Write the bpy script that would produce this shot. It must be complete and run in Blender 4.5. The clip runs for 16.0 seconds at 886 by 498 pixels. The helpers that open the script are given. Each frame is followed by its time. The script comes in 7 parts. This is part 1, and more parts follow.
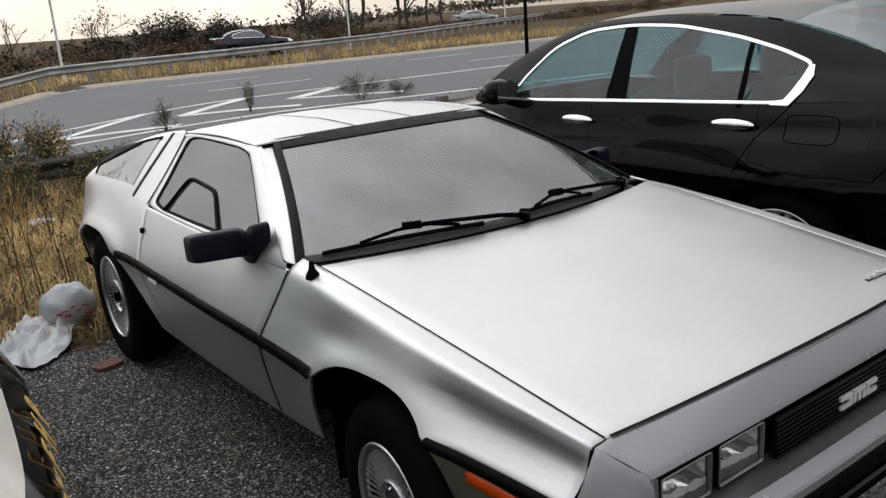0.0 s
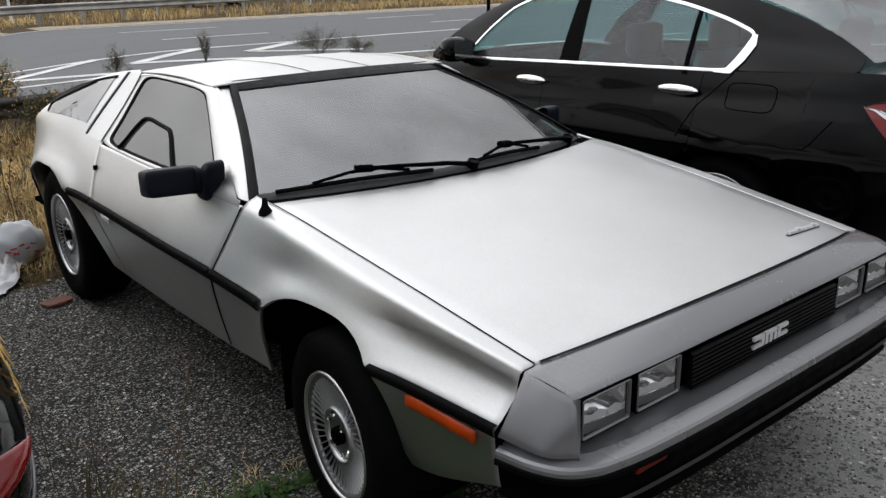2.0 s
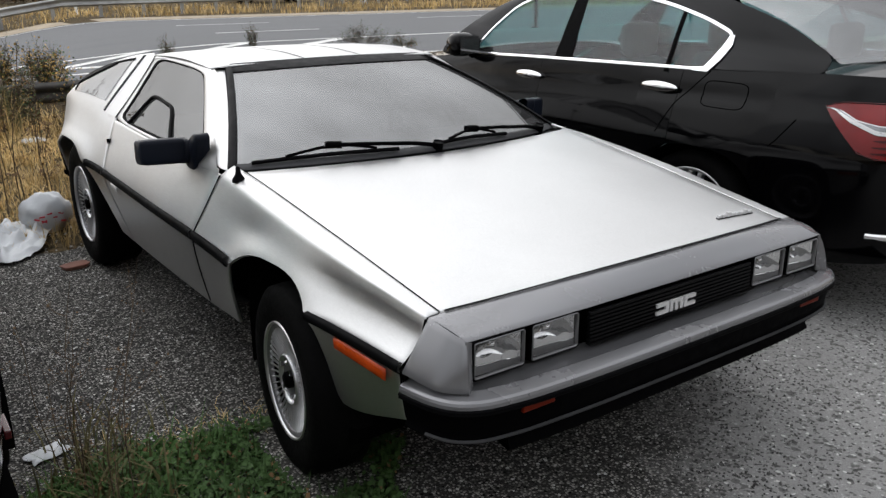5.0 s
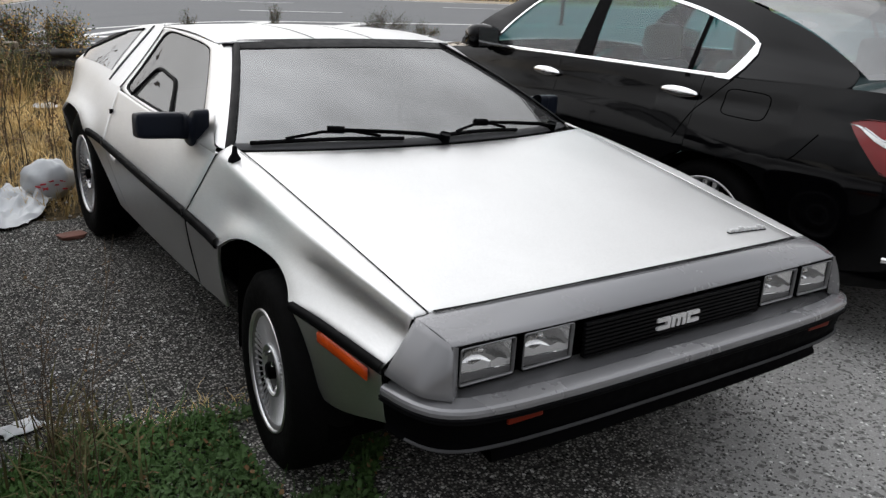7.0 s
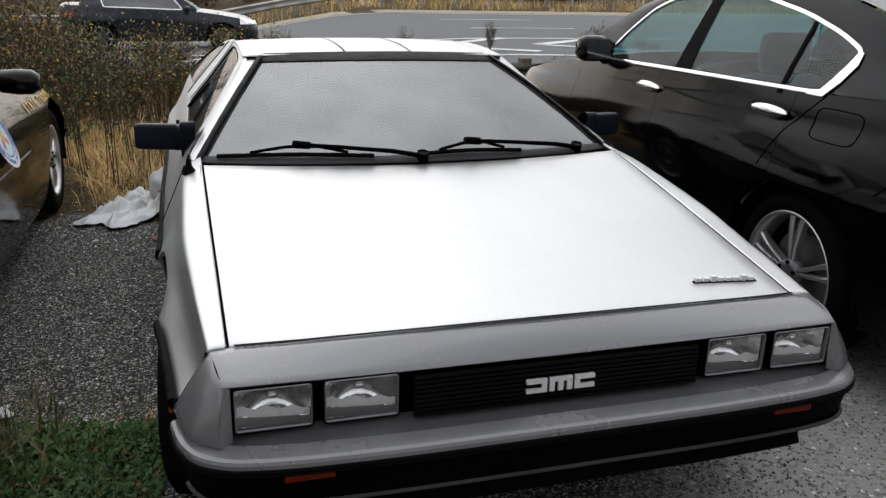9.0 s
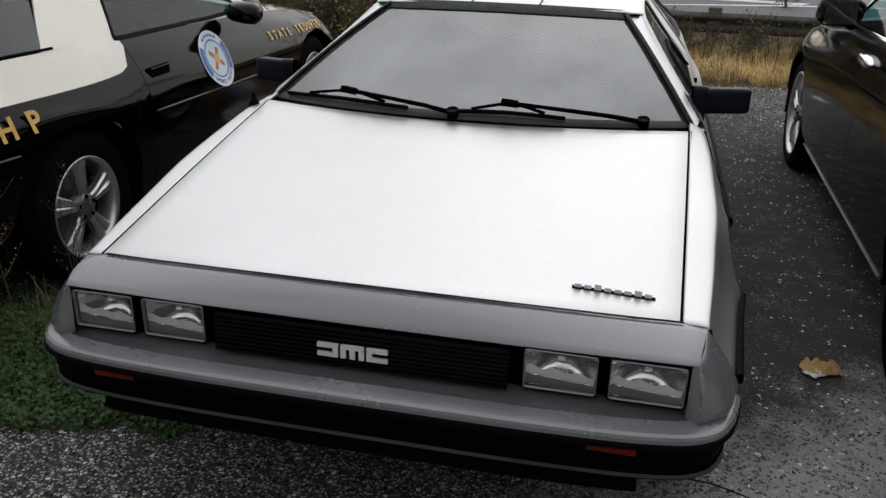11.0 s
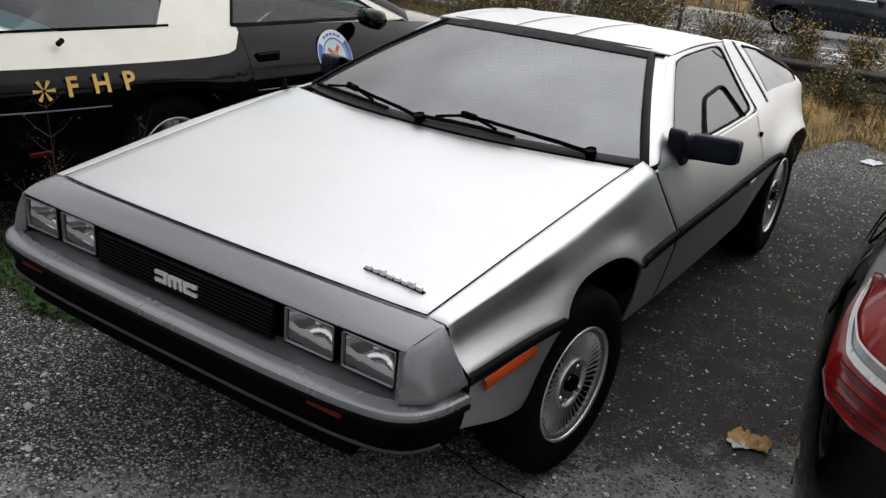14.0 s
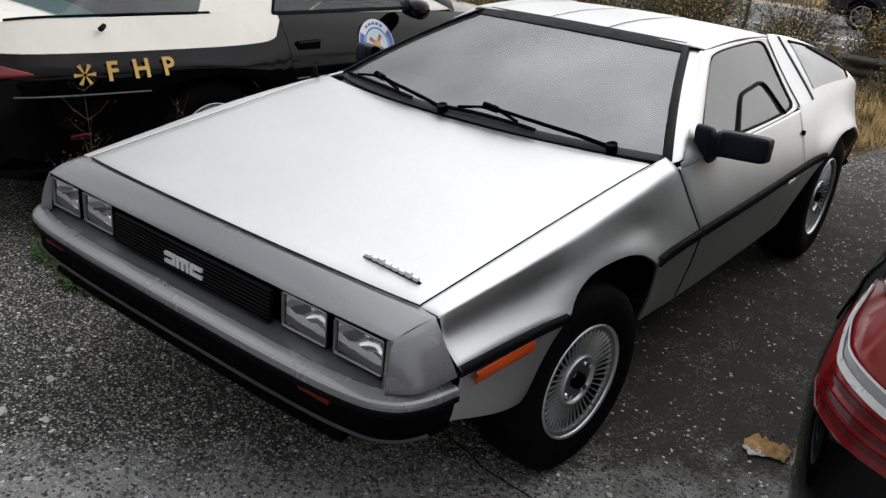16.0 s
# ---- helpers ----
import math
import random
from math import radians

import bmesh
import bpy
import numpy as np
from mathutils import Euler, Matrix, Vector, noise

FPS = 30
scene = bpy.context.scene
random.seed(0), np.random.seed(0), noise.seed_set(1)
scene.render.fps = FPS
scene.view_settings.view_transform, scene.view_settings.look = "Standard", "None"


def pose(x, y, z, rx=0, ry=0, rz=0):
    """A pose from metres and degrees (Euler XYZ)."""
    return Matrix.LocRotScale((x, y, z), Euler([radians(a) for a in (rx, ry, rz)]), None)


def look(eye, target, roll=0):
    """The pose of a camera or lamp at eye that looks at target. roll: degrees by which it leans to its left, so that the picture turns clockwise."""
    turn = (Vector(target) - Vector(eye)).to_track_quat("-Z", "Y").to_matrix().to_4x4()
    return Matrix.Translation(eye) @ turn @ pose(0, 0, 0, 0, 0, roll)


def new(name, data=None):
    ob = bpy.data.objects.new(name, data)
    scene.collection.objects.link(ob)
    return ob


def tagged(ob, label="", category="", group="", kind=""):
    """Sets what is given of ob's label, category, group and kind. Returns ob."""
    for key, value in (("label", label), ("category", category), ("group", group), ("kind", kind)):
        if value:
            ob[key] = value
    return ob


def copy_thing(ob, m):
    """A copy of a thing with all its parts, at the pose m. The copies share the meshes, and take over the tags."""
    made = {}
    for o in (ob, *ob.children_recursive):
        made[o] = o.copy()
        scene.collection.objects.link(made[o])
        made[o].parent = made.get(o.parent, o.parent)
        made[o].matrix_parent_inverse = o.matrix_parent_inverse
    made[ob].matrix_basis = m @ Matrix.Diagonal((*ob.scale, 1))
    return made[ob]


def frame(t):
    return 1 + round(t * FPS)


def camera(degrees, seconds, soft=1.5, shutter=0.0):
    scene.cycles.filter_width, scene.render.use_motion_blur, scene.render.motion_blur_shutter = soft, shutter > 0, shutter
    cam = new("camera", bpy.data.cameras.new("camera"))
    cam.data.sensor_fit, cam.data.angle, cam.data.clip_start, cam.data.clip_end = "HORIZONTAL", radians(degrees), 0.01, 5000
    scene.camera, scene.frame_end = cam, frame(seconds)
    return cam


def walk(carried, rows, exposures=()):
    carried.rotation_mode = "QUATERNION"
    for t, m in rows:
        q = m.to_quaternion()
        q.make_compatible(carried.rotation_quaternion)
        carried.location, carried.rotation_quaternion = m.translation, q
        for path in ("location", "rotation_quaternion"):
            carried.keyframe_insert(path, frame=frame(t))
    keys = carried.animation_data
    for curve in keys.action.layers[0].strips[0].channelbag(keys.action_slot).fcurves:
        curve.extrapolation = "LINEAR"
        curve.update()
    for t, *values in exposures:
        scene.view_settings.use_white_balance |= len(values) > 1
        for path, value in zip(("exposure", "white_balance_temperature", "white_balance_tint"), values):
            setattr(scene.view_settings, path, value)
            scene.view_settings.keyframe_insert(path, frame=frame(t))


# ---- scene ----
cam = camera(56.3, 16.0, soft=1.4)
# seconds, eye x y z, yaw, pitch, roll
ROWS = [
    (0.0, -1.808, -1.630, 1.526, -35.85, -15.75, -4.26),
    (0.5, -1.842, -1.591, 1.530, -35.93, -15.83, -2.53),
    (1.0, -1.834, -1.585, 1.503, -37.88, -18.77, -1.08),
    (1.5, -1.826, -1.599, 1.487, -39.25, -20.59, -0.77),
    (2.0, -1.868, -1.734, 1.493, -39.05, -18.36, -1.22),
    (2.5, -1.912, -1.949, 1.492, -39.87, -17.67, 0.08),
    (3.0, -1.828, -2.053, 1.488, -39.23, -17.52, 0.44),
    (3.5, -1.793, -2.106, 1.466, -35.40, -18.75, 1.02),
    (4.0, -1.788, -2.118, 1.469, -34.50, -18.38, 0.09),
    (4.5, -1.789, -2.123, 1.469, -34.81, -18.40, -0.18),
    (5.0, -1.781, -2.127, 1.470, -35.50, -18.24, -0.03),
    (5.2, -1.787, -2.131, 1.469, -35.18, -18.01, -0.06),
    (7.3, -1.631, -2.066, 1.445, -33.81, -18.66, 4.61),
    (7.5, -1.541, -2.119, 1.432, -29.24, -17.27, 2.08),
    (8.0, -1.269, -2.280, 1.448, -23.21, -17.25, 0.78),
    (8.2, -1.172, -2.285, 1.441, -23.09, -17.29, -0.55),
    (10.3, 0.053, -2.180, 1.494, 2.34, -21.79, 0.75),
    (10.5, 0.169, -2.184, 1.500, 5.40, -21.52, -1.77),
    (11.0, 0.521, -2.266, 1.533, 12.31, -23.14, 1.31),
    (11.5, 0.781, -2.228, 1.557, 18.09, -22.26, 1.30),
    (12.0, 0.989, -2.103, 1.573, 21.51, -23.74, 4.21),
    (12.5, 1.207, -2.069, 1.598, 29.40, -23.48, 4.33),
    (13.0, 1.350, -2.052, 1.588, 30.40, -22.32, 6.53),
    (13.5, 1.450, -2.123, 1.575, 28.89, -22.61, 5.88),
    (14.0, 1.618, -2.063, 1.575, 31.76, -22.30, 5.24),
    (14.5, 1.711, -2.020, 1.577, 32.71, -22.27, 5.00),
    (15.0, 1.731, -2.013, 1.578, 33.81, -22.44, 4.79),
    (15.5, 1.743, -2.018, 1.574, 34.32, -21.92, 5.13),
    (16.0, 1.739, -1.965, 1.582, 36.30, -23.24, 5.38),
]
EXPO, SKY, OVER, SUN, SUN_UP, SUN_TURN, VAULT = 0.25, 0.1, 15.3, 0.5, 25.0, 2.0, 0.22


def eye_pose(x, y, z, yaw, pitch, roll):
    a, b = radians(yaw), radians(pitch)
    ahead = Vector((-math.sin(a) * math.cos(b), math.cos(a) * math.cos(b), math.sin(b)))
    return look((x, y, z), Vector((x, y, z)) + ahead, roll)


walk(cam, [(r[0], eye_pose(*r[1:])) for r in ROWS], exposures=[(0.0, EXPO - 0.15), (1.4, EXPO - 0.21), (2.5, EXPO + 0.02), (5.0, EXPO + 0.10), (8.0, EXPO + 0.08), (10.3, EXPO - 0.42), (11.5, EXPO - 0.34), (13.0, EXPO - 0.16), (16.0, EXPO - 0.02)])

# ---- light: an overcast late afternoon, brighter towards the far side of the road ----
world = bpy.data.worlds.new("sky")
scene.world = world
world.use_nodes = True
wt = world.node_tree
sky = wt.nodes.new("ShaderNodeTexSky")
sky.sky_type, sky.sun_disc = "NISHITA", False
sky.sun_elevation, sky.sun_rotation = radians(SUN_UP), radians(SUN_TURN)
sky.air_density, sky.dust_density, sky.ozone_density = 1.4, 4.0, 1.0
grey = wt.nodes.new("ShaderNodeHueSaturation")
grey.inputs["Saturation"].default_value = 0.22
cloud = wt.nodes.new("ShaderNodeTexNoise")
cloud.inputs["Scale"].default_value, cloud.inputs["Detail"].default_value = 3.2, 6.0
ramp = wt.nodes.new("ShaderNodeMapRange")
ramp.inputs["From Min"].default_value, ramp.inputs["From Max"].default_value = 0.3, 0.7
ramp.inputs["To Min"].default_value, ramp.inputs["To Max"].default_value = 0.68, 1.22
mixc = wt.nodes.new("ShaderNodeMix")
mixc.data_type, mixc.blend_type = "RGBA", "MULTIPLY"
mixc.inputs[0].default_value = 1.0
over = wt.nodes.new("ShaderNodeMix")
over.data_type = "RGBA"
over.inputs[0].default_value = 0.85
over.inputs[7].default_value = (OVER * 0.965, OVER * 0.985, OVER * 1.035, 1)
# an overcast vault: darker low down, brighter overhead and towards the hidden sun
way = wt.nodes.new("ShaderNodeTexCoord")
flat = wt.nodes.new("ShaderNodeVectorMath")
flat.operation = "DOT_PRODUCT"
flat.inputs[1].default_value = (0.0, 0.0, 1.0)
toward = wt.nodes.new("ShaderNodeVectorMath")
toward.operation = "DOT_PRODUCT"
toward.inputs[1].default_value = (0.75 * math.sin(radians(SUN_TURN)), 0.75 * math.cos(radians(SUN_TURN)), 0.66)
vault = wt.nodes.new("ShaderNodeMapRange")
vault.inputs["From Min"].default_value, vault.inputs["From Max"].default_value = 0.06, 0.66
vault.inputs["To Min"].default_value, vault.inputs["To Max"].default_value = VAULT, 0.74
halo = wt.nodes.new("ShaderNodeMapRange")
halo.inputs["From Min"].default_value, halo.inputs["From Max"].default_value = 0.5, 1.0
halo.inputs["To Min"].default_value, halo.inputs["To Max"].default_value = 0.0, 0.55
addl = wt.nodes.new("ShaderNodeMath")
addl.operation = "ADD"
vmul = wt.nodes.new("ShaderNodeMix")
vmul.data_type, vmul.blend_type = "RGBA", "MULTIPLY"
vmul.inputs[0].default_value = 1.0
back = wt.nodes["Background"]
back.inputs["Strength"].default_value = SKY
wt.links.new(sky.outputs[0], grey.inputs["Color"])
wt.links.new(grey.outputs[0], over.inputs[6])
wt.links.new(over.outputs[2], mixc.inputs[6])
wt.links.new(cloud.outputs[0], ramp.inputs[0])
wt.links.new(ramp.outputs[0], mixc.inputs[7])
wt.links.new(way.outputs["Generated"], flat.inputs[0])
wt.links.new(way.outputs["Generated"], toward.inputs[0])
wt.links.new(flat.outputs["Value"], vault.inputs[0])
wt.links.new(toward.outputs["Value"], halo.inputs[0])
wt.links.new(vault.outputs[0], addl.inputs[0])
wt.links.new(halo.outputs[0], addl.inputs[1])
wt.links.new(mixc.outputs[2], vmul.inputs[6])
wt.links.new(addl.outputs[0], vmul.inputs[7])
# a warm late glow low in the sky
low_sky = wt.nodes.new("ShaderNodeMapRange")
low_sky.inputs["From Min"].default_value, low_sky.inputs["From Max"].default_value = 0.03, 0.16
low_sky.inputs["To Min"].default_value, low_sky.inputs["To Max"].default_value = 1.0, 0.0
glow = wt.nodes.new("ShaderNodeMix")
glow.data_type, glow.blend_type = "RGBA", "MULTIPLY"
glow.inputs[7].default_value = (1.70, 1.50, 1.24, 1)
wt.links.new(flat.outputs["Value"], low_sky.inputs[0])
wt.links.new(low_sky.outputs[0], glow.inputs[0])
wt.links.new(vmul.outputs[2], glow.inputs[6])
wt.links.new(glow.outputs[2], back.inputs["Color"])
sun = new("sun", bpy.data.lights.new("sun", "SUN"))
sun.data.energy, sun.data.angle, sun.data.color = SUN, radians(120), (1.0, 0.95, 0.88)
sa, sb = radians(SUN_TURN), radians(SUN_UP)
sun.matrix_world = look((0, 0, 30), Vector((0, 0, 30)) - Vector((math.sin(sa) * math.cos(sb), math.cos(sa) * math.cos(sb), math.sin(sb))))


# ---- materials ----
def nodes(name):
    m = bpy.data.materials.new(name)
    m.use_nodes = True
    t = m.node_tree
    return m, t, t.nodes["Principled BSDF"]


def noise_tex(t, scale, detail=4.0, rough=0.5, stretch=None, kind="ShaderNodeTexNoise"):
    n = t.nodes.new(kind)
    n.inputs["Scale"].default_value = scale
    if "Detail" in n.inputs:
        n.inputs["Detail"].default_value = 0.0 if "Voronoi" in kind else detail
        n.inputs["Roughness"].default_value = rough
    c = t.nodes.new("ShaderNodeTexCoord")
    src = c.outputs["Object"]
    if stretch:
        mp = t.nodes.new("ShaderNodeMapping")
        mp.inputs["Scale"].default_value = stretch
        t.links.new(src, mp.inputs[0])
        src = mp.outputs[0]
    t.links.new(src, n.inputs["Vector"])
    return n


def blend(t, fac, a, b, lo=0.35, hi=0.65):
    r = t.nodes.new("ShaderNodeMapRange")
    r.inputs["From Min"].default_value, r.inputs["From Max"].default_value = lo, hi
    t.links.new(fac, r.inputs[0])
    m = t.nodes.new("ShaderNodeMix")
    m.data_type = "RGBA"
    t.links.new(r.outputs[0], m.inputs[0])
    for k, v in ((6, a), (7, b)):
        if isinstance(v, tuple):
            m.inputs[k].default_value = (*v, 1)
        else:
            t.links.new(v, m.inputs[k])
    return m.outputs[2]


def bump(t, p, fac, strength, dist=0.01):
    b = t.nodes.new("ShaderNodeBump")
    b.inputs["Strength"].default_value, b.inputs["Distance"].default_value = strength, dist
    t.links.new(fac, b.inputs["Height"])
    t.links.new(b.outputs[0], p.inputs["Normal"])


def rough_range(t, p, fac, lo, hi):
    r = t.nodes.new("ShaderNodeMapRange")
    r.inputs["From Min"].default_value, r.inputs["From Max"].default_value = 0.3, 0.7
    r.inputs["To Min"].default_value, r.inputs["To Max"].default_value = lo, hi
    t.links.new(fac, r.inputs[0])
    t.links.new(r.outputs[0], p.inputs["Roughness"])


def stainless():
    """Brushed stainless steel: grain along the car, faint smears."""
    m, t, p = nodes("brushed stainless steel")
    p.inputs["Metallic"].default_value = 1.0
    g = noise_tex(t, 40, 3, 0.6, (22, 0.6, 22))
    s = noise_tex(t, 3.5, 5, 0.6)
    c = blend(t, g.outputs[0], (0.545, 0.545, 0.541), (0.62, 0.62, 0.616))
    c2 = blend(t, s.outputs[0], (0.93, 0.93, 0.93), (1, 1, 1))
    mul = t.nodes.new("ShaderNodeMix")
    mul.data_type, mul.blend_type = "RGBA", "MULTIPLY"
    mul.inputs[0].default_value = 1
    t.links.new(c, mul.inputs[6])
    t.links.new(c2, mul.inputs[7])
    t.links.new(mul.outputs[2], p.inputs["Base Color"])
    rough_range(t, p, s.outputs[0], 0.38, 0.45)
    bump(t, p, g.outputs[0], 0.03, 0.002)
    return m


def paint(name, col, rough=0.25, coat=0.8, metal=0.0, dust=(0.2, 0.19, 0.17), amount=0.12, spec=0.3):
    """Car paint with a clear coat and a thin, uneven film of road dust."""
    m, t, p = nodes(name)
    n = noise_tex(t, 4, 6, 0.65)
    d = tuple(col[i] * (1 - amount) + dust[i] * amount for i in range(3))
    t.links.new(blend(t, n.outputs[0], col, d, 0.4, 0.75), p.inputs["Base Color"])
    p.inputs["Metallic"].default_value = metal
    p.inputs["Coat Weight"].default_value = coat
    p.inputs["Specular IOR Level"].default_value = spec
    p.inputs["Coat Roughness"].default_value = 0.05
    rough_range(t, p, n.outputs[0], rough * 0.8, rough * 1.3)
    return m


def plain(name, col, rough=0.5, metal=0.0, var=0.25, scale=30, bumps=0.15, coat=0.0, spec=0.5):
    m, t, p = nodes(name)
    p.inputs["Specular IOR Level"].default_value = spec
    n = noise_tex(t, scale, 5, 0.6)
    w = noise_tex(t, scale / 9, 3, 0.5)
    a = tuple(c * (1 - var) for c in col)
    b = tuple(min(1, c * (1 + var)) for c in col)
    t.links.new(blend(t, w.outputs[0], a, b), p.inputs["Base Color"])
    p.inputs["Metallic"].default_value = metal
    p.inputs["Coat Weight"].default_value = coat
    rough_range(t, p, n.outputs[0], rough * 0.85, min(1, rough * 1.15))
    bump(t, p, n.outputs[0], bumps, 0.004)
    return m


def glass(name, tint, dust=0.04, rough=0.02, ior=1.6):
    """Tinted pane: see-through, mirrored by its gloss, under a thin film of dust."""
    m, t, p = nodes(name)
    t.nodes.remove(p)
    tr = t.nodes.new("ShaderNodeBsdfTransparent")
    tr.inputs[0].default_value = (*tint, 1)
    gl = t.nodes.new("ShaderNodeBsdfGlossy")
    gl.inputs["Roughness"].default_value = rough
    df = t.nodes.new("ShaderNodeBsdfDiffuse")
    df.inputs[0].default_value = (0.5, 0.5, 0.5, 1)
    lw = t.nodes.new("ShaderNodeLayerWeight")
    lw.inputs[0].default_value = 0.5
    pw = t.nodes.new("ShaderNodeMath")
    pw.operation = "POWER"
    pw.inputs[1].default_value = 5.0
    fr = t.nodes.new("ShaderNodeMapRange")
    fr.inputs["To Min"].default_value = ((ior - 1) / (ior + 1)) ** 2 * 1.15
    fr.inputs["To Max"].default_value = 0.5
    t.links.new(lw.outputs["Facing"], pw.inputs[0])
    t.links.new(pw.outputs[0], fr.inputs[0])
    n = noise_tex(t, 2.5, 4, 0.6)
    dr = t.nodes.new("ShaderNodeMapRange")
    dr.inputs["From Min"].default_value, dr.inputs["From Max"].default_value = 0.3, 0.7
    dr.inputs["To Min"].default_value, dr.inputs["To Max"].default_value = dust * 0.5, dust * 1.5
    t.links.new(n.outputs[0], dr.inputs[0])
    a = t.nodes.new("ShaderNodeMixShader")
    b = t.nodes.new("ShaderNodeMixShader")
    t.links.new(dr.outputs[0], a.inputs[0])
    t.links.new(tr.outputs[0], a.inputs[1])
    t.links.new(df.outputs[0], a.inputs[2])
    t.links.new(fr.outputs[0], b.inputs[0])
    t.links.new(a.outputs[0], b.inputs[1])
    t.links.new(gl.outputs[0], b.inputs[2])
    t.links.new(b.outputs[0], t.nodes["Material Output"].inputs[0])
    return m


STEEL = stainless()
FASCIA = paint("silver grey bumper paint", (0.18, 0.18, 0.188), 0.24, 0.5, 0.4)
# darker copy of FASCIA: the shelf's shade and dark reflections put into the colour
FASCIA_SHADED = paint("grey bumper paint with shade in it", (0.10, 0.10, 0.105), 0.2, 0.4, 0.35)
BLACK_TRIM = plain("satin black trim", (0.0012, 0.0012, 0.0015), 0.6, spec=0.02)
TRIM_GREY = plain("dark grey screen trim", (0.007, 0.007, 0.0075), 0.55, spec=0.06)
GRILLE = plain("black grille plastic", (0.003, 0.003, 0.0034), 0.4, spec=0.10)
# also colours the highlight painted on the bumper's lower lip
COWL_GREY = plain("faded grey cowl plastic and lip highlight", (0.035, 0.035, 0.037), 0.6, spec=0.2)
BLACK_RUBBER = plain("black rubber", (0.0022, 0.0022, 0.0026), 0.65, spec=0.05)
TYRE = plain("tyre rubber", (0.003, 0.003, 0.003), 0.8, scale=60, bumps=0.3, spec=0.04)
# matte near-black: shade put into the colour of gaps, wheels and undersides
DARK = plain("shade black for gaps and undersides", (0.003, 0.003, 0.003), 1.0, spec=0.0)
ALLOY = plain("cast alloy", (0.55, 0.55, 0.56), 0.35, 0.9, 0.12)
ALLOY_BRIGHT = plain("polished alloy vanes", (0.70, 0.70, 0.70), 0.3, 0.85, 0.06)
RIM_GREY = plain("grey wheel rim", (0.20, 0.20, 0.205), 0.4, 0.8, 0.1)
ALLOY_DARK = plain("dull alloy", (0.16, 0.16, 0.165), 0.5, 0.8, 0.15)
CHROME = plain("chrome", (0.85, 0.85, 0.86), 0.08, 1.0, 0.03, 8, 0.02)
WHITE_METAL = plain("bright badge metal", (0.68, 0.68, 0.68), 0.3, 0.3, 0.04)
AMBER = plain("amber lens", (0.42, 0.050, 0.005), 0.25, 0, 0.25, 40, 0.15, 0.15, 0.2)
AMBER_DARK = plain("dull orange lens", (0.11, 0.010, 0.002), 0.4, 0, 0.2, 40, 0.1, 0.0, 0.1)
RED_LENS = plain("red lamp lens", (0.17, 0.006, 0.006), 0.12, 0, 0.25, 40, 0.05, 0.2, 0.4)
RED_DARK = plain("deep red lamp lens", (0.055, 0.003, 0.004), 0.2, 0, 0.15, 20, 0.05, 0.3, 0.3)
LAMP_SMOKE = plain("clear lamp lens", (0.30, 0.31, 0.32), 0.12, 0.5, 0.45, 60, 0.3, 0.4, 0.4)
LAMP_GREY = plain("lamp reflector", (0.85, 0.85, 0.85), 0.14, 1.0, 0.12, 25, 0.25)
GLASS_WS = glass("smoked windscreen glass", (0.28, 0.30, 0.31), 0.08, 0.012, 2.35)
GLASS_SIDE = glass("smoked side glass", (0.25, 0.26, 0.27), 0.06, 0.01, 2.25)
GLASS_QUARTER = glass("smoked quarter glass", (0.25, 0.26, 0.27), 0.08, 0.02, 3.3)
GLASS_TEAL = glass("green tinted glass", (0.40, 0.68, 0.69), 0.025, 0.01, 1.55)
# a larger diffuse share makes this pane paler than the others
GLASS_PALE = glass("pale rear glass", (0.30, 0.44, 0.46), 0.24, 0.02, 2.4)
GLASS_HATCH = glass("dark teal hatch glass", (0.16, 0.30, 0.32), 0.03, 0.01, 1.75)
LENS = glass("lamp lens pane", (0.92, 0.92, 0.92), 0.04, 0.02)
INTERIOR = plain("dark grey cabin trim", (0.05, 0.05, 0.052), 0.7)
MIRROR_BLACK = plain("blue black mirror plastic", (0.007, 0.009, 0.015), 0.42, spec=0.13)
BLACK_PAINT = paint("black car paint", (0.0010, 0.0010, 0.0013), 0.08, 0.0, 0.0, (0.2, 0.19, 0.18), 0.004, 0.18)
CREAM_PAINT = paint("cream car paint", (0.78, 0.74, 0.65), 0.3, 0.6, 0.0, (0.4, 0.38, 0.33), 0.15)
NAVY_PAINT = paint("dark blue grey car paint", (0.010, 0.014, 0.024), 0.25, 0.4, 0.2, (0.2, 0.19, 0.18), 0.08)
GOLD = plain("gold vinyl", (0.62, 0.38, 0.09), 0.45, 0, 0.12)


# ---- mesh helpers ----
def part(name, bm, material, parent=None, label="", smooth=True, thick=0.0, bevel=0.0):
    """Links a bmesh, or (vertices, faces), as one mesh object under a thing or a part."""
    me = bpy.data.meshes.new(name)
    if isinstance(bm, tuple):
        me.from_pydata([tuple(v) for v in bm[0]], [], bm[1])
    else:
        bm.to_mesh(me)
        bm.free()
    me.materials.append(material)
    if " glass" in material.name or thick < 0:
        c = sum((q.center for q in me.polygons), Vector()) / max(1, len(me.polygons))
        n = sum((q.normal * q.area for q in me.polygons), Vector())
        if n.dot(c - Vector((0, 1.4, 0.6))) < 0:
            me.flip_normals()
    if smooth:
        me.polygons.foreach_set("use_smooth", [True] * len(me.polygons))
    me.update()
    ob = new(name, me)
    ob.parent = parent
    if thick:
        s = ob.modifiers.new("thickness", "SOLIDIFY")
        s.thickness, s.offset = abs(thick), 1.0 if thick > 0 else -1.0
    if bevel:
        b = ob.modifiers.new("edges", "BEVEL")
        b.width, b.segments, b.limit_method = bevel, 2, "ANGLE"
    if thick:
        ob.modifiers.new("crisp", "WEIGHTED_NORMAL").weight = 85
    if label:
        ob["label"] = label
    return ob


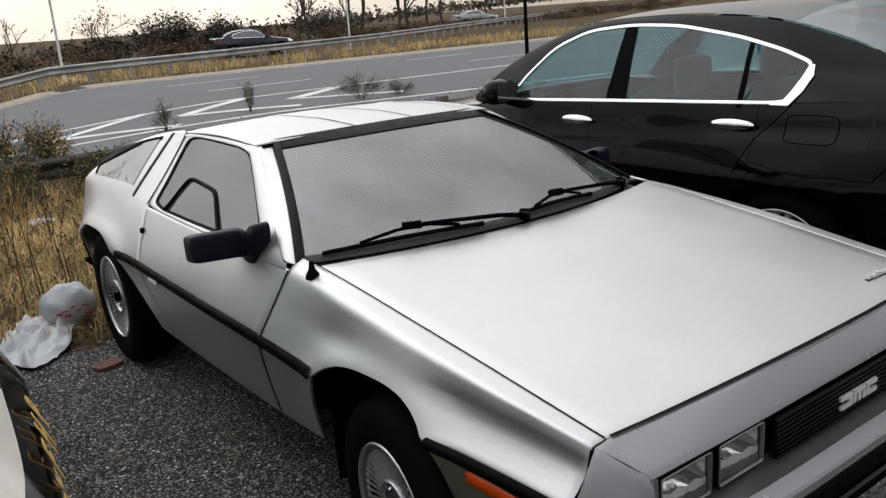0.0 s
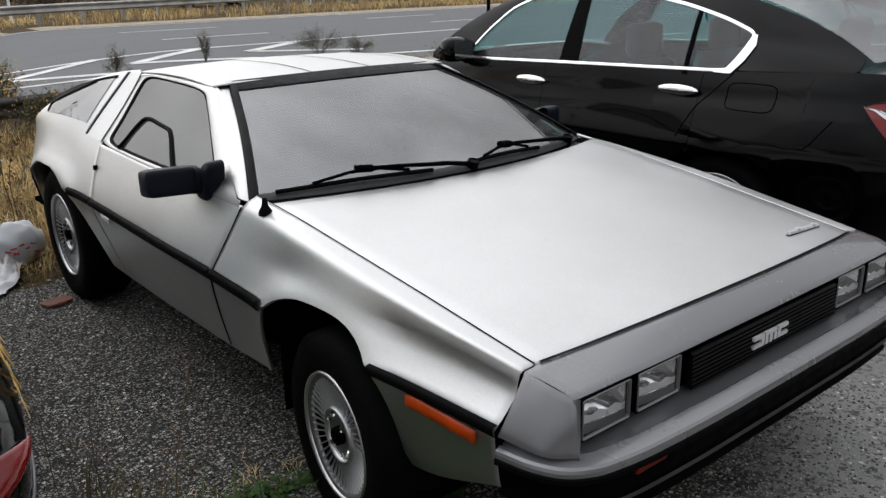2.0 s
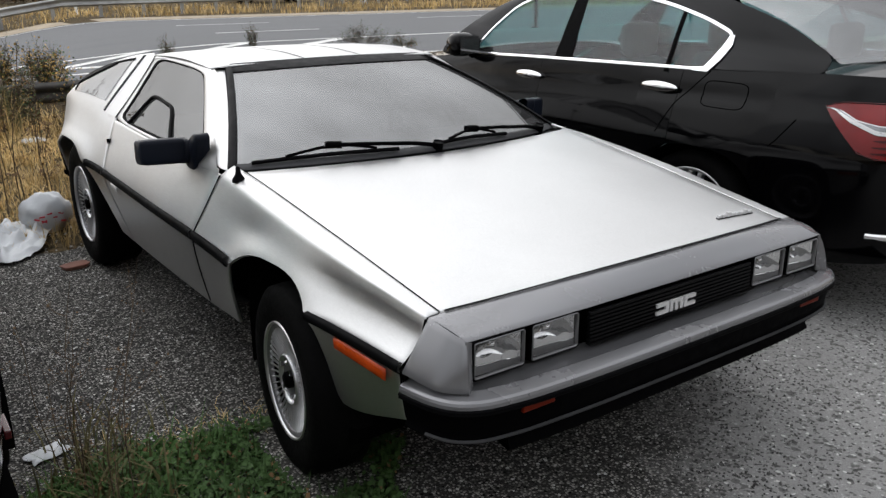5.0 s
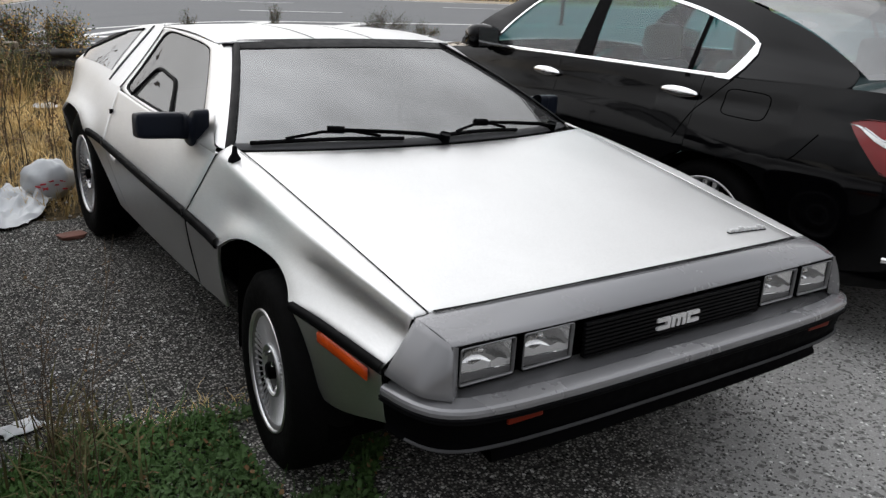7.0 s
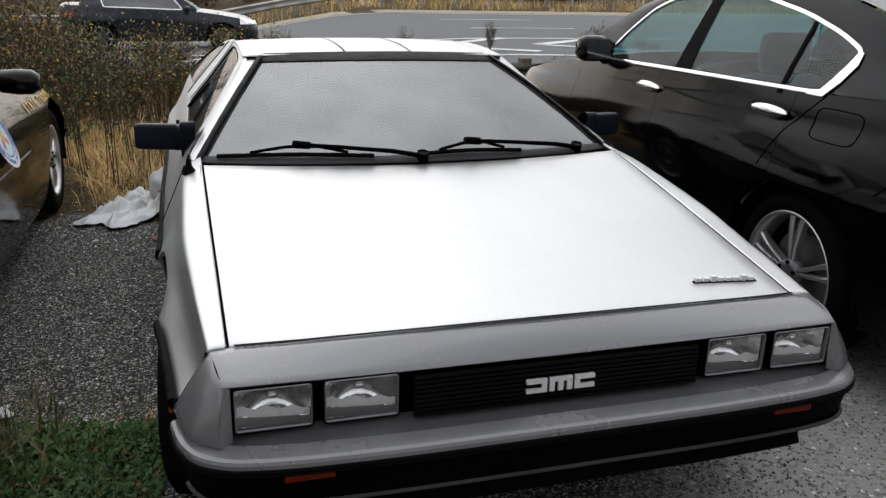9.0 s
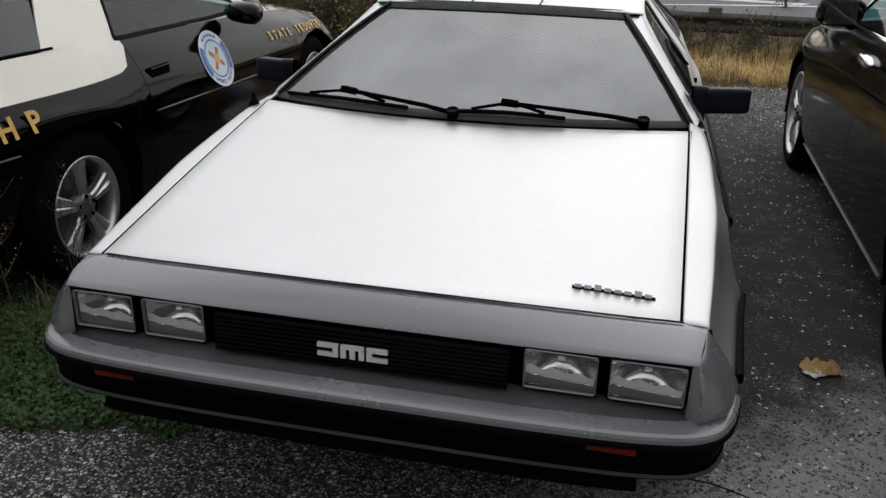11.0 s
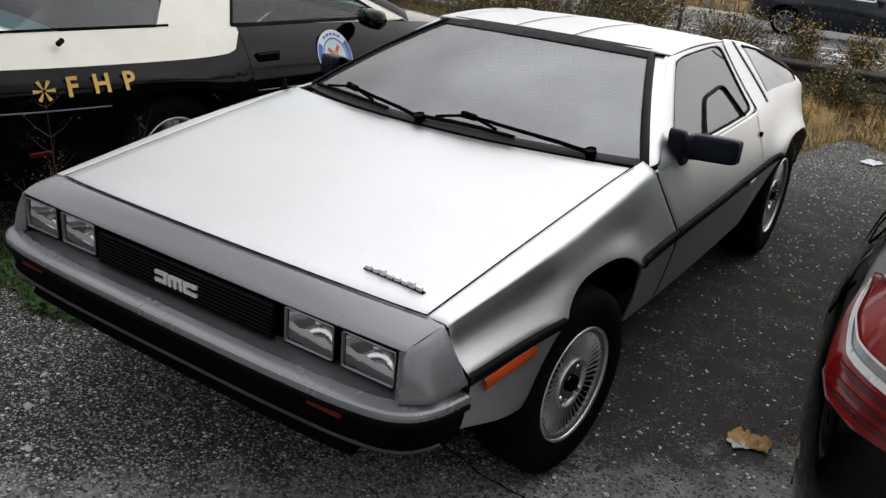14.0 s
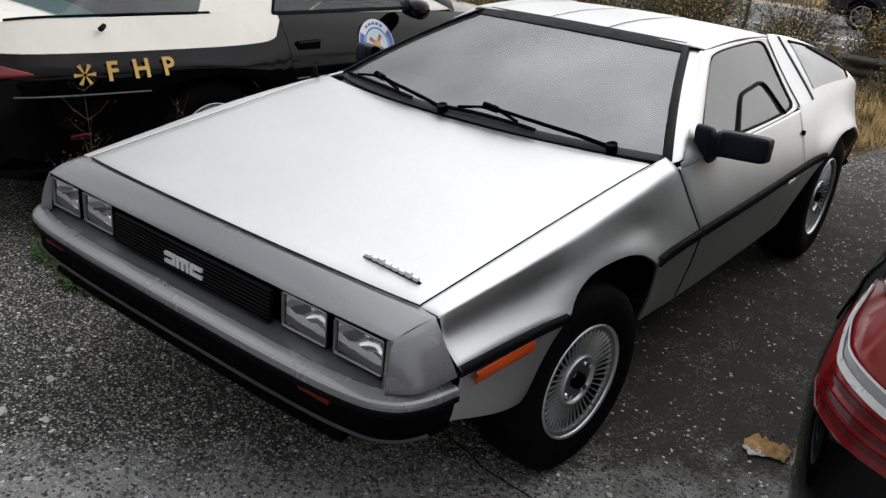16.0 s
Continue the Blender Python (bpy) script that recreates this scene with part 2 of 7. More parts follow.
def share(ob, parent, m=None):
    """Another object on the same mesh, under the given parent."""
    o = new(ob.name.split(".")[0], ob.data)
    o.parent = parent
    o.matrix_basis = m if m is not None else ob.matrix_basis.copy()
    return o


def root(name, m, label, category, group=""):
    e = new(name)
    e.matrix_basis = m
    e.empty_display_size = 0.1
    return tagged(e, label, category, group)


def cub(xs, ys):
    """A smooth curve y(x) through a few given places."""
    xs, ys = np.array(xs, float), np.array(ys, float)
    d = np.diff(ys) / np.diff(xs)
    t = np.r_[d[0], [0 if a * b <= 0 else 2 * a * b / (a + b) for a, b in zip(d[:-1], d[1:])], d[-1]]

    def f(x):
        x = np.clip(np.asarray(x, float), xs[0], xs[-1])
        i = np.clip(np.searchsorted(xs, x) - 1, 0, len(xs) - 2)
        h = xs[i + 1] - xs[i]
        s = (x - xs[i]) / h
        return (1 + 2 * s) * (1 - s) ** 2 * ys[i] + s * (1 - s) ** 2 * h * t[i] + s * s * (3 - 2 * s) * ys[i + 1] + s * s * (s - 1) * h * t[i + 1]
    return f


def spline(pts, n):
    """n points along a smooth line through a few given points."""
    p = np.array(pts, float)
    s = np.r_[0, np.cumsum(np.linalg.norm(np.diff(p, axis=0), axis=1))]
    u = np.linspace(0, s[-1], n)
    return np.stack([cub(s, p[:, k])(u) for k in range(p.shape[1])], 1)


def grid(rows, flip=False, close=False):
    """Vertices and faces of a net of points, row by row."""
    rows = [list(map(tuple, r)) for r in rows]
    m, v = len(rows[0]), [p for r in rows for p in r]
    f = []
    for i in range(len(rows) - 1):
        for j in range(m if close else m - 1):
            k = (j + 1) % m
            q = (i * m + j, i * m + k, (i + 1) * m + k, (i + 1) * m + j)
            f.append(q[::-1] if flip else q)
    return v, f


def mirror(vf):
    v, f = vf
    return [(-x, y, z) for x, y, z in v], [q[::-1] for q in f]


def loft(a, b, n, bulge=None):
    """Rows between two lines with the same number of points."""
    a, b = np.array(a), np.array(b)
    out = []
    for i in range(n + 1):
        s = i / n
        r = a * (1 - s) + b * s
        if bulge is not None:
            r = r + np.array(bulge) * (4 * s * (1 - s))
        out.append(r)
    return out


def box(x0, x1, y0, y1, z0, z1, bm=None):
    bm = bm or bmesh.new()
    vs = [bm.verts.new((x, y, z)) for x in (x0, x1) for y in (y0, y1) for z in (z0, z1)]
    for q in ((0, 1, 3, 2), (4, 6, 7, 5), (0, 4, 5, 1), (2, 3, 7, 6), (0, 2, 6, 4), (1, 5, 7, 3)):
        bm.faces.new([vs[i] for i in q])
    return bm


def lathe(profile, n=48, axis="x"):
    """A ring of (along, radius) pairs turned about the x axis."""
    rows = []
    for i in range(n):
        a = 2 * math.pi * i / n
        rows.append([(x, r * math.cos(a), r * math.sin(a)) for x, r in profile])
    rows.append(rows[0])
    return grid(rows)


def tube(pts, r, n=8, taper=1.0):
    """A round bar along a line of points."""
    p = np.array(pts, float)
    rows = []
    up = np.array((0.0, 0.0, 1.0))
    for i in range(len(p)):
        d = p[min(i + 1, len(p) - 1)] - p[max(i - 1, 0)]
        d = d / (np.linalg.norm(d) + 1e-9)
        a = np.cross(d, up if abs(d[2]) < 0.9 else (1.0, 0, 0))
        a /= np.linalg.norm(a) + 1e-9
        b = np.cross(d, a)
        k = r * (1 + (taper - 1) * i / max(1, len(p) - 1))
        rows.append([tuple(p[i] + k * (math.cos(2 * math.pi * j / n) * a + math.sin(2 * math.pi * j / n) * b)) for j in range(n)])
    v, f = grid(rows, close=True)
    f.append(tuple(range(n)))
    f.append(tuple(range(len(v) - 1, len(v) - n - 1, -1)))
    return v, f


def join(*vfs):
    v, f = [], []
    for a, b in vfs:
        k = len(v)
        v += list(map(tuple, a))
        f += [tuple(i + k for i in q) for q in b]
    return v, f


def rounded_frame(x0, x1, z0, z1, r, w, y0, y1, n=5):
    """A rectangular ring with rounded corners in the plane of x and z, w wide, from y0 to y1."""
    def loop(k):
        pts = []
        for cx, cz, a0 in ((x1 - r, z1 - r, 0), (x0 + r, z1 - r, 90), (x0 + r, z0 + r, 180), (x1 - r, z0 + r, 270)):
            for i in range(n):
                a = radians(a0 + 90 * i / (n - 1))
                pts.append((cx + (r - k) * math.cos(a), cz + (r - k) * math.sin(a)))
        return pts
    o, i = loop(0), loop(w)
    rows = [[(x, y1, z) for x, z in o], [(x, y0, z) for x, z in o], [(x, y0, z) for x, z in i], [(x, y1, z) for x, z in i]]
    return grid(rows, close=True)


def rounded_plate(x0, x1, z0, z1, r, y, n=5, bulge=0.0):
    pts = []
    for cx, cz, a0 in ((x1 - r, z1 - r, 0), (x0 + r, z1 - r, 90), (x0 + r, z0 + r, 180), (x1 - r, z0 + r, 270)):
        for i in range(n):
            a = radians(a0 + 90 * i / (n - 1))
            pts.append((cx + r * math.cos(a), y, cz + r * math.sin(a)))
    c = ((x0 + x1) / 2, y - bulge, (z0 + z1) / 2)
    m = len(pts)
    return pts + [c], [(i, (i + 1) % m, m) for i in range(m)]


# ---- the stainless coupe; it faces -y, its front axle stands at y = 0 ----
coupe = root("sports_coupe", pose(0, 0, 0), "brushed stainless steel wedge-shaped sports coupe parked on gravel", "car")
WB = 2.413
strip_x = cub([-0.64, -0.45, -0.3, 0, 0.3, 0.66, 1.2, 1.82, 2.13, 2.45, 2.75, 2.95, 3.15, 3.3], [0.822, 0.84, 0.855, 0.878, 0.879, 0.882, 0.888, 0.888, 0.896, 0.91, 0.885, 0.835, 0.77, 0.71])
strip_z = cub([-0.64, -0.3, 0.3, 0.66, 1.82, 2.2, 3.3], [0.578, 0.586, 0.594, 0.603, 0.612, 0.617, 0.60])
crest_x = cub([-0.62, -0.3, 0, 0.3, 0.58, 0.8, 1.3, 1.9, 2.2, 2.6, 3.0, 3.3], [0.746, 0.776, 0.795, 0.798, 0.79, 0.789, 0.789, 0.784, 0.79, 0.795, 0.765, 0.69])
crest_z = cub([-0.62, -0.3, 0, 0.3, 0.58, 0.8, 1.3, 1.9, 2.2, 2.6, 3.0, 3.3], [0.694, 0.735, 0.775, 0.806, 0.826, 0.826, 0.828, 0.834, 0.842, 0.84, 0.80, 0.715])
sill_z = cub([-0.64, -0.3, 0.35, 0.7, 1.8, 2.1, 2.8, 3.3], [0.44, 0.35, 0.355, 0.335, 0.32, 0.32, 0.36, 0.42])
sill_x = cub([-0.64, -0.3, 0.35, 0.7, 1.8, 2.1, 2.8, 3.3], [0.80, 0.822, 0.838, 0.835, 0.835, 0.84, 0.83, 0.69])
hood_x = cub([-0.62, -0.05, 0.49, 0.62], [0.697, 0.716, 0.733, 0.737])
hood_z = cub([-0.62, -0.05, 0.49, 0.62], [0.695, 0.776, 0.843, 0.853])


# the bonnet sits a little to one side at its front
hood_off = lambda y: -0.009 * min(1.0, max(0.0, (0.5 - y) / 1.1))
swell = cub([-0.62, -0.3, 0, 0.4, 0.7, 2.0, 2.4, 3.3], [0.55, 0.55, 0.62, 0.75, 1.05, 1.15, 0.8, 0.9])


def arch(y, c, a, b, zc):
    k = abs(y - c) / a
    e = 2.35 if y < c else 3.2
    return zc + b * (1 - k ** e) ** (1 / e) if k < 1 else -1.0


def body_x(y, z):
    """Half the body's width at a length and a height."""
    zs, zc, zb = float(strip_z(y)), float(crest_z(y)), float(sill_z(y))
    xs = float(strip_x(y))
    if z >= zs:
        t = min(1, (z - zs) / (zc - zs))
        p = float(swell(y))
        x = xs + (float(crest_x(y)) - xs) * ((t + 0.06) ** p - 0.06 ** p) / (1.06 ** p - 0.06 ** p)
        x -= 0.011 * math.exp(-((t - 0.5) / 0.24) ** 2) / (1 + math.exp((y - 0.3) / 0.09))
    else:
        t = min(1, (zs - z) / (zs - zb))
        x = xs + (float(sill_x(y)) - xs) * t ** 1.4
    # the wheel arches flare out round their rims
    for c, a, b, k in ((0.045, 0.335, 0.362, 0.020), (WB, 0.41, 0.375, 0.024)):
        v_ = min(1.0, max(0.0, (z - 0.53) / 0.17))
        q = ((abs(y - c) / a) ** 2.5 + (max(0.0, z - 0.30) / b) ** 2.5) ** 0.4 - 1
        x += k * math.exp(-(max(0.0, q) / 0.17) ** 2) * float(3 * v_ * v_ - 2 * v_ ** 3)
    return x


def low_edge(y):
    return max(float(sill_z(y)), arch(y, 0.045, 0.335, 0.362, 0.30), arch(y, WB, 0.41, 0.378, 0.30))


def spread(a, b, n, *dense):
    """Places from a to b, closer near the given ones."""
    ys = set(np.linspace(a, b, n))
    for c in dense:
        ys |= {y for y in c + np.array([-0.03, -0.02, -0.012, -0.006, -0.002, 0.002, 0.006, 0.012, 0.02, 0.03]) if a < y < b}
    return sorted(ys)


def side_panel(ys, left_edge, right_edge, top, nv=22):
    """A net over the car's right flank; its ends lean as the edges say."""
    y0, y1 = ys[0], ys[-1]
    rows = []
    for y in ys:
        u = (y - y0) / (y1 - y0)
        zb = low_edge(y)
        zt = top(y)
        row = []
        zm = max(zb + 0.002, min(0.688, zt - 0.03))
        z1 = min(zm - 0.001, max(zb + 0.0005, float(strip_z(y))))
        for j in range(nv + 1):
            z = zb + (z1 - zb) * j / 5 if j <= 5 else z1 + (zm - z1) * (j - 5) / 5 if j <= 10 else zm + (zt - zm) * (j - 10) / (nv - 10)
            yy = y + (1 - u) * left_edge(z) + u * right_edge(z)
            row.append((body_x(yy, z), yy, z))
        rows.append(row)
    return rows


def soften(row, k0, k1, times=3):
    r = np.array(row)
    for _ in range(times):
        s = r.copy()
        s[k0:k1] = 0.25 * r[k0 - 1:k1 - 1] + 0.5 * r[k0:k1] + 0.25 * r[k0 + 1:k1 + 1]
        r = s
    return r


door_front = lambda z: 0.0 if z < 0.6 else -0.36 * (z - 0.6)
door_rear = lambda z: 0.1 * (z - 0.61) / 0.22 if z > 0.61 else -0.75 * (0.61 - z)
zero = lambda z: 0.0


def both(name, vf, mat, parent, label="", thick=0.0, bevel=0.0):
    return [part(name, vf, mat, parent, label, thick=thick, bevel=bevel), part(name, mirror(vf), mat, parent, label, thick=thick, bevel=bevel)]


# front wings: flank, rounded crest and the narrow top beside the bonnet, in one pressing
wing_rows = side_panel(spread(-0.6075, 0.655, 60, -0.24, 0.36), zero, door_front, lambda y: float(crest_z(y)))
for sd in (1, -1):
    rows = []
    for row in wing_rows:
        yc = row[-1][1]
        ex, ez = float(hood_x(yc)) + 0.004 + sd * hood_off(yc), float(hood_z(yc))
        cx, cz = row[-1][0], row[-1][2]
        top = [(cx + (ex - cx) * s, yc, cz + (ez - cz) * s) for s in (0.15, 0.3, 0.45, 0.6, 0.75, 0.9, 1.0)]
        rows.append([tuple(p) for p in soften(list(row) + top, 17, 27, 4)])
    part("front_wing", grid(rows, True) if sd > 0 else mirror(grid(rows, True)), STEEL, coupe, thick=-0.01)
# doors, below the windows
ys = np.linspace(0.6605, 1.817, 30)
both("door_panel", grid(side_panel(list(ys), door_front, door_rear, lambda y: float(crest_z(y))), True), STEEL, coupe, thick=-0.01)
both("door_seam", tube([(body_x(0.6578 + door_front(z), z) + 0.0004, 0.6578 + door_front(z), z) for z in np.linspace(0.345, 0.822, 26)], 0.0026, 5), DARK, coupe)
both("nose_seam", tube([(body_x(-0.6105, z) + 0.0005, -0.6105, z) for z in np.linspace(0.45, 0.688, 14)], 0.003, 5), DARK, coupe)
# rear quarters
ys = spread(1.823, 3.28, 50, WB - 0.41, WB + 0.41)
sail_edge = spline([(0.548, 1.972, 1.122), (0.572, 2.16, 1.102), (0.61, 2.45, 1.05), (0.65, 2.70, 0.985), (0.685, 2.88, 0.92), (0.705, 3.04, 0.855), (0.69, 3.27, 0.765)], 60)
sail_y = lambda u: np.array([np.interp(u, np.linspace(0, 1, 60), sail_edge[:, k]) for k in range(3)])
rows, SAIL = [], []
for y, row in zip(ys, side_panel(ys, door_rear, zero, lambda y: float(crest_z(y)))):
    base = np.array(row[-1])
    top = sail_y((y - ys[0]) / (ys[-1] - ys[0]))
    up = [base * (1 - k) + top * k + np.array((-0.008 + 0.024 * min(1, (y - ys[0]) / 0.45), 0, 0.004)) * 4 * k * (1 - k) for k in np.linspace(0, 1, 17)[1:]]
    rows.append([tuple(p) for p in soften(list(row) + [tuple(p) for p in up], 14, 34, 14)])
    SAIL.append(rows[-1][22:])
both("rear_quarter", grid(rows, True), STEEL, coupe, thick=-0.01)

# bonnet: nearly flat, slightly crowned
rows = []
for i in range(25):
    s = i / 24
    row = []
    for j in range(-14, 15):
        k = j / 14
        yf, yr = -0.652 + 0.046 * k * k, 0.345 + 0.135 * k * k
        y = yf + (yr - yf) * s
        ze = float(hood_z(y))
        row.append((k * (float(hood_x(-0.607 + 1.09 * s)) - 0.0025) + hood_off(y), y, ze + 0.022 * (1 - k * k)))
    rows.append(row)
part("bonnet", grid(rows, False), STEEL, coupe, "flat pale steel bonnet", thick=-0.012)
# the bonnet's dark gap
for sd in (1, -1):
    rows = [[(sd * (float(hood_x(y)) + d) + hood_off(y), y, float(hood_z(y)) - 0.001) for y in np.linspace(-0.605, 0.49, 24)] for d in (-0.008, 0.010)]
    part("panel_gap", grid(rows, sd > 0), DARK, coupe)
bm_gap = grid([[(k * 0.7, -0.668 + 0.048 * k * k, 0.692 + 0.02 * (1 - k * k)) for k in np.linspace(-1, 1, 21)], [(k * 0.7, -0.64 + 0.048 * k * k, 0.692 + 0.02 * (1 - k * k)) for k in np.linspace(-1, 1, 21)]])
part("panel_gap", bm_gap, DARK, coupe)

ks = np.linspace(-1, 1, 31)
front_z = lambda k: float(hood_z(-0.652 + 0.046 * k * k)) + 0.022 * (1 - k * k)
# black strip added over the joint to draw the gap's dark line
part("bonnet_front_gap", grid([[(k * 0.694, -0.652 + 0.046 * k * k + d, front_z(k) + 0.0016) for k in ks] for d in (-0.0088, 0.0004)]), BLACK_RUBBER, coupe)

# ---- nose ----
top_line = np.array([(k * 0.694, -0.6562 + 0.046 * k * k, front_z(k) - 0.001) for k in np.linspace(0, 1, 22)] + [(0.72, -0.613, 0.6935), (0.744, -0.614, 0.692)])
low_line = spline([(0, -0.742, 0.663), (0.4, -0.742, 0.665), (0.66, -0.739, 0.668), (0.722, -0.737, 0.668)], 24)
rows = loft(top_line, low_line, 6, (0, -0.004, 0.004))
full = [np.r_[r[::-1][:-1] * (-1, 1, 1), r] for r in rows]
part("nose_panel", grid(full, True), FASCIA, coupe, thick=-0.006)
upper = spline([(0.722, -0.737, 0.668), (0.738, -0.68, 0.683), (0.744, -0.614, 0.692)], 10)
lower = spline([(0.736, -0.768, 0.550), (0.797, -0.722, 0.558), (0.826, -0.618, 0.570)], 10)
both("nose_cheek", grid(loft(upper, lower, 8, (0.006, -0.006, 0)), True), FASCIA, coupe, thick=-0.006)
both("nose_cheek_front", grid([[(0.7105, -0.741, 0.665), (0.7105, -0.744, 0.60), (0.7105, -0.748, 0.549)], [tuple(upper[0] + (0.002, -0.001, 0)), tuple((upper[0] + lower[0]) / 2 + (0.002, -0.006, 0)), tuple(lower[0] + (0.002, -0.001, -0.001))]]), FASCIA, coupe, thick=-0.004)
# black strip added behind the gap between wing and nose to darken it
both("wing_gap", grid([[(body_x(y, z) - 0.005, y, z) for z in np.linspace(0.46, float(crest_z(y)) - 0.004, 14)] for y in (-0.622, -0.600)], True), DARK, coupe)
# lip and bumper follow one plan line
plan = spline([(0, -0.838), (0.3, -0.837), (0.55, -0.829), (0.70, -0.810), (0.778, -0.768), (0.816, -0.695), (0.831, -0.618)], 40)
plan = np.r_[plan[::-1][:-1] * (-1, 1), plan]
tan = np.gradient(plan, axis=0)
nrm = np.stack([tan[:, 1], -tan[:, 0]], 1)
nrm /= np.linalg.norm(nrm, axis=1)[:, None]


def sweep(profile, trim=0):
    """A band along the nose's plan line: pairs of (out, height)."""
    p, q = plan, nrm
    if trim:
        p, q = p[trim:-trim], q[trim:-trim]
    return grid([[(a[0] + o * b[0], a[1] + o * b[1], z) for a, b in zip(p, q)] for o, z in profile])


# the shelf below the lamps is painted darker in place of its shade
part("bumper_shelf", sweep([(-0.115, 0.556), (-0.09, 0.549), (-0.060, 0.542), (-0.048, 0.542)]), FASCIA_SHADED, coupe, "glossy shelf under the headlamps with its shade painted in")
part("bumper_lip", sweep([(-0.050, 0.540), (-0.048, 0.548), (-0.044, 0.550), (-0.006, 0.5435), (0.001, 0.5395), (0.004, 0.533), (0.004, 0.524), (0.000, 0.522)]), FASCIA, coupe, "silver grey painted bumper lip", smooth=False)
part("bumper_rub_strip", sweep([(-0.003, 0.524), (0.005, 0.523), (0.008, 0.520), (0.008, 0.517), (0.003, 0.5155), (0.007, 0.513), (0.007, 0.509), (0.000, 0.507), (-0.008, 0.506)]), BLACK_RUBBER, coupe)
part("bumper", sweep([(-0.006, 0.508), (-0.008, 0.49), (-0.014, 0.455), (-0.02, 0.437), (-0.012, 0.431), (-0.013, 0.425), (-0.06, 0.412)]), BLACK_TRIM, coupe, "black front bumper")
# lighter strip: the lower lip's highlight put into the colour
part("bumper_glint", sweep([(-0.014, 0.4365), (-0.0085, 0.4345), (-0.007, 0.4315), (-0.0105, 0.4285)], 3), COWL_GREY, coupe, "grey highlight painted along the bumper's lower lip")
part("chin_spoiler", sweep([(-0.10, 0.425), (-0.042, 0.418), (-0.036, 0.392), (-0.030, 0.384), (-0.030, 0.377), (-0.038, 0.373), (-0.12, 0.372)], 13), BLACK_TRIM, coupe, "black chin spoiler under the bumper")
part("nose_underside", sweep([(-0.05, 0.416), (-0.10, 0.38), (-0.2, 0.33)], 3), DARK, coupe)
# black sheet added behind lamps and grille, its shade in the colour
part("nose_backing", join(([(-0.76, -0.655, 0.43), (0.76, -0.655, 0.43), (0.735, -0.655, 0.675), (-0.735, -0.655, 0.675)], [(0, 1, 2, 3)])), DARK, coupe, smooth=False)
# grille: stacked black slats
for k in range(9):
    z = 0.562 + 0.0105 * k
    b = box(-0.338, 0.338, -0.757 + 0.0006 * k, -0.742, z, z + 0.0062)
    part("grille_slat", b, GRILLE, coupe, smooth=False)
# emblem on the grille: three slotted bright blocks
for cx, slots in ((-0.064, "l"), (-0.007, "m"), (0.050, "r")):
    y0, y1 = -0.7615, -0.754
    z0, z1 = 0.586, 0.618
    b = bmesh.new()
    if slots == "m":
        for dx in (-0.021, 0.0, 0.021):
            box(cx + dx - 0.006, cx + dx + 0.006, y0, y1, z0, z1 - 0.009, b)
        box(cx - 0.027, cx + 0.027, y0, y1, z1 - 0.009, z1, b)
    else:
        s = 1 if slots == "l" else -1
        for za, zb_ in ((z0, z0 + 0.010), (z1 - 0.010, z1)):
            box(cx - 0.024, cx + 0.024, y0, y1, za, zb_, b)
        box(*sorted((cx + s * 0.024, cx + s * 0.012)), y0, y1, z0 + 0.010, z1 - 0.010, b)
    part("emblem_block", b, WHITE_METAL, coupe, "bright metal emblem block", smooth=False)
# bonnet badge: a bright bar with a row of small blocks
badge = part("badge_base", box(0.447, 0.634, -0.006, 0.004, 0.0, 0.005), BLACK_TRIM, coupe, "small bright metal badge on a dark bar", smooth=False)
badge.matrix_basis = pose(0, -0.537, 0.7385, 7.5, 2.8, 0)
for k in range(8):
    part("badge_block", box(0.452 + k * 0.0225, 0.468 + k * 0.0225, -0.004, 0.006, 0.003, 0.020 if k in (2, 6) else 0.015), WHITE_METAL, badge, smooth=False)

# headlamps, two a side
for cx in (0.627, 0.447):
    for s in (-1, 1):
        c = s * cx
        w = 0.0815
        z0, z1 = 0.562, 0.664
        lamp = part("headlamp", rounded_frame(c - w, c + w, z0, z1, 0.009, 0.0045, -0.742, -0.715), BLACK_TRIM, coupe, "rectangular headlamp with a thin bright rim")
        rows = []
        for i in range(9):
            row = []
            for j in range(13):
                a, b2 = (j / 12 - 0.5) * 2, (i / 8 - 0.5) * 2
                row.append((c + a * (w - 0.004), -0.728 + 0.052 * (1 - max(abs(a) ** 2.2, abs(b2) ** 2.2)), (z0 + z1) / 2 + b2 * (z1 - z0 - 0.008) / 2))
            rows.append(row)
        part("reflector", grid(rows), LAMP_GREY, lamp)
        part("bulb_shield", tube([(c - 0.012, -0.70, 0.622), (c + 0.012, -0.70, 0.622)], 0.009), CHROME, lamp)
        # the reflector's bright reflection put in as a white band
        rows = [[(c + q * (w - 0.009), -0.733, 0.601 + b2 - 0.006 * q - 0.004 * math.sin(9 * q) * (b2 > 0)) for q in np.linspace(-1, 1, 13)] for b2 in (-0.009, 0.010)]
        part("lamp_glint", grid(rows), WHITE_METAL, lamp, "white band painted as a reflection behind the lens")
        rows = [[(c + q * (w - 0.008), -0.734, 0.578 + b2 - 0.006 * q) for q in np.linspace(-1, 1, 9)] for b2 in (-0.010, 0.012)]
        part("lamp_lower_shade", grid(rows), RIM_GREY, lamp)
        part("lens", rounded_plate(c - w + 0.004, c + w - 0.004, z0 + 0.004, z1 - 0.004, 0.008, -0.738, bulge=0.004), LENS, lamp)
        part("inner_rim", rounded_frame(c - w + 0.004, c + w - 0.004, z0 + 0.004, z1 - 0.004, 0.007, 0.0026, -0.7445, -0.735), RIM_GREY, lamp)
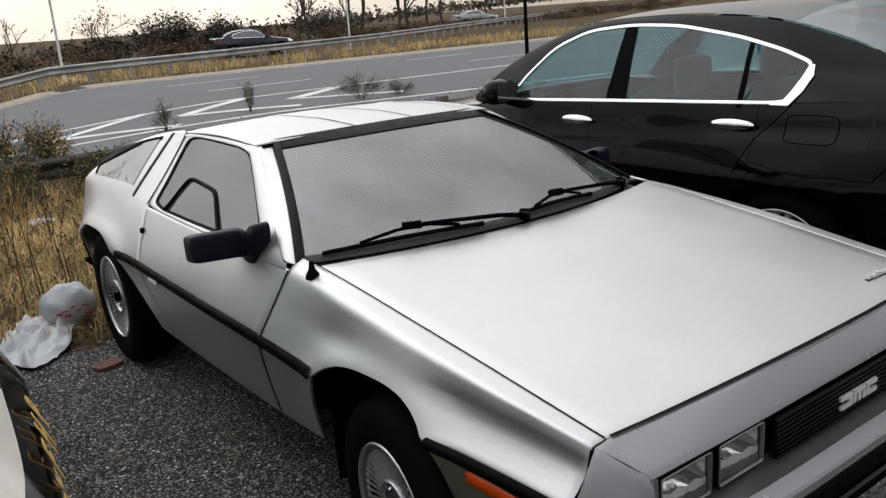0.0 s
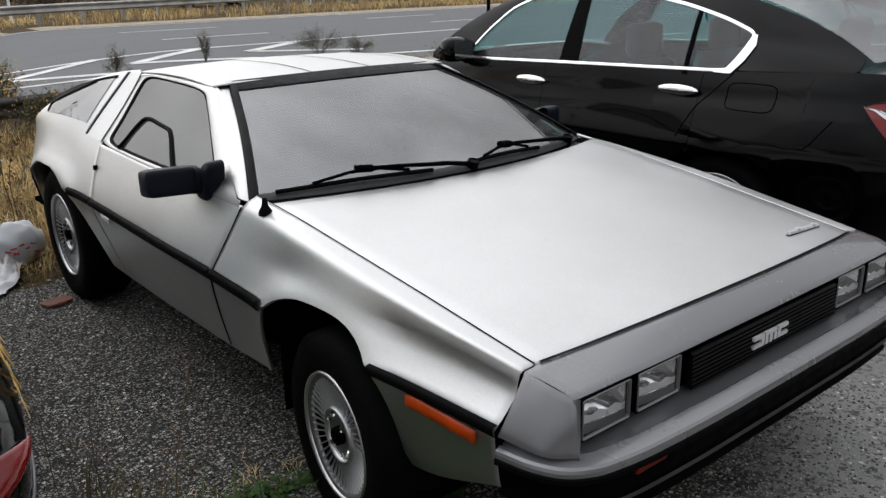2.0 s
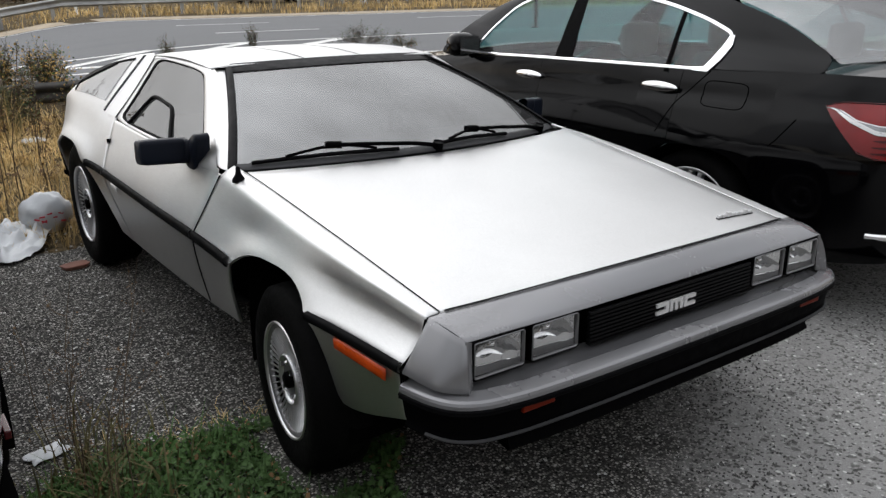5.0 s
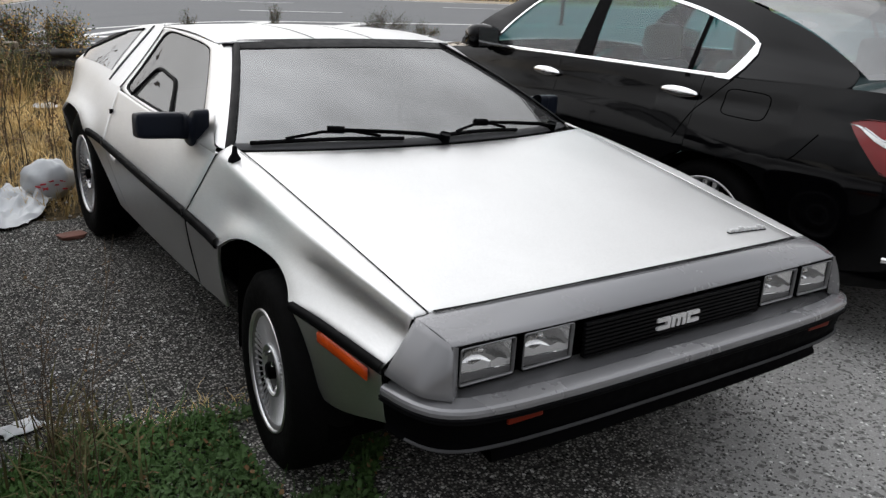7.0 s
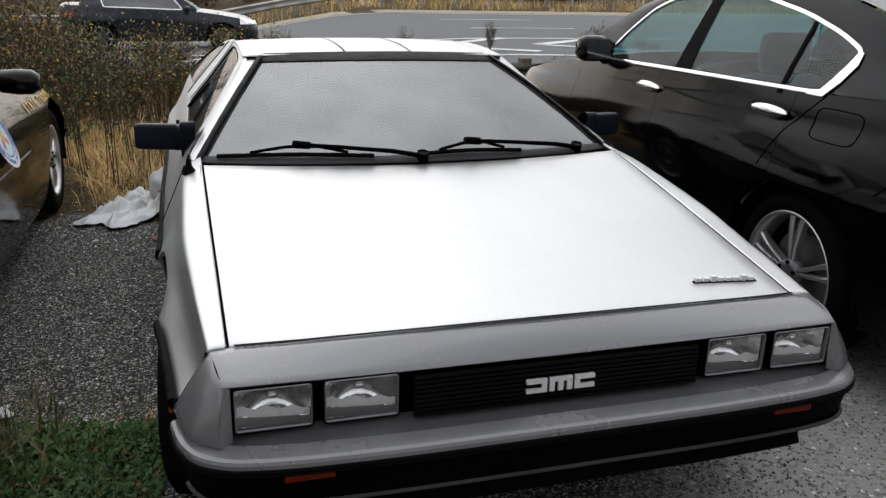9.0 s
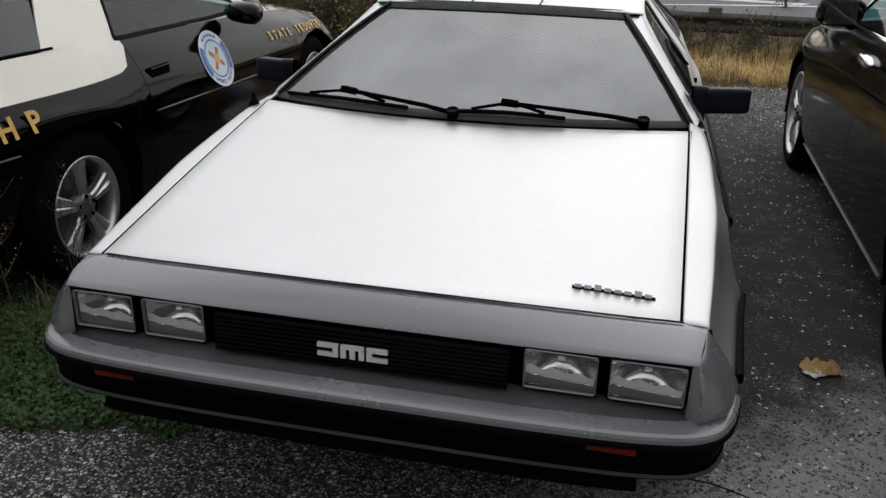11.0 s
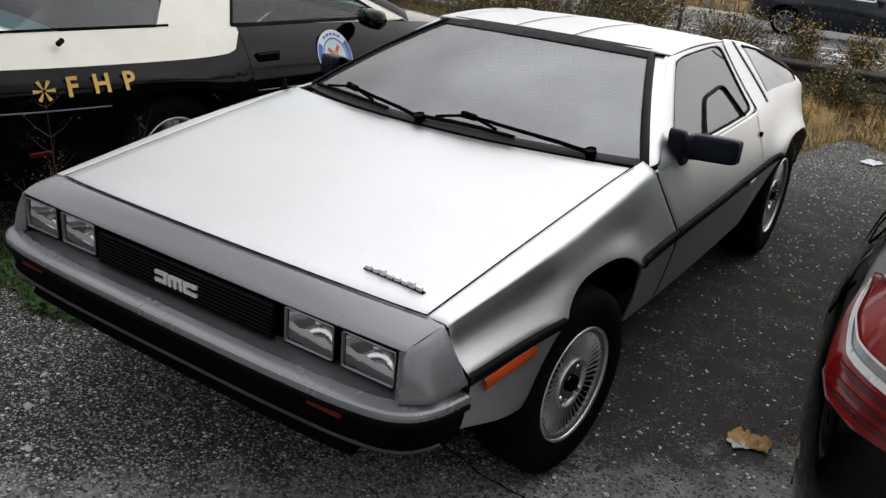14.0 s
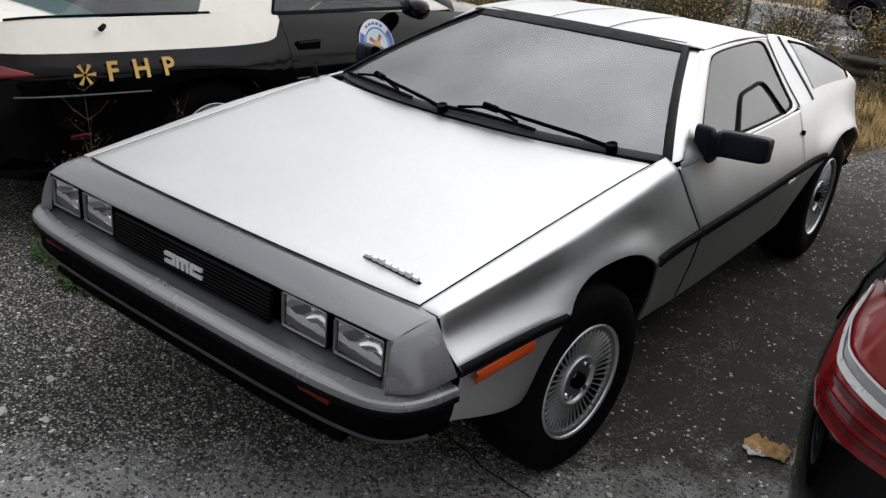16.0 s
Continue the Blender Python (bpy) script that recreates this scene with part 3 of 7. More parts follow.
# indicators in the bumper, side markers on the wings
for s in (-1, 1):
    part("indicator", box(*sorted((s * 0.515, s * 0.618)), -0.824, -0.79, 0.487, 0.508), AMBER_DARK, coupe, "dull orange indicator in the bumper", smooth=False, bevel=0.004)
    pts = []
    for y in np.linspace(-0.555, -0.338, 10):
        x = body_x(y, 0.55) + 0.004
        zc = 0.541 + 0.012 * (y + 0.555) / 0.217
        pts.append([(s * x, y, zc - 0.017), (s * (x + 0.006), y, zc - 0.013), (s * (x + 0.007), y, zc + 0.012), (s * x, y, zc + 0.017)])
    v, f = grid(pts, s < 0)
    f += [(0, 1, 2, 3), tuple(range(len(v) - 1, len(v) - 5, -1))]
    part("side_marker", (v, f), AMBER, coupe, "orange side marker lamp")


# black rubbing strips along the flanks
def rub(y0, y1, n, half=0.017):
    rows = []
    for y in np.linspace(y0, y1, n):
        zc = float(strip_z(y))
        x = body_x(y, zc)
        rows.append([(x - 0.004, y, zc - half - 0.002), (x + 0.007, y, zc - half), (x + 0.011, y, zc - half * 0.5), (x + 0.011, y, zc + half * 0.5), (x + 0.007, y, zc + half), (x - 0.004, y, zc + half + 0.002)])
    return grid(rows)


for a, b, n, w in ((-0.612, -0.205, 16, 0.012), (0.335, 0.65, 12, 0.016), (0.664, 1.812, 24, 0.016), (1.826, 2.08, 10, 0.016)):
    both("rub_strip", rub(a, b, n, half=w), BLACK_RUBBER, coupe)
both("door_handle", grid([[(body_x(y, 0.575) + o, y, z) for y in np.linspace(1.60, 1.70, 5)] for o, z in ((0.0, 0.588), (0.006, 0.584), (0.006, 0.566), (0.0, 0.562))], True), WHITE_METAL, coupe, "small pale door handle")
for s in (-1, 1):
    part("door_lock", tube([(s * 0.81, 1.865, 0.743), (s * 0.842, 1.868, 0.745)], 0.011, 12), BLACK_TRIM, coupe)

# ---- cabin: windscreen, pillars, roof, side windows ----
ws_low = np.array([(k * 0.745, 0.362 + 0.222 * k ** 2.2, 0.862 - 0.026 * k * k) for k in np.linspace(0, 1, 20)])
ws_top = np.array([(k * 0.488, 1.13 + 0.07 * k ** 2.2, 1.122 - 0.014 * k * k) for k in np.linspace(0, 1, 20)])


def span(a, b, s):
    return a * (1 - s) + b * s


def whole(r):
    r = np.array(r)
    return np.r_[r[::-1][:-1] * (-1, 1, 1), r]


ws_rows = [whole(span(ws_low, ws_top, s) + np.array((0, -0.022, 0.012)) * 4 * s * (1 - s)) for s in np.linspace(0, 1, 14)]
part("windscreen", grid(ws_rows), GLASS_WS, coupe, "large raked grey-tinted windscreen", thick=-0.005)


def edge_band(a, b, mat, name, lift=0.006):
    r = [whole(np.array(p) + (0, 0, lift)) for p in (a, b)]
    return part(name, grid(r), mat, coupe, thick=-0.008)


cut = lambda s, e: span(ws_low, ws_top, s)
bow = lambda s: np.array((0, -0.022, 0.012)) * 4 * s * (1 - s)
edge_band(cut(0, 0) + (0, -0.012, -0.006), cut(0.03, 0) + bow(0.03), COWL_GREY, "windscreen_lower_trim", 0.003)
edge_band(cut(0.945, 0) + bow(0.945), cut(1, 0) + (0, 0.055, 0.011), TRIM_GREY, "windscreen_upper_trim", 0.004)
for s in (-1, 1):
    e0 = np.array([span(ws_low[-1], ws_top[-1], k) + bow(k) for k in np.linspace(0, 1, 14)])
    e1 = np.array([span(ws_low[-1], ws_top[-1], k) + bow(k) + (-0.012, -0.008, 0.002) for k in np.linspace(0, 1, 14)])
    o = e0 + (0.009, 0.007, -0.004)
    r = [e1 + (0, 0, 0.005), e0 + (0, 0, 0.006), o]
    v, f = grid([x * (s, 1, 1) for x in r], s > 0)
    part("windscreen_side_trim", (v, f), TRIM_GREY, coupe, thick=0.006)

PILLAR = e0.copy()
# the cabin's side: a leaning plane from the belt line to the roof edge
belt = lambda y: np.array((float(crest_x(y)), y, float(crest_z(y))))


def cabin(y, z):
    t = (z - 0.83) / 0.28
    return np.array((0.788 - 0.236 * t - 0.016 * t * (t - 1) * -2, y, z))


OUT = [(0.60, 0.830), (0.72, 0.885), (0.90, 0.965), (1.08, 1.045), (1.215, 1.112), (1.40, 1.128), (1.70, 1.13), (1.955, 1.118), (1.957, 1.06), (1.943, 0.97), (1.931, 0.90), (1.918, 0.835), (1.5, 0.828), (1.0, 0.826)]
WIN = [(0.845, 0.868), (0.875, 0.89), (1.00, 0.953), (1.14, 1.025), (1.262, 1.089), (1.40, 1.101), (1.64, 1.105), (1.83, 1.106), (1.902, 1.09), (1.893, 1.0), (1.872, 0.91), (1.86, 0.845), (1.5, 0.840), (1.0, 0.842)]


def ring(a, b, lift_a=0.0, lift_b=0.0):
    ra = [cabin(*p) + (lift_a, 0, 0) for p in a]
    rb = [cabin(*p) + (lift_b, 0, 0) for p in b]
    return grid([ra, rb], close=True)


def smooth_loop(pts, n=4):
    """Rounds a closed run of places a little."""
    p = np.array(pts)
    q = []
    for i in range(len(p)):
        a, b = p[i], p[(i + 1) % len(p)]
        q += [a * (1 - k / n) + b * k / n for k in range(n)]
    q = np.array(q)
    for _ in range(2):
        q = 0.25 * np.roll(q, 1, 0) + 0.5 * q + 0.25 * np.roll(q, -1, 0)
    return q


OUT2, WIN2 = smooth_loop(OUT), smooth_loop(WIN)
WIN3 = WIN2 * 0.965 + WIN2.mean(0) * 0.035
both("door_frame", ring(OUT2, WIN2), STEEL, coupe, thick=-0.012)
front_edge = np.array([cabin(*p) for p in spline(OUT[:5], 14)]) + (0.010, -0.004, 0.006)
inner_edge = np.array([cabin(*p) for p in spline(WIN[:5], 14)]) + (0.003, 0, 0.001)
screen_edge = PILLAR + (0.006, 0.006, -0.004)
both("windscreen_pillar", grid([screen_edge * (1 - k) ** 2 + front_edge * 2 * k * (1 - k) + inner_edge * k * k for k in np.linspace(0, 1, 8)], True), STEEL, coupe, thick=-0.006)
both("window_seal", ring(WIN2, WIN3, 0.003, 0.001), BLACK_RUBBER, coupe, thick=-0.006)
v = [tuple(cabin(*p) - (0.004, 0, 0)) for p in WIN3]
cen = tuple(np.mean(np.array(v), 0))
both("side_window", (v + [cen], [(i, (i + 1) % len(v), len(v)) for i in range(len(v))]), GLASS_SIDE, coupe, "dark side window with a small inset pane")
# the small drop window's frame inside the pane
inset = [(1.155, 0.848), (1.27, 0.903), (1.335, 0.934), (1.38, 0.948), (1.50, 0.957), (1.61, 0.963), (1.648, 0.957), (1.668, 0.935), (1.69, 0.885), (1.708, 0.842)]
both("inset_window_frame", tube([cabin(*p) + (0.003, 0, 0) for p in spline(inset, 40)], 0.0085, 6), BLACK_RUBBER, coupe)

# roof: centre bar and the two door tops
roof_c = cub([1.14, 1.3, 1.5, 1.8, 2.05], [1.126, 1.139, 1.146, 1.141, 1.124])


def roof_z(x, y):
    k = abs(x) / 0.56
    e = 1.112 + 0.018 * math.sin(math.pi * min(1, max(0, (y - 1.2) / 0.8)))
    return float(roof_c(y)) * (1 - k ** 2.4) + e * k ** 2.4


def roof_net(x0, x1, nx, y1=2.03):
    rows = []
    for j in range(nx + 1):
        x = x0 + (x1 - x0) * j / nx
        yf = 1.178 + 0.045 * (abs(x) / 0.5) ** 2.2
        rows.append([(x, y, roof_z(x, y)) for y in np.linspace(yf, y1, 16)])
    return grid(rows, True)


part("roof_bar", roof_net(-0.1365, 0.1365, 8), STEEL, coupe, thick=-0.01)
both("door_top", roof_net(0.1435, 0.553, 12, 1.965), STEEL, coupe, thick=-0.01)
win_top = cub([1.19, 1.262, 1.40, 1.64, 1.83, 1.96], [1.075, 1.092, 1.104, 1.108, 1.108, 1.098])
rows = []
for y in np.linspace(1.226, 1.958, 18):
    p0 = np.array((0.47, y, roof_z(0.47, y) + 0.0012))
    p2 = cabin(y, float(win_top(y))) + (0.0035, 0, 0)
    p1 = np.array((0.543, y, roof_z(0.47, y) - 0.001))
    rows.append([p0 * (1 - k) ** 2 + p1 * 2 * k * (1 - k) + p2 * k * k for k in np.linspace(0, 1, 9)])
both("cant_rail", grid(rows, True), STEEL, coupe)
part("roof_gap", grid([[(x, y, roof_z(x, y) - 0.005) for y in np.linspace(1.2, 2.0, 12)] for x in np.linspace(-0.54, 0.54, 25)], True), DARK, coupe)
# black strips added on the roof joints to draw their dark lines
for s in (-1, 1):
    rows = [[(s * x, y, roof_z(x, y) + 0.0016) for y in np.linspace(1.185, 1.96, 12)] for x in (0.1368, 0.1432)]
    part("roof_joint", grid(rows, s > 0), BLACK_RUBBER, coupe)
# steel below the pillar closes the joint to the wing
both("pillar_foot", grid([[cabin(y, 0.838 + 0.40 * max(0.0, y - 0.62)) + (0.005, 0, 0.002), cabin(y, 0.83) + (0.004, 0, -0.004), np.array((float(crest_x(y)) + 0.0035, y, float(crest_z(y)) - 0.008))] for y in np.linspace(0.592, 0.80, 10)], False), STEEL, coupe)
# rear sail panels, louvred back and tail
def on_sail(y, k, out=0.0):
    """A place on the rear flank above the belt: along, and up from the belt."""
    i = min(range(len(SAIL)), key=lambda j: abs(SAIL[j][0][1] * (1 - k) + SAIL[j][-1][1] * k - y))
    j = min(i + 1, len(SAIL) - 1)
    f = lambda r: np.array([np.interp(k, np.linspace(0, 1, len(r)), np.array(r)[:, c]) for c in range(3)])
    a, b = f(SAIL[i]), f(SAIL[j])
    t = (y - a[1]) / (b[1] - a[1]) if j != i else 0.0
    return a + (b - a) * t + (out, 0, out * 0.5)


both("quarter_window", grid([[on_sail(y, k + 0.14 * (1 - (2.80 - y) / 0.63) * (1 - k), 0.003) for y in np.linspace(2.17, 2.80 - 0.05 * (0.9 - k), 14)] for k in np.linspace(0.18, 0.90, 7)]), GLASS_QUARTER, coupe, "tinted rear quarter window reflecting the sky")
trim_line = [on_sail(y, 0.915) for y in np.linspace(2.16, 2.76, 12)] + [on_sail(2.80, 0.86), on_sail(2.80, 0.7), on_sail(2.775, 0.5), on_sail(2.755, 0.36)]
both("quarter_window_trim", tube(spline(trim_line, 30), 0.009, 6), BLACK_RUBBER, coupe)
both("rear_post", grid([[cabin(1.922 + 0.028 * k, 0.842 + 0.272 * k) * (1 - q) + on_sail(2.055 + 0.045 * (1 - k), 0.02 + 0.95 * k) * q + (0.0045, 0, 0.0015) for k in np.linspace(0, 1, 12)] for q in np.linspace(0, 1, 6)], True), STEEL, coupe)
both("quarter_louvre", grid([[on_sail(y, 0.935 - (0.05 + 0.24 * (y - 2.36) / 0.44 if low_ else 0.0), 0.009) for y in np.linspace(2.36, 2.80, 12)] for low_ in (True, False)]), BLACK_RUBBER, coupe)
both("pillar_trim", grid([[on_sail(2.045 + 0.045 * (1 - k) + d, k, h) for k in np.linspace(0.03, 0.97, 10)] for d, h in ((0.0, -0.003), (0.003, 0.006), (0.027, 0.006), (0.03, -0.003))]), MIRROR_BLACK, coupe)
deck_top = whole(np.array([(k * 0.546, 2.03, 1.122 - 0.012 * k * k) for k in np.linspace(0, 1, 8)]))
deck_low = whole(np.array([(k * 0.695, 3.05, 0.855 - 0.005 * k * k) for k in np.linspace(0, 1, 8)]))
part("rear_deck", grid(loft(deck_top, deck_low, 8)), BLACK_TRIM, coupe, thick=-0.01)
for k in range(6):
    s = 0.08 + 0.15 * k
    c = span(deck_top, deck_low, s)
    d = span(deck_top, deck_low, s + 0.11)
    part("rear_louvre", grid([c * (0.86, 1, 1) + (0, 0, 0.006), d * (0.86, 1, 1) + (0, 0, -0.004)]), BLACK_TRIM, coupe, thick=0.008)
tail_top = whole(np.array([(k * 0.695, 3.05, 0.853 - 0.004 * k * k) for k in np.linspace(0, 1, 8)]))
tail_mid = whole(np.array([(k * 0.685, 3.27 + 0.03 * (1 - k * k), 0.765 - 0.003 * k) for k in np.linspace(0, 1, 8)]))
tail_low = whole(np.array([(k * 0.74, 3.27 + 0.04 * (1 - k * k), 0.40) for k in np.linspace(0, 1, 8)]))
part("tail_panel", grid([tail_top, tail_mid, tail_low]), FASCIA, coupe, thick=-0.01)
both("tail_lamp", grid([[(x, 3.318 - 0.04 * (x / 0.76) ** 2, z) for x in np.linspace(0.36, 0.66, 6)] for z in (0.62, 0.74)]), RED_LENS, coupe, thick=0.01)
rows = [[(body_x(y, z) + 0.006, y, z) for z in np.linspace(low_edge(y) - 0.005, 0.585, 8)] for y in np.linspace(2.826, 3.28, 14)]
both("rear_bumper_corner", grid(rows, True), BLACK_TRIM, coupe, "black rear bumper corner", thick=0.004)
# plain dark underbody and wheel housings, added to keep the light out
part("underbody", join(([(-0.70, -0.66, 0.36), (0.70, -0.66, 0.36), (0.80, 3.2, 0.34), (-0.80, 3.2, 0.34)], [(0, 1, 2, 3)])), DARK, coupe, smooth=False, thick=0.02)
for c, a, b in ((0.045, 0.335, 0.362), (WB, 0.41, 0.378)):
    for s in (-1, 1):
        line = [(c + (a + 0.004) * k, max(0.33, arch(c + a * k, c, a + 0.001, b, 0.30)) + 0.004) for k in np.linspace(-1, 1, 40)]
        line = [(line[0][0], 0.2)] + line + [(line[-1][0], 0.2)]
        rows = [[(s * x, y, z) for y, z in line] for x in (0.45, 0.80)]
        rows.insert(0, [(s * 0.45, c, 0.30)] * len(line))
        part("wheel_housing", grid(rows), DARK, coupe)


# ---- wheels ----
def turbine_wheel(r, rim, width):
    """A tyre on a fine-bladed alloy wheel; its face looks to +x."""
    w = new("wheel")
    h = width / 2
    part("tyre", lathe([(-h * 0.9, rim), (-h, rim + 0.02), (-h, r - 0.025), (-h * 0.8, r - 0.004), (-h * 0.3, r), (h * 0.3, r), (h * 0.8, r - 0.004), (h, r - 0.03), (h * 1.02, (r + rim) / 2), (h * 0.98, rim + 0.012), (h * 0.86, rim - 0.002)]), TYRE, w)
    part("rim", lathe([(h * 0.74, rim - 0.018), (h * 0.86, rim - 0.016), (h * 0.90, rim - 0.003)], 64), RIM_GREY, w)
    part("rim_edge", lathe([(h * 0.895, rim - 0.0035), (h * 0.985, rim - 0.001), (h * 0.99, rim + 0.004), (h * 0.90, rim + 0.006)], 64), ALLOY, w)
    part("wheel_backing", lathe([(h * 0.54, 0.0), (h * 0.56, 0.08), (h * 0.60, (0.08 + rim - 0.018) / 2), (h * 0.66, rim - 0.02), (h * 0.76, rim - 0.012)]), DARK, w)
    n = 46
    bl = None
    for k in range(n):
        a = 2 * math.pi * k / n
        m = Matrix.Rotation(a, 4, "X")
        if bl is None:
            r0, r1 = 0.080, rim - 0.018
            t0, t1 = 0.0009, 0.0021
            v = []
            for rr, t, xx in ((r0, t0, h * 0.76), ((r0 + r1) / 2, (t0 + t1) / 2, h * 0.80), (r1 - 0.006, t1, h * 0.87), (r1 + 0.003, t1, h * 0.84)):
                v += [(xx - 0.007, -t, rr), (xx, -t * 0.35, rr), (xx, t * 0.8, rr), (xx - 0.007, t, rr)]
            f = []
            for q in (0, 4, 8):
                for i in range(4):
                    f.append((q + i, q + (i + 1) % 4, q + 4 + (i + 1) % 4, q + 4 + i))
            bl = part("spoke", (v, f), ALLOY_BRIGHT, w, smooth=False)
        else:
            share(bl, w, m)
    part("hub", lathe([(h * 0.70, 0.072), (h * 0.70, 0.0)], 32), ALLOY_DARK, w)
    part("hub_ring", lathe([(h * 0.3, 0.082), (h * 0.80, 0.081), (h * 0.86, 0.078), (h * 0.86, 0.0745), (h * 0.69, 0.071)], 40), ALLOY, w)
    part("hub_cap", lathe([(h * 0.70, 0.027), (h * 0.90, 0.026), (h * 0.95, 0.020), (h * 0.95, 0.0)], 24), BLACK_TRIM, w)
    for k in range(4):
        a = math.pi / 4 + k * math.pi / 2
        part("wheel_nut", tube([(h * 0.7, 0.056 * math.cos(a), 0.056 * math.sin(a)), (h * 0.9, 0.056 * math.cos(a), 0.056 * math.sin(a))], 0.009, 6), CHROME, w)
    return w


def place_wheel(w, parent, m):
    w.parent = parent
    w.matrix_basis = m


def copy_wheel(w, parent, m):
    c = copy_thing(w, m)
    c.parent = parent
    return c


fw = turbine_wheel(0.298, 0.180, 0.185)
place_wheel(fw, coupe, pose(0.766, 0.0, 0.296, 0, 0, -6))
copy_wheel(fw, coupe, pose(-0.766, 0.0, 0.296, 0, 0, 174))
rw = turbine_wheel(0.33, 0.196, 0.225)
place_wheel(rw, coupe, pose(0.757, WB, 0.328))
copy_wheel(rw, coupe, pose(-0.757, WB, 0.328, 0, 0, 180))


# ---- door mirrors, wipers, aerial ----
def door_mirror(s):
    """A tall flat mount in the window's corner and a square-cut head on a short neck."""
    loop = smooth_loop([(0.752, 0.930), (0.766, 0.866), (0.790, 0.797), (0.845, 0.788), (0.905, 0.797), (0.910, 0.845), (0.868, 0.882), (0.810, 0.928), (0.778, 0.937)], 3)
    c = loop.mean(0)
    rows = [[(s * x, c[0] + (q[0] - c[0]) * f, c[1] + (q[1] - c[1]) * f) for q in loop] for x, f in ((0.752, 1.0), (0.790, 0.99), (0.799, 0.965), (0.803, 0.90), (0.804, 0.0))]
    mount = part("mirror_mount", grid(rows, s < 0, True), MIRROR_BLACK, coupe)
    part("mirror_neck", grid([[(s * x, 0.890 + 0.25 * (x - 0.82) + 0.0465 * math.copysign(abs(math.cos(a)) ** 0.5, math.cos(a)), 0.860 + 0.0455 * math.copysign(abs(math.sin(a)) ** 0.5, math.sin(a))) for a in np.linspace(0, 2 * math.pi, 17)[:-1]] for x in (0.798, 0.826)], s < 0, True), MIRROR_BLACK, mount)
    rows = []
    for x, k in ((0.8125, 0.0), (0.813, 0.90), (0.818, 0.97), (0.829, 1.0), (0.89, 1.0), (0.945, 0.985), (0.958, 0.93), (0.963, 0.84), (0.964, 0.0)):
        row = []
        for a in np.linspace(0, 2 * math.pi, 33)[:-1]:
            ca, sa_ = math.cos(a), math.sin(a)
            ca, sa_ = math.copysign(abs(ca) ** 0.36, ca), math.copysign(abs(sa_) ** 0.36, sa_)
            row.append((s * x, 0.890 + 0.048 * k * ca + 0.25 * (x - 0.82), 0.861 + 0.0475 * k * sa_ - 0.006 * k * ca))
        rows.append(row)
    return part("mirror_shell", grid(rows, s < 0, True), MIRROR_BLACK, coupe, "blue black plastic door mirror")


door_mirror(1)
door_mirror(-1)
part("aerial_base", lathe([(0.0, 0.022), (0.012, 0.020), (0.028, 0.010), (0.05, 0.007), (0.052, 0.0)], 16), BLACK_RUBBER, coupe, "black rubber aerial base").matrix_basis = pose(-0.776, 0.449, 0.822, 0, -90, 0)


def on_screen(x, s, up=0.0):
    """A place on the windscreen: across, and up the glass from its foot."""
    r = ws_rows[0]
    a = np.array([np.interp(x, row[:, 0], row[:, k]) for row in ws_rows for k in (1, 2)]).reshape(-1, 2)
    y = np.interp(s, np.linspace(0, 1, len(a)), a[:, 0])
    z = np.interp(s, np.linspace(0, 1, len(a)), a[:, 1])
    return (x, y - up * 0.3, z + up)


for px, ps, mid, a0, a1 in ((-0.03, 0.0, -0.41, -0.19, -0.685), (0.585, -0.005, 0.16, 0.335, -0.05)):
    arm = part("wiper_arm", tube([on_screen(px, ps, 0.012), on_screen(px + (mid - px) * 0.25, 0.012, 0.026), on_screen(px + (mid - px) * 0.7, 0.035, 0.034), on_screen(mid, 0.052, 0.036)], 0.0085, 8, 0.7), BLACK_TRIM, coupe)
    part("wiper_pivot", tube([on_screen(px, ps, -0.015), on_screen(px, ps, 0.026)], 0.02, 12), BLACK_TRIM, arm)
    part("wiper_clamp", tube([on_screen(mid + 0.02, 0.050, 0.034), on_screen(mid - 0.035, 0.056, 0.036)], 0.013, 8), BLACK_TRIM, arm)
    run = [on_screen(a0 + (a1 - a0) * k, 0.012 + 0.018 * math.sin(math.pi * k), 0.012) for k in np.linspace(0, 1, 9)]
    part("wiper_blade", tube(run, 0.0075, 6), BLACK_RUBBER, arm)
    part("wiper_yoke", tube([on_screen(mid + (a0 - mid) * 0.62, 0.022, 0.022), on_screen(mid + (a0 - mid) * 0.2, 0.046, 0.032), on_screen(mid + (a1 - mid) * 0.2, 0.046, 0.032), on_screen(mid + (a1 - mid) * 0.62, 0.022, 0.022)], 0.0055, 6), BLACK_TRIM, arm)

# ---- inside: dash, seats, wheel, all dark ----
part("dashboard", grid([[(x, y, z) for x in np.linspace(-0.70, 0.70, 8)] for y, z in ((0.52, 0.80), (0.70, 0.825), (0.88, 0.81), (0.92, 0.72), (0.90, 0.45))]), INTERIOR, coupe, thick=-0.02)
part("cabin_floor", ([(-0.74, 0.6, 0.33), (0.74, 0.6, 0.33), (0.74, 2.05, 0.33), (-0.74, 2.05, 0.33)], [(0, 1, 2, 3)]), INTERIOR, coupe, smooth=False)
part("bulkhead", ([(-0.72, 2.03, 0.33), (0.72, 2.03, 0.33), (0.55, 2.02, 1.09), (-0.55, 2.02, 1.09)], [(0, 1, 2, 3)]), INTERIOR, coupe, smooth=False)
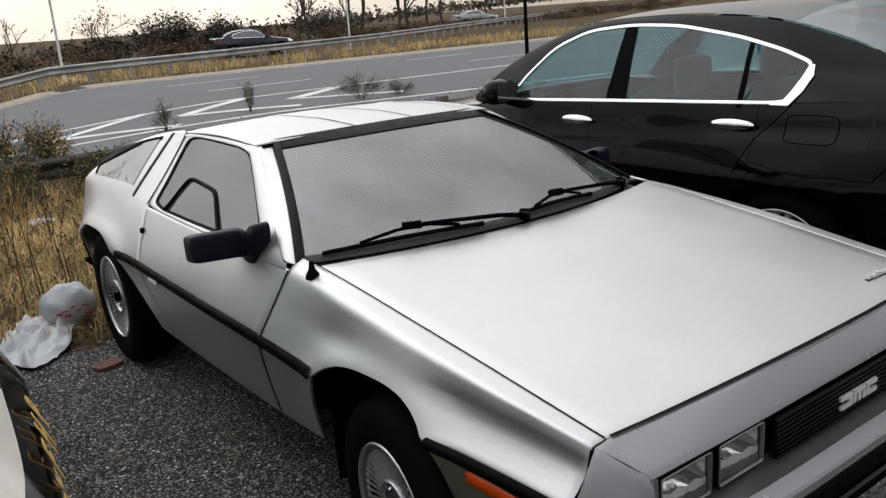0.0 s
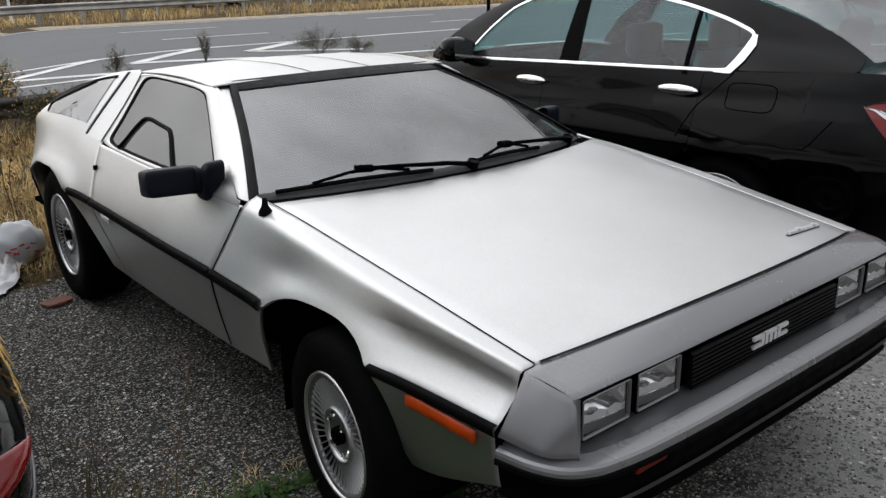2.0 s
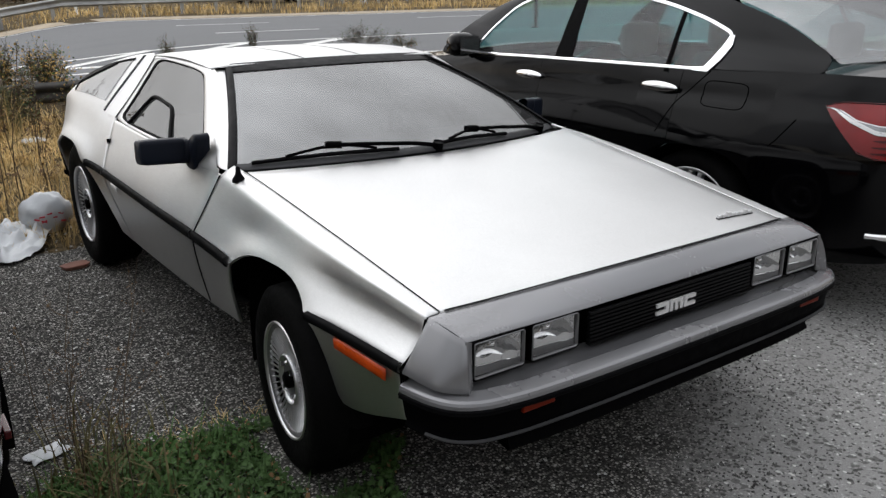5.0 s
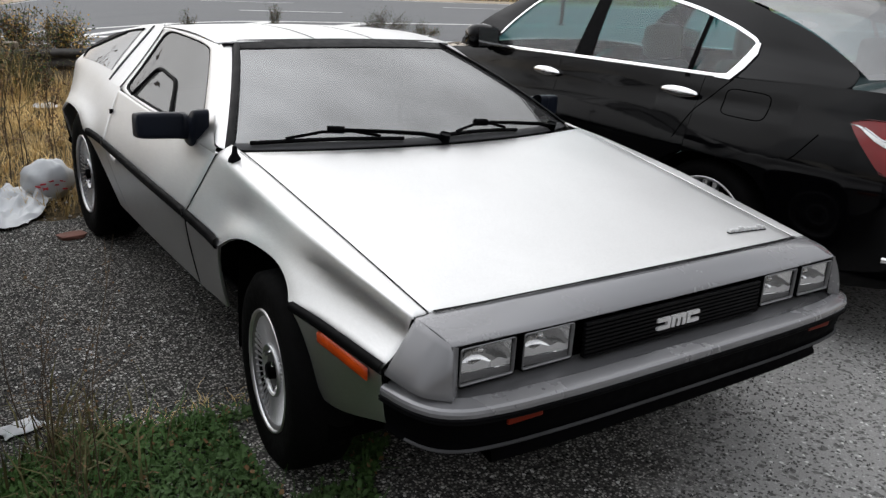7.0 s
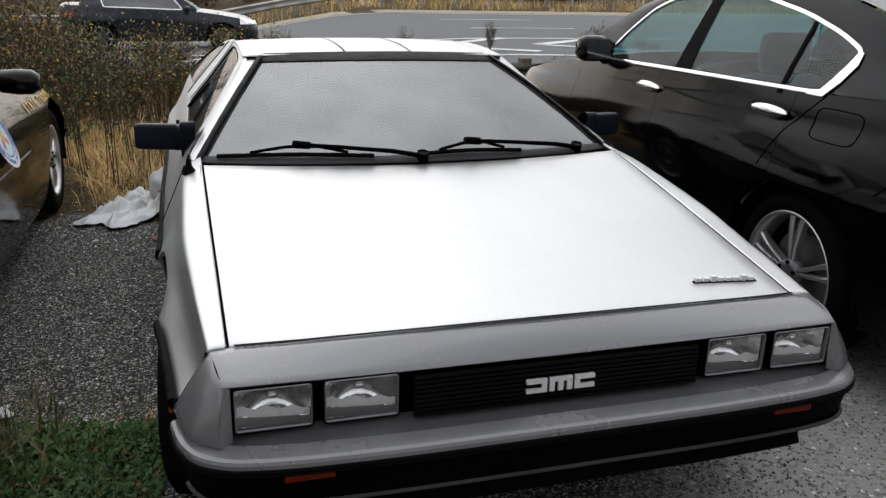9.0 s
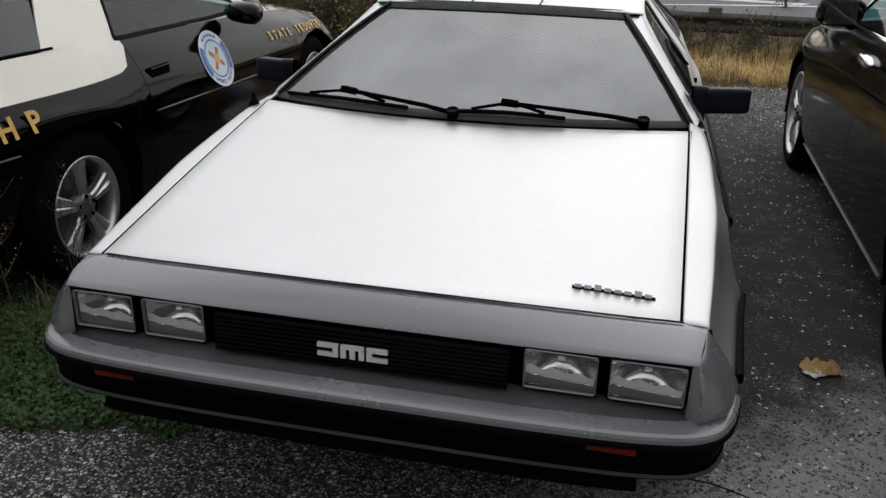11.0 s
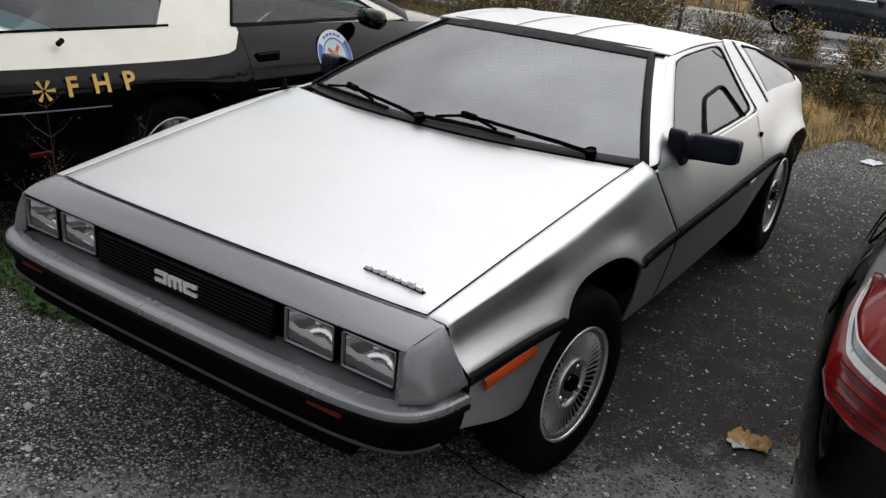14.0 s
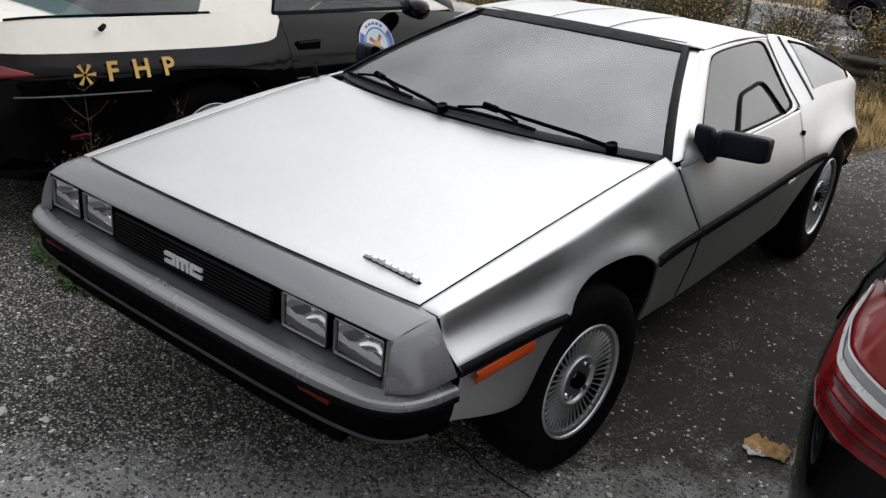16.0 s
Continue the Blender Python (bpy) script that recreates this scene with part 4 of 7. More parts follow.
for s in (-1, 1):
    b = box(s * 0.36 - 0.22, s * 0.36 + 0.22, 1.62, 1.78, 0.42, 0.86)
    bmesh.ops.rotate(b, verts=b.verts, cent=(s * 0.36, 1.7, 0.42), matrix=Matrix.Rotation(radians(-18), 3, "X"))
    part("seat_back", b, INTERIOR, coupe, "dark grey bucket seat back", bevel=0.06)
    part("seat_cushion", box(s * 0.36 - 0.23, s * 0.36 + 0.23, 1.12, 1.68, 0.34, 0.5), INTERIOR, coupe, bevel=0.06)
part("steering_wheel", tube([(0.36 + 0.18 * math.cos(a), 1.02 + 0.06 * math.sin(a), 0.78 + 0.165 * math.sin(a)) for a in np.linspace(0, 2 * math.pi, 30)], 0.014, 8), BLACK_RUBBER, coupe)


# ---- the other cars: each faces -y in its own frame, front axle at y = 0 ----
def sculpt(c):
    """Functions of a car's flank from its few lines."""
    W, bx, bz, sz = c["W"], c["bx"], c["bz"], c["sz"]

    def low(y):
        return max(float(sz(y)), arch(y, 0, c["aa"], c["ab"], c["r"]), arch(y, c["wb"], c["aa"], c["ab"], c["r"]))

    def side(y, z):
        t = (z - float(sz(y))) / (float(bz(y)) - float(sz(y)))
        w = float(W(y))
        k = float(c["knee"](y)) if callable(c["knee"]) else c["knee"]
        x = w * (1 - 0.06 * ((k - t) / k) ** 2) if t < k else w + (float(bx(y)) - w) * ((t - k) / (1 - k)) ** (c["lean"](y) if "lean" in c else 1.7)
        for yc in (0.0, c["wb"]):
            x += 0.012 * math.exp(-((y - yc) / 0.33) ** 2) * math.exp(-((z - c["r"] - c["ab"] - 0.02) / 0.09) ** 2)
        if "crease" in c:
            x -= 0.010 * math.exp(-((z - c["crease"](y)) / 0.035) ** 2)
        return x

    def cab(y, z):
        """The side of the cabin above the belt line."""
        b, r = float(bz(y)), float(c["rz"](y))
        t = (z - b) / max(0.02, r - b)
        return np.array((float(bx(y)) + (float(c["rx"](y)) - float(bx(y))) * t + 0.02 * t * (1 - t), y, z))
    return low, side, cab


def flank(c, low, side, y0, y1, n, nv, ztop=None, zlow=None):
    rows = []
    for y in spread(y0, y1, n, -c["aa"], c["aa"], c["wb"] - c["aa"], c["wb"] + c["aa"]):
        a = max(low(y), zlow(y) if zlow else 0)
        b = ztop(y) if ztop else float(c["bz"](y))
        b = max(a + 0.002, b)
        rows.append([(side(y, a + (b - a) * j / nv), y, a + (b - a) * j / nv) for j in range(nv + 1)])
    return grid(rows, True)


def lid(c, y0, y1, n=16, m=16, drop=0.0):
    rows = []
    for y in np.linspace(y0, y1, n):
        b, t, x = float(c["bz"](y)), float(c["tz"](y)), float(c["bx"](y))
        rows.append([(k * x, y, b + (t - b) * (1 - abs(k) ** 2.6) - drop) for k in np.linspace(-1, 1, m)])
    return grid(rows)


def end_face(c, y, low, side, flip):
    zs = np.linspace(low(y), float(c["bz"](y)), 8)
    rows = [[(k * side(y, z), y, z) for k in np.linspace(-1, 1, 9)] for z in zs]
    x, t, b = float(c["bx"](y)), float(c["tz"](y)), float(c["bz"](y))
    rows.append([(k * x, y, b + (t - b) * (1 - abs(k) ** 2.6)) for k in np.linspace(-1, 1, 9)])
    return grid(rows, flip)


def cross_line(c, ctr, edge, n=10):
    """A bowed line over the car's width from its middle and one end."""
    a, e = np.array((0.0, *ctr)), np.array(edge)
    half = np.array([a * (1 - k) + e * k + (0, (e[1] - a[1]) * (k * k - k), (a[2] - e[2]) * (k - k * k)) for k in np.linspace(0, 1, n)])
    return whole(half)


# plain black sheets added under the body and in its wheel arches
def dark_shell(c, thing, low):
    part("underbody", ([(-c["hw"] * 0.9, c["y0"] + 0.1, c["r"] + 0.02), (c["hw"] * 0.9, c["y0"] + 0.1, c["r"] + 0.02), (c["hw"] * 0.9, c["y1"] - 0.1, c["r"] + 0.02), (-c["hw"] * 0.9, c["y1"] - 0.1, c["r"] + 0.02)], [(0, 1, 2, 3)]), DARK, thing, smooth=False)
    for yc in (0.0, c["wb"]):
        for s in (-1, 1):
            r = c["aa"] + 0.02
            rows = [[(s * 0.5, yc, c["r"])] * 20] + [[(s * x, yc + r * math.cos(a), c["r"] + (c["ab"] + 0.01) * math.sin(a)) for a in np.linspace(-0.2, math.pi + 0.2, 20)] for x in (0.5, c["hw"] * 0.95)]
            part("wheel_housing", grid(rows), DARK, thing)


def spoked_wheel(r, rim, width, spokes, fat, twin=False, mat=None):
    w = new("wheel")
    mat = mat or ALLOY
    h = width / 2
    part("tyre", lathe([(-h * 0.9, rim), (-h, r - 0.025), (-h * 0.8, r - 0.004), (h * 0.8, r - 0.004), (h, r - 0.03), (h * 1.02, (r + rim) / 2), (h * 0.98, rim + 0.012), (h * 0.86, rim - 0.002)], 40), TYRE, w)
    part("rim", lathe([(h * 0.2, rim - 0.02), (h * 0.75, rim - 0.016), (h * 0.92, rim - 0.006), (h * 0.98, rim + 0.005), (h * 0.90, rim + 0.006)], 48), mat, w)
    part("brake_disc", lathe([(h * 0.15, 0.0), (h * 0.15, rim * 0.72)], 32), ALLOY_DARK, w)
    part("wheel_backing", lathe([(h * 0.05, 0.0), (h * 0.05, rim)], 32), DARK, w)
    sp = None
    for k in range(spokes):
        for off in ((-0.13, 0.13) if twin else (0.0,)):
            m = Matrix.Rotation(2 * math.pi * k / spokes + off, 4, "X")
            if sp is None or off == -0.13 and k == 0:
                v = []
                for rr, t, xx, d in ((0.03, fat * 0.7, h * 0.80, 0.04), (rim * 0.45, fat * 0.62, h * 0.86, 0.04), (rim * 0.8, fat * 0.8, h * 0.84, 0.035), (rim - 0.008, fat * 1.15, h * 0.80, 0.03)):
                    v += [(xx - d, -t, rr), (xx - 0.008, -t, rr), (xx, -t * 0.55, rr), (xx, t * 0.55, rr), (xx - 0.008, t, rr), (xx - d, t, rr)]
                f = []
                for q in (0, 6, 12):
                    for i in range(6):
                        f.append((q + i, q + (i + 1) % 6, q + 6 + (i + 1) % 6, q + 6 + i))
                sp = part("spoke", (v, f), mat, w, smooth=False)
                sp.matrix_basis = m
            else:
                share(sp, w, m)
    part("hub_cap", lathe([(h * 0.5, 0.06), (h * 0.86, 0.055), (h * 0.9, 0.03), (h * 0.9, 0.0)], 24), ALLOY_DARK, w)
    for k in range(5):
        a = 2 * math.pi * k / 5 + 0.3
        part("wheel_nut", tube([(h * 0.7, 0.045 * math.cos(a), 0.045 * math.sin(a)), (h * 0.93, 0.045 * math.cos(a), 0.045 * math.sin(a))], 0.009, 6), BLACK_TRIM, w)
    return w


def four_wheels(w, thing, x, wb, r):
    place_wheel(w, thing, pose(x, 0, r))
    for px, py, t in ((-x, 0, 180), (x, wb, 0), (-x, wb, 180)):
        copy_wheel(w, thing, pose(px, py, r, 0, 0, t))


def cabin_seats(thing, y, hw, z0, z1, mat):
    for s in (-1, 1):
        b = box(s * hw * 0.48 - 0.23, s * hw * 0.48 + 0.23, y, y + 0.14, z0, z1)
        bmesh.ops.rotate(b, verts=b.verts, cent=(0, y, z0), matrix=Matrix.Rotation(radians(-14), 3, "X"))
        part("seat_back", b, mat, thing, bevel=0.05)
        b = box(s * hw * 0.48 - 0.13, s * hw * 0.48 + 0.13, y + 0.13, y + 0.22, z1 - 0.02, z1 + 0.17)
        part("headrest", b, mat, thing, bevel=0.04)


def outline(cab, a, b, la=0.0, lb=0.0):
    return grid([[cab(*p) + (la, 0, 0) for p in a], [cab(*p) + (lb, 0, 0) for p in b]], close=True)


def inset_loop(loop, d):
    """The loop moved inwards by a width."""
    t = np.roll(loop, -1, 0) - np.roll(loop, 1, 0)
    n = np.stack([-t[:, 1], t[:, 0]], 1)
    n /= np.linalg.norm(n, axis=1)[:, None]
    if ((loop.mean(0) - loop) * n).sum() < 0:
        n = -n
    return loop + n * d


def pane(cab, loop, lift):
    v = [tuple(cab(*p) + (lift, 0, 0)) for p in loop]
    return v + [tuple(np.mean(np.array(v), 0))], [(i, (i + 1) % len(v), len(v)) for i in range(len(v))]


def cut_loop(loop, y0, y1):
    """The run of a loop between two lengths, closed."""
    q = loop.copy()
    for p in q:
        p[0] = min(max(p[0], y0(p[1])), y1(p[1]))
    return q


# ---- black saloon beside the coupe ----
saloon = root("saloon_car", pose(2.425, 3.136, 0, 0, 0, 178.8), "glossy black saloon car with chrome window trim", "car", "cars parked in a row")
C = dict(wb=2.776, r=0.33, aa=0.375, ab=0.375, hw=0.92, y0=-0.92, y1=3.80, knee=0.55)
C["W"] = cub([-0.92, -0.85, -0.7, -0.3, 0.5, 1.4, 2.4, 3.0, 3.4, 3.6, 3.72, 3.80], [0.45, 0.66, 0.80, 0.895, 0.915, 0.918, 0.918, 0.912, 0.875, 0.82, 0.73, 0.55])
C["bx"] = cub([-0.92, -0.7, -0.3, 0.5, 1.2, 2.0, 2.75, 3.2, 3.6, 3.8], [0.40, 0.68, 0.80, 0.83, 0.86, 0.865, 0.82, 0.78, 0.69, 0.5])
C["bz"] = cub([-0.92, -0.7, -0.3, 0.5, 1.2, 2.0, 2.75, 3.2, 3.6, 3.8], [0.62, 0.73, 0.83, 0.95, 1.0, 1.03, 1.055, 1.075, 1.08, 1.03])
C["tz"] = cub([-0.92, -0.7, -0.3, 0.5, 0.7, 3.0, 3.3, 3.7, 3.8], [0.66, 0.80, 0.90, 1.0, 1.02, 1.12, 1.115, 1.12, 1.08])
C["sz"] = cub([-0.92, -0.5, 0.5, 2.2, 3.2, 3.8], [0.26, 0.22, 0.24, 0.24, 0.26, 0.34])
C["rx"] = cub([0.5, 0.9, 1.3, 1.8, 2.4, 2.66, 3.03, 3.33], [0.86, 0.72, 0.625, 0.60, 0.60, 0.61, 0.635, 0.665])
C["rz"] = cub([0.4, 0.7, 1.0, 1.3, 1.6, 2.0, 2.4, 2.66, 3.03, 3.33], [0.97, 1.13, 1.29, 1.40, 1.436, 1.446, 1.425, 1.385, 1.275, 1.145])
C["crease"] = lambda y: 0.86 + 0.035 * (y - 0.5)
low, side, cab = sculpt(C)
gaps = [-0.91, 0.62, 1.64, 2.64, 3.80]
for k, nm in enumerate(("front_wing", "front_door", "rear_door", "rear_quarter")):
    both(nm, flank(C, low, side, gaps[k] + 0.0015, gaps[k + 1] - 0.0015, 26, 18), BLACK_PAINT, saloon)
part("bonnet", lid(C, -0.91, 0.60), BLACK_PAINT, saloon)
part("boot_lid", lid(C, 3.30, 3.80), BLACK_PAINT, saloon)
part("front_end", end_face(C, -0.91, low, side, True), BLACK_TRIM, saloon)
part("rear_end", end_face(C, 3.80, low, side, False), BLACK_PAINT, saloon)
WINS = smooth_loop([(0.925, 1.005), (1.03, 1.15), (1.19, 1.30), (1.42, 1.383), (1.72, 1.405), (2.05, 1.393), (2.41, 1.335), (2.65, 1.275), (2.80, 1.223), (2.822, 1.195), (2.795, 1.12), (2.765, 1.050), (2.45, 1.045), (2.1, 1.038), (1.6, 1.024), (1.2, 1.010)], 5)
OUTS = smooth_loop([(0.52, 0.965), (0.80, 1.185), (1.04, 1.308), (1.30, 1.398), (1.60, 1.432), (2.0, 1.441), (2.4, 1.420), (2.66, 1.381), (3.03, 1.272), (3.31, 1.143), (3.32, 1.072), (3.1, 1.066), (2.75, 1.049), (2.1, 1.029), (1.5, 1.008), (1.0, 0.983)], 5)
both("cabin_side", outline(cab, OUTS, WINS), BLACK_PAINT, saloon, thick=-0.012)
both("chrome_window_surround", outline(cab, inset_loop(WINS, -0.004), inset_loop(WINS, 0.009), 0.006, 0.006), CHROME, saloon, thick=0.006)
both("chrome_corner", grid([[cab(y, z) + (0.009, 0, 0) for y, z in ((2.690, 1.0555), (2.745, 1.063), (2.768, 1.10), (2.795, 1.16), (2.807, 1.206))], [cab(y, z) + (0.009, 0, 0) for y, z in ((2.690, 1.0425), (2.776, 1.043), (2.818, 1.10), (2.842, 1.165), (2.829, 1.209))]]), CHROME, saloon, thick=0.005)
GL = inset_loop(WINS, 0.010)
lean_at = lambda y0, d: (lambda z: y0 - d * (z - 1.04) / 0.34)
posts = (lean_at(0.80, 0.0), lean_at(1.73, 0.045), lean_at(1.87, 0.10), lean_at(2.525, 0.06), lean_at(2.55, 0.06), lean_at(2.95, 0.0))
for a, b in ((0, 1), (2, 3), (4, 5)):
    both("side_window", pane(cab, cut_loop(GL, posts[a], posts[b]), -0.004), GLASS_TEAL, saloon, "green tinted side window")
for a, b in ((1, 2), (3, 4)):
    zt = lambda y: float(cub([0.925, 1.42, 1.72, 2.05, 2.41, 2.8], [1.0, 1.38, 1.402, 1.39, 1.332, 1.22])(y))
    both("window_pillar", grid([[cab(f(z), z) + (0.001, 0, 0) for z in np.linspace(1.025, zt(f(1.3)) - 0.004, 6)] for f in (posts[a], posts[b])]), BLACK_TRIM, saloon, thick=-0.004)
edge_roof = np.array([cab(y, float(C["rz"](y))) for y in np.linspace(1.30, 2.66, 16)])
part("roof", grid([[(p[0] * k, p[1], p[2] + 0.035 * (1 - abs(k) ** 2.2)) for k in np.linspace(-1, 1, 15)] for p in edge_roof]), BLACK_PAINT, saloon)
part("windscreen", grid(loft(cross_line(C, (0.50, 1.01), (0.80, 0.62, 0.99)), cross_line(C, (1.22, 1.425), tuple(edge_roof[0])), 8, (0, -0.02, 0.02))), GLASS_TEAL, saloon)
REAR_TOP = cross_line(C, (2.66, 1.455), tuple(edge_roof[-1]))
REAR_LOW = cross_line(C, (3.42, 1.118), (0.66, 3.33, 1.112))
part("rear_window", grid(loft(REAR_TOP, REAR_LOW, 8, (0, 0.03, 0.025))), GLASS_PALE, saloon, "pale reflecting rear window")
dark_shell(C, saloon, low)
four_wheels(spoked_wheel(0.335, 0.248, 0.225, 5, 0.013, True), saloon, 0.765, C["wb"], 0.335)
cabin_seats(saloon, 1.75, 0.8, 0.55, 1.05, INTERIOR)
cabin_seats(saloon, 2.55, 0.8, 0.6, 1.06, INTERIOR)
part("cabin_floor", ([(-0.8, 0.6, 0.5), (0.8, 0.6, 0.5), (0.8, 3.1, 0.5), (-0.8, 3.1, 0.5)], [(0, 1, 2, 3)]), INTERIOR, saloon, smooth=False)
part("parcel_shelf", ([(-0.66, 2.75, 1.03), (0.66, 2.75, 1.03), (0.62, 3.36, 1.08), (-0.62, 3.36, 1.08)], [(0, 1, 2, 3)]), INTERIOR, saloon, smooth=False)
for s in (-1, 1):
    for y, z in ((1.55, 0.915), (2.53, 0.945)):
        x = side(y, z)
        rows = []
        for a in np.linspace(0, 2 * math.pi, 17)[:-1]:
            rows.append([(s * (x + o), y + 0.118 * k * math.cos(a), z + 0.026 * k * math.sin(a) + 0.008) for o, k in ((0.0, 0.95), (0.018, 1.0), (0.026, 0.85), (0.028, 0.0))])
        rows.append(rows[0])
        part("door_handle", grid(rows, s < 0), CHROME, saloon, "chrome door handle")
        # flat black disc painted as the shade in the handle's recess
        part("recess_shade", lathe([(0.0, 0.05), (0.002, 0.0)], 16), DARK, saloon).matrix_basis = pose(s * (x + 0.001), y - 0.01, z - 0.03, 0, 0, 0 if s > 0 else 180)
    # mirror
    rows = []
    for x, k in ((0.81, 0.0), (0.81, 0.6), (0.85, 0.9), (0.91, 1.0), (0.98, 0.95), (1.01, 0.7), (1.015, 0.0)):
        rows.append([(s * x, 0.92 + 0.075 * k * math.cos(a), 1.055 + 0.075 * k * math.copysign(abs(math.sin(a)) ** 0.7, math.sin(a))) for a in np.linspace(0, 2 * math.pi, 21)[:-1]])
    part("mirror_shell", grid(rows, s < 0, True), BLACK_PAINT, saloon)
    part("mirror_glass", ([(s * 0.84, 0.997, 1.0), (s * 0.99, 0.997, 1.0), (s * 0.995, 0.997, 1.11), (s * 0.85, 0.997, 1.11)], [(0, 1, 2, 3)]), GLASS_SIDE, saloon, smooth=False)
    part("mirror_foot", tube([(s * 0.82, 0.94, 0.975), (s * 0.88, 0.93, 1.02)], 0.03, 8), BLACK_TRIM, saloon)
    # tail lamp wraps round the corner, with a pale stripe

    def tail(y0, y1, zt, zb, off, n=14):
        rows = []
        for y in np.linspace(y0, y1, n):
            u = (y - y0) / (y1 - y0)
            a, b = zb(u), zt(u)
            rows.append([(s * (side(y, z) + off), y + off * 0.5, z) for z in np.linspace(a, b, 6)])
        return grid(rows, s > 0)
    ip = lambda ys_, zs_: (lambda u: float(np.interp(3.38 + 0.42 * u, ys_, zs_)))
    lamp = part("tail_lamp", tail(3.38, 3.80, ip([3.38, 3.42, 3.8], [0.957, 0.972, 0.985]), ip([3.38, 3.55, 3.62, 3.8], [0.952, 0.79, 0.77, 0.765]), 0.010), RED_LENS, saloon, "deep red tail lamp with a bright stripe")
    part("lamp_stripe", tail(3.38, 3.80, ip([3.38, 3.42, 3.47, 3.52, 3.6, 3.8], [0.951, 0.951, 0.936, 0.912, 0.898, 0.889]), ip([3.38, 3.42, 3.5, 3.6, 3.8], [0.9505, 0.944, 0.900, 0.862, 0.852]), 0.0125, 30), LAMP_SMOKE, lamp)
    part("lamp_line", tail(3.40, 3.80, lambda u: float(np.interp(3.40 + 0.40 * u, [3.4, 3.42, 3.5, 3.6, 3.8], [0.950, 0.950, 0.917, 0.879, 0.867])), lambda u: float(np.interp(3.40 + 0.40 * u, [3.4, 3.42, 3.5, 3.6, 3.8], [0.9485, 0.945, 0.901, 0.863, 0.853])), 0.0145, 30), WHITE_METAL, lamp)
    part("lamp_line", tail(3.44, 3.80, lambda u: float(np.interp(3.44 + 0.36 * u, [3.44, 3.47, 3.52, 3.6, 3.8], [0.947, 0.937, 0.914, 0.900, 0.891])), lambda u: float(np.interp(3.44 + 0.36 * u, [3.44, 3.47, 3.52, 3.6, 3.8], [0.945, 0.932, 0.909, 0.895, 0.886])), 0.0145, 30), WHITE_METAL, lamp)
    for zz in (0.838, 0.812, 0.788):
        part("lamp_shade_bar", tail(3.60, 3.80, lambda u: zz + 0.004 + 0.004 * min(1, u * 4), lambda u: zz - 0.004 * min(1, u * 4), 0.0125), RED_DARK, lamp)
    part("lamp_rim", tube([(s * (side(y, z) + 0.010), y + 0.005, z) for y, z in ((3.80, 0.762), (3.70, 0.765), (3.62, 0.767), (3.555, 0.785), (3.38, 0.955), (3.44, 0.975), (3.6, 0.982), (3.8, 0.987))], 0.0035, 6), RED_DARK, lamp)
    part("door_seam", tube([(s * (side(y, z) + 0.0005), y, z) for y, z in spline([(2.79, 1.045), (2.735, 0.985), (2.645, 0.89), (2.60, 0.81), (2.565, 0.74)], 16)], 0.0028, 5), DARK, saloon)
    part("sill_strip", tube([(s * (side(y, 0.262) + 0.003), y, 0.262) for y in np.linspace(0.45, 2.34, 16)], 0.006, 6), ALLOY_DARK, saloon, "thin dull metal sill strip")
    part("bumper_strip", grid([[(s * (side(y, 0.44) + o), y + 0.3 * o, z) for y in np.linspace(3.62, 3.795, 10)] for o, z in ((0.002, 0.425), (0.010, 0.430), (0.010, 0.448), (0.002, 0.453))], s > 0), CHROME, saloon, "bright strip low on the bumper")
    # fuel flap outline
    pts = [(2.90 + 0.118 * math.copysign(abs(math.cos(a)) ** 0.4, math.cos(a)), 0.948 + 0.058 * math.copysign(abs(math.sin(a)) ** 0.4, math.sin(a))) for a in np.linspace(0, 2 * math.pi, 29)]
    if s > 0:
        part("fuel_flap_gap", tube([(side(y, z) + 0.0005, y, z) for y, z in pts], 0.0025, 5), DARK, saloon)
    part("bumper_seam", tube([(s * (side(y, z) + 0.001), y, z) for y, z in ((3.187, 0.762), (3.215, 0.79), (3.25, 0.84), (3.281, 0.887))], 0.003, 5), DARK, saloon)

# ---- cream and black patrol coupe ----
patrol = root("patrol_coupe", pose(-2.475, 3.118, 0, 0, 0, 180), "cream and black highway patrol coupe with gold lettering", "car", "cars parked in a row")
C2 = dict(wb=2.568, r=0.318, aa=0.37, ab=0.36, hw=0.94, y0=-1.05, y1=3.68, knee=cub([0.0, 2.0, 2.7, 3.7], [0.62, 0.62, 0.72, 0.72]), lean=lambda y: float(cub([0.0, 2.0, 2.7, 3.7], [1.7, 1.7, 0.9, 0.9])(y)))
C2["W"] = cub([-1.05, -0.95, -0.7, -0.2, 0.6, 1.6, 2.3, 2.7, 3.2, 3.45, 3.6, 3.68], [0.45, 0.68, 0.84, 0.92, 0.93, 0.93, 0.93, 0.908, 0.87, 0.825, 0.73, 0.57])
C2["bx"] = cub([-1.05, -0.7, -0.2, 0.6, 1.2, 1.9, 2.4, 2.9, 3.4, 3.68], [0.36, 0.66, 0.76, 0.79, 0.80, 0.80, 0.785, 0.755, 0.71, 0.52])
C2["bz"] = cub([-1.05, -0.7, -0.2, 0.4, 0.9, 1.5, 2.2, 2.8, 3.3, 3.6, 3.68], [0.55, 0.66, 0.77, 0.85, 0.88, 0.905, 0.93, 0.945, 0.95, 0.92, 0.88])
C2["tz"] = cub([-1.05, -0.7, -0.2, 0.4, 0.7, 2.9, 3.4, 3.6, 3.68], [0.58, 0.72, 0.84, 0.90, 0.92, 0.99, 0.975, 0.95, 0.92])
C2["sz"] = cub([-1.05, -0.5, 0.5, 2.0, 3.0, 3.68], [0.22, 0.18, 0.17, 0.18, 0.22, 0.32])
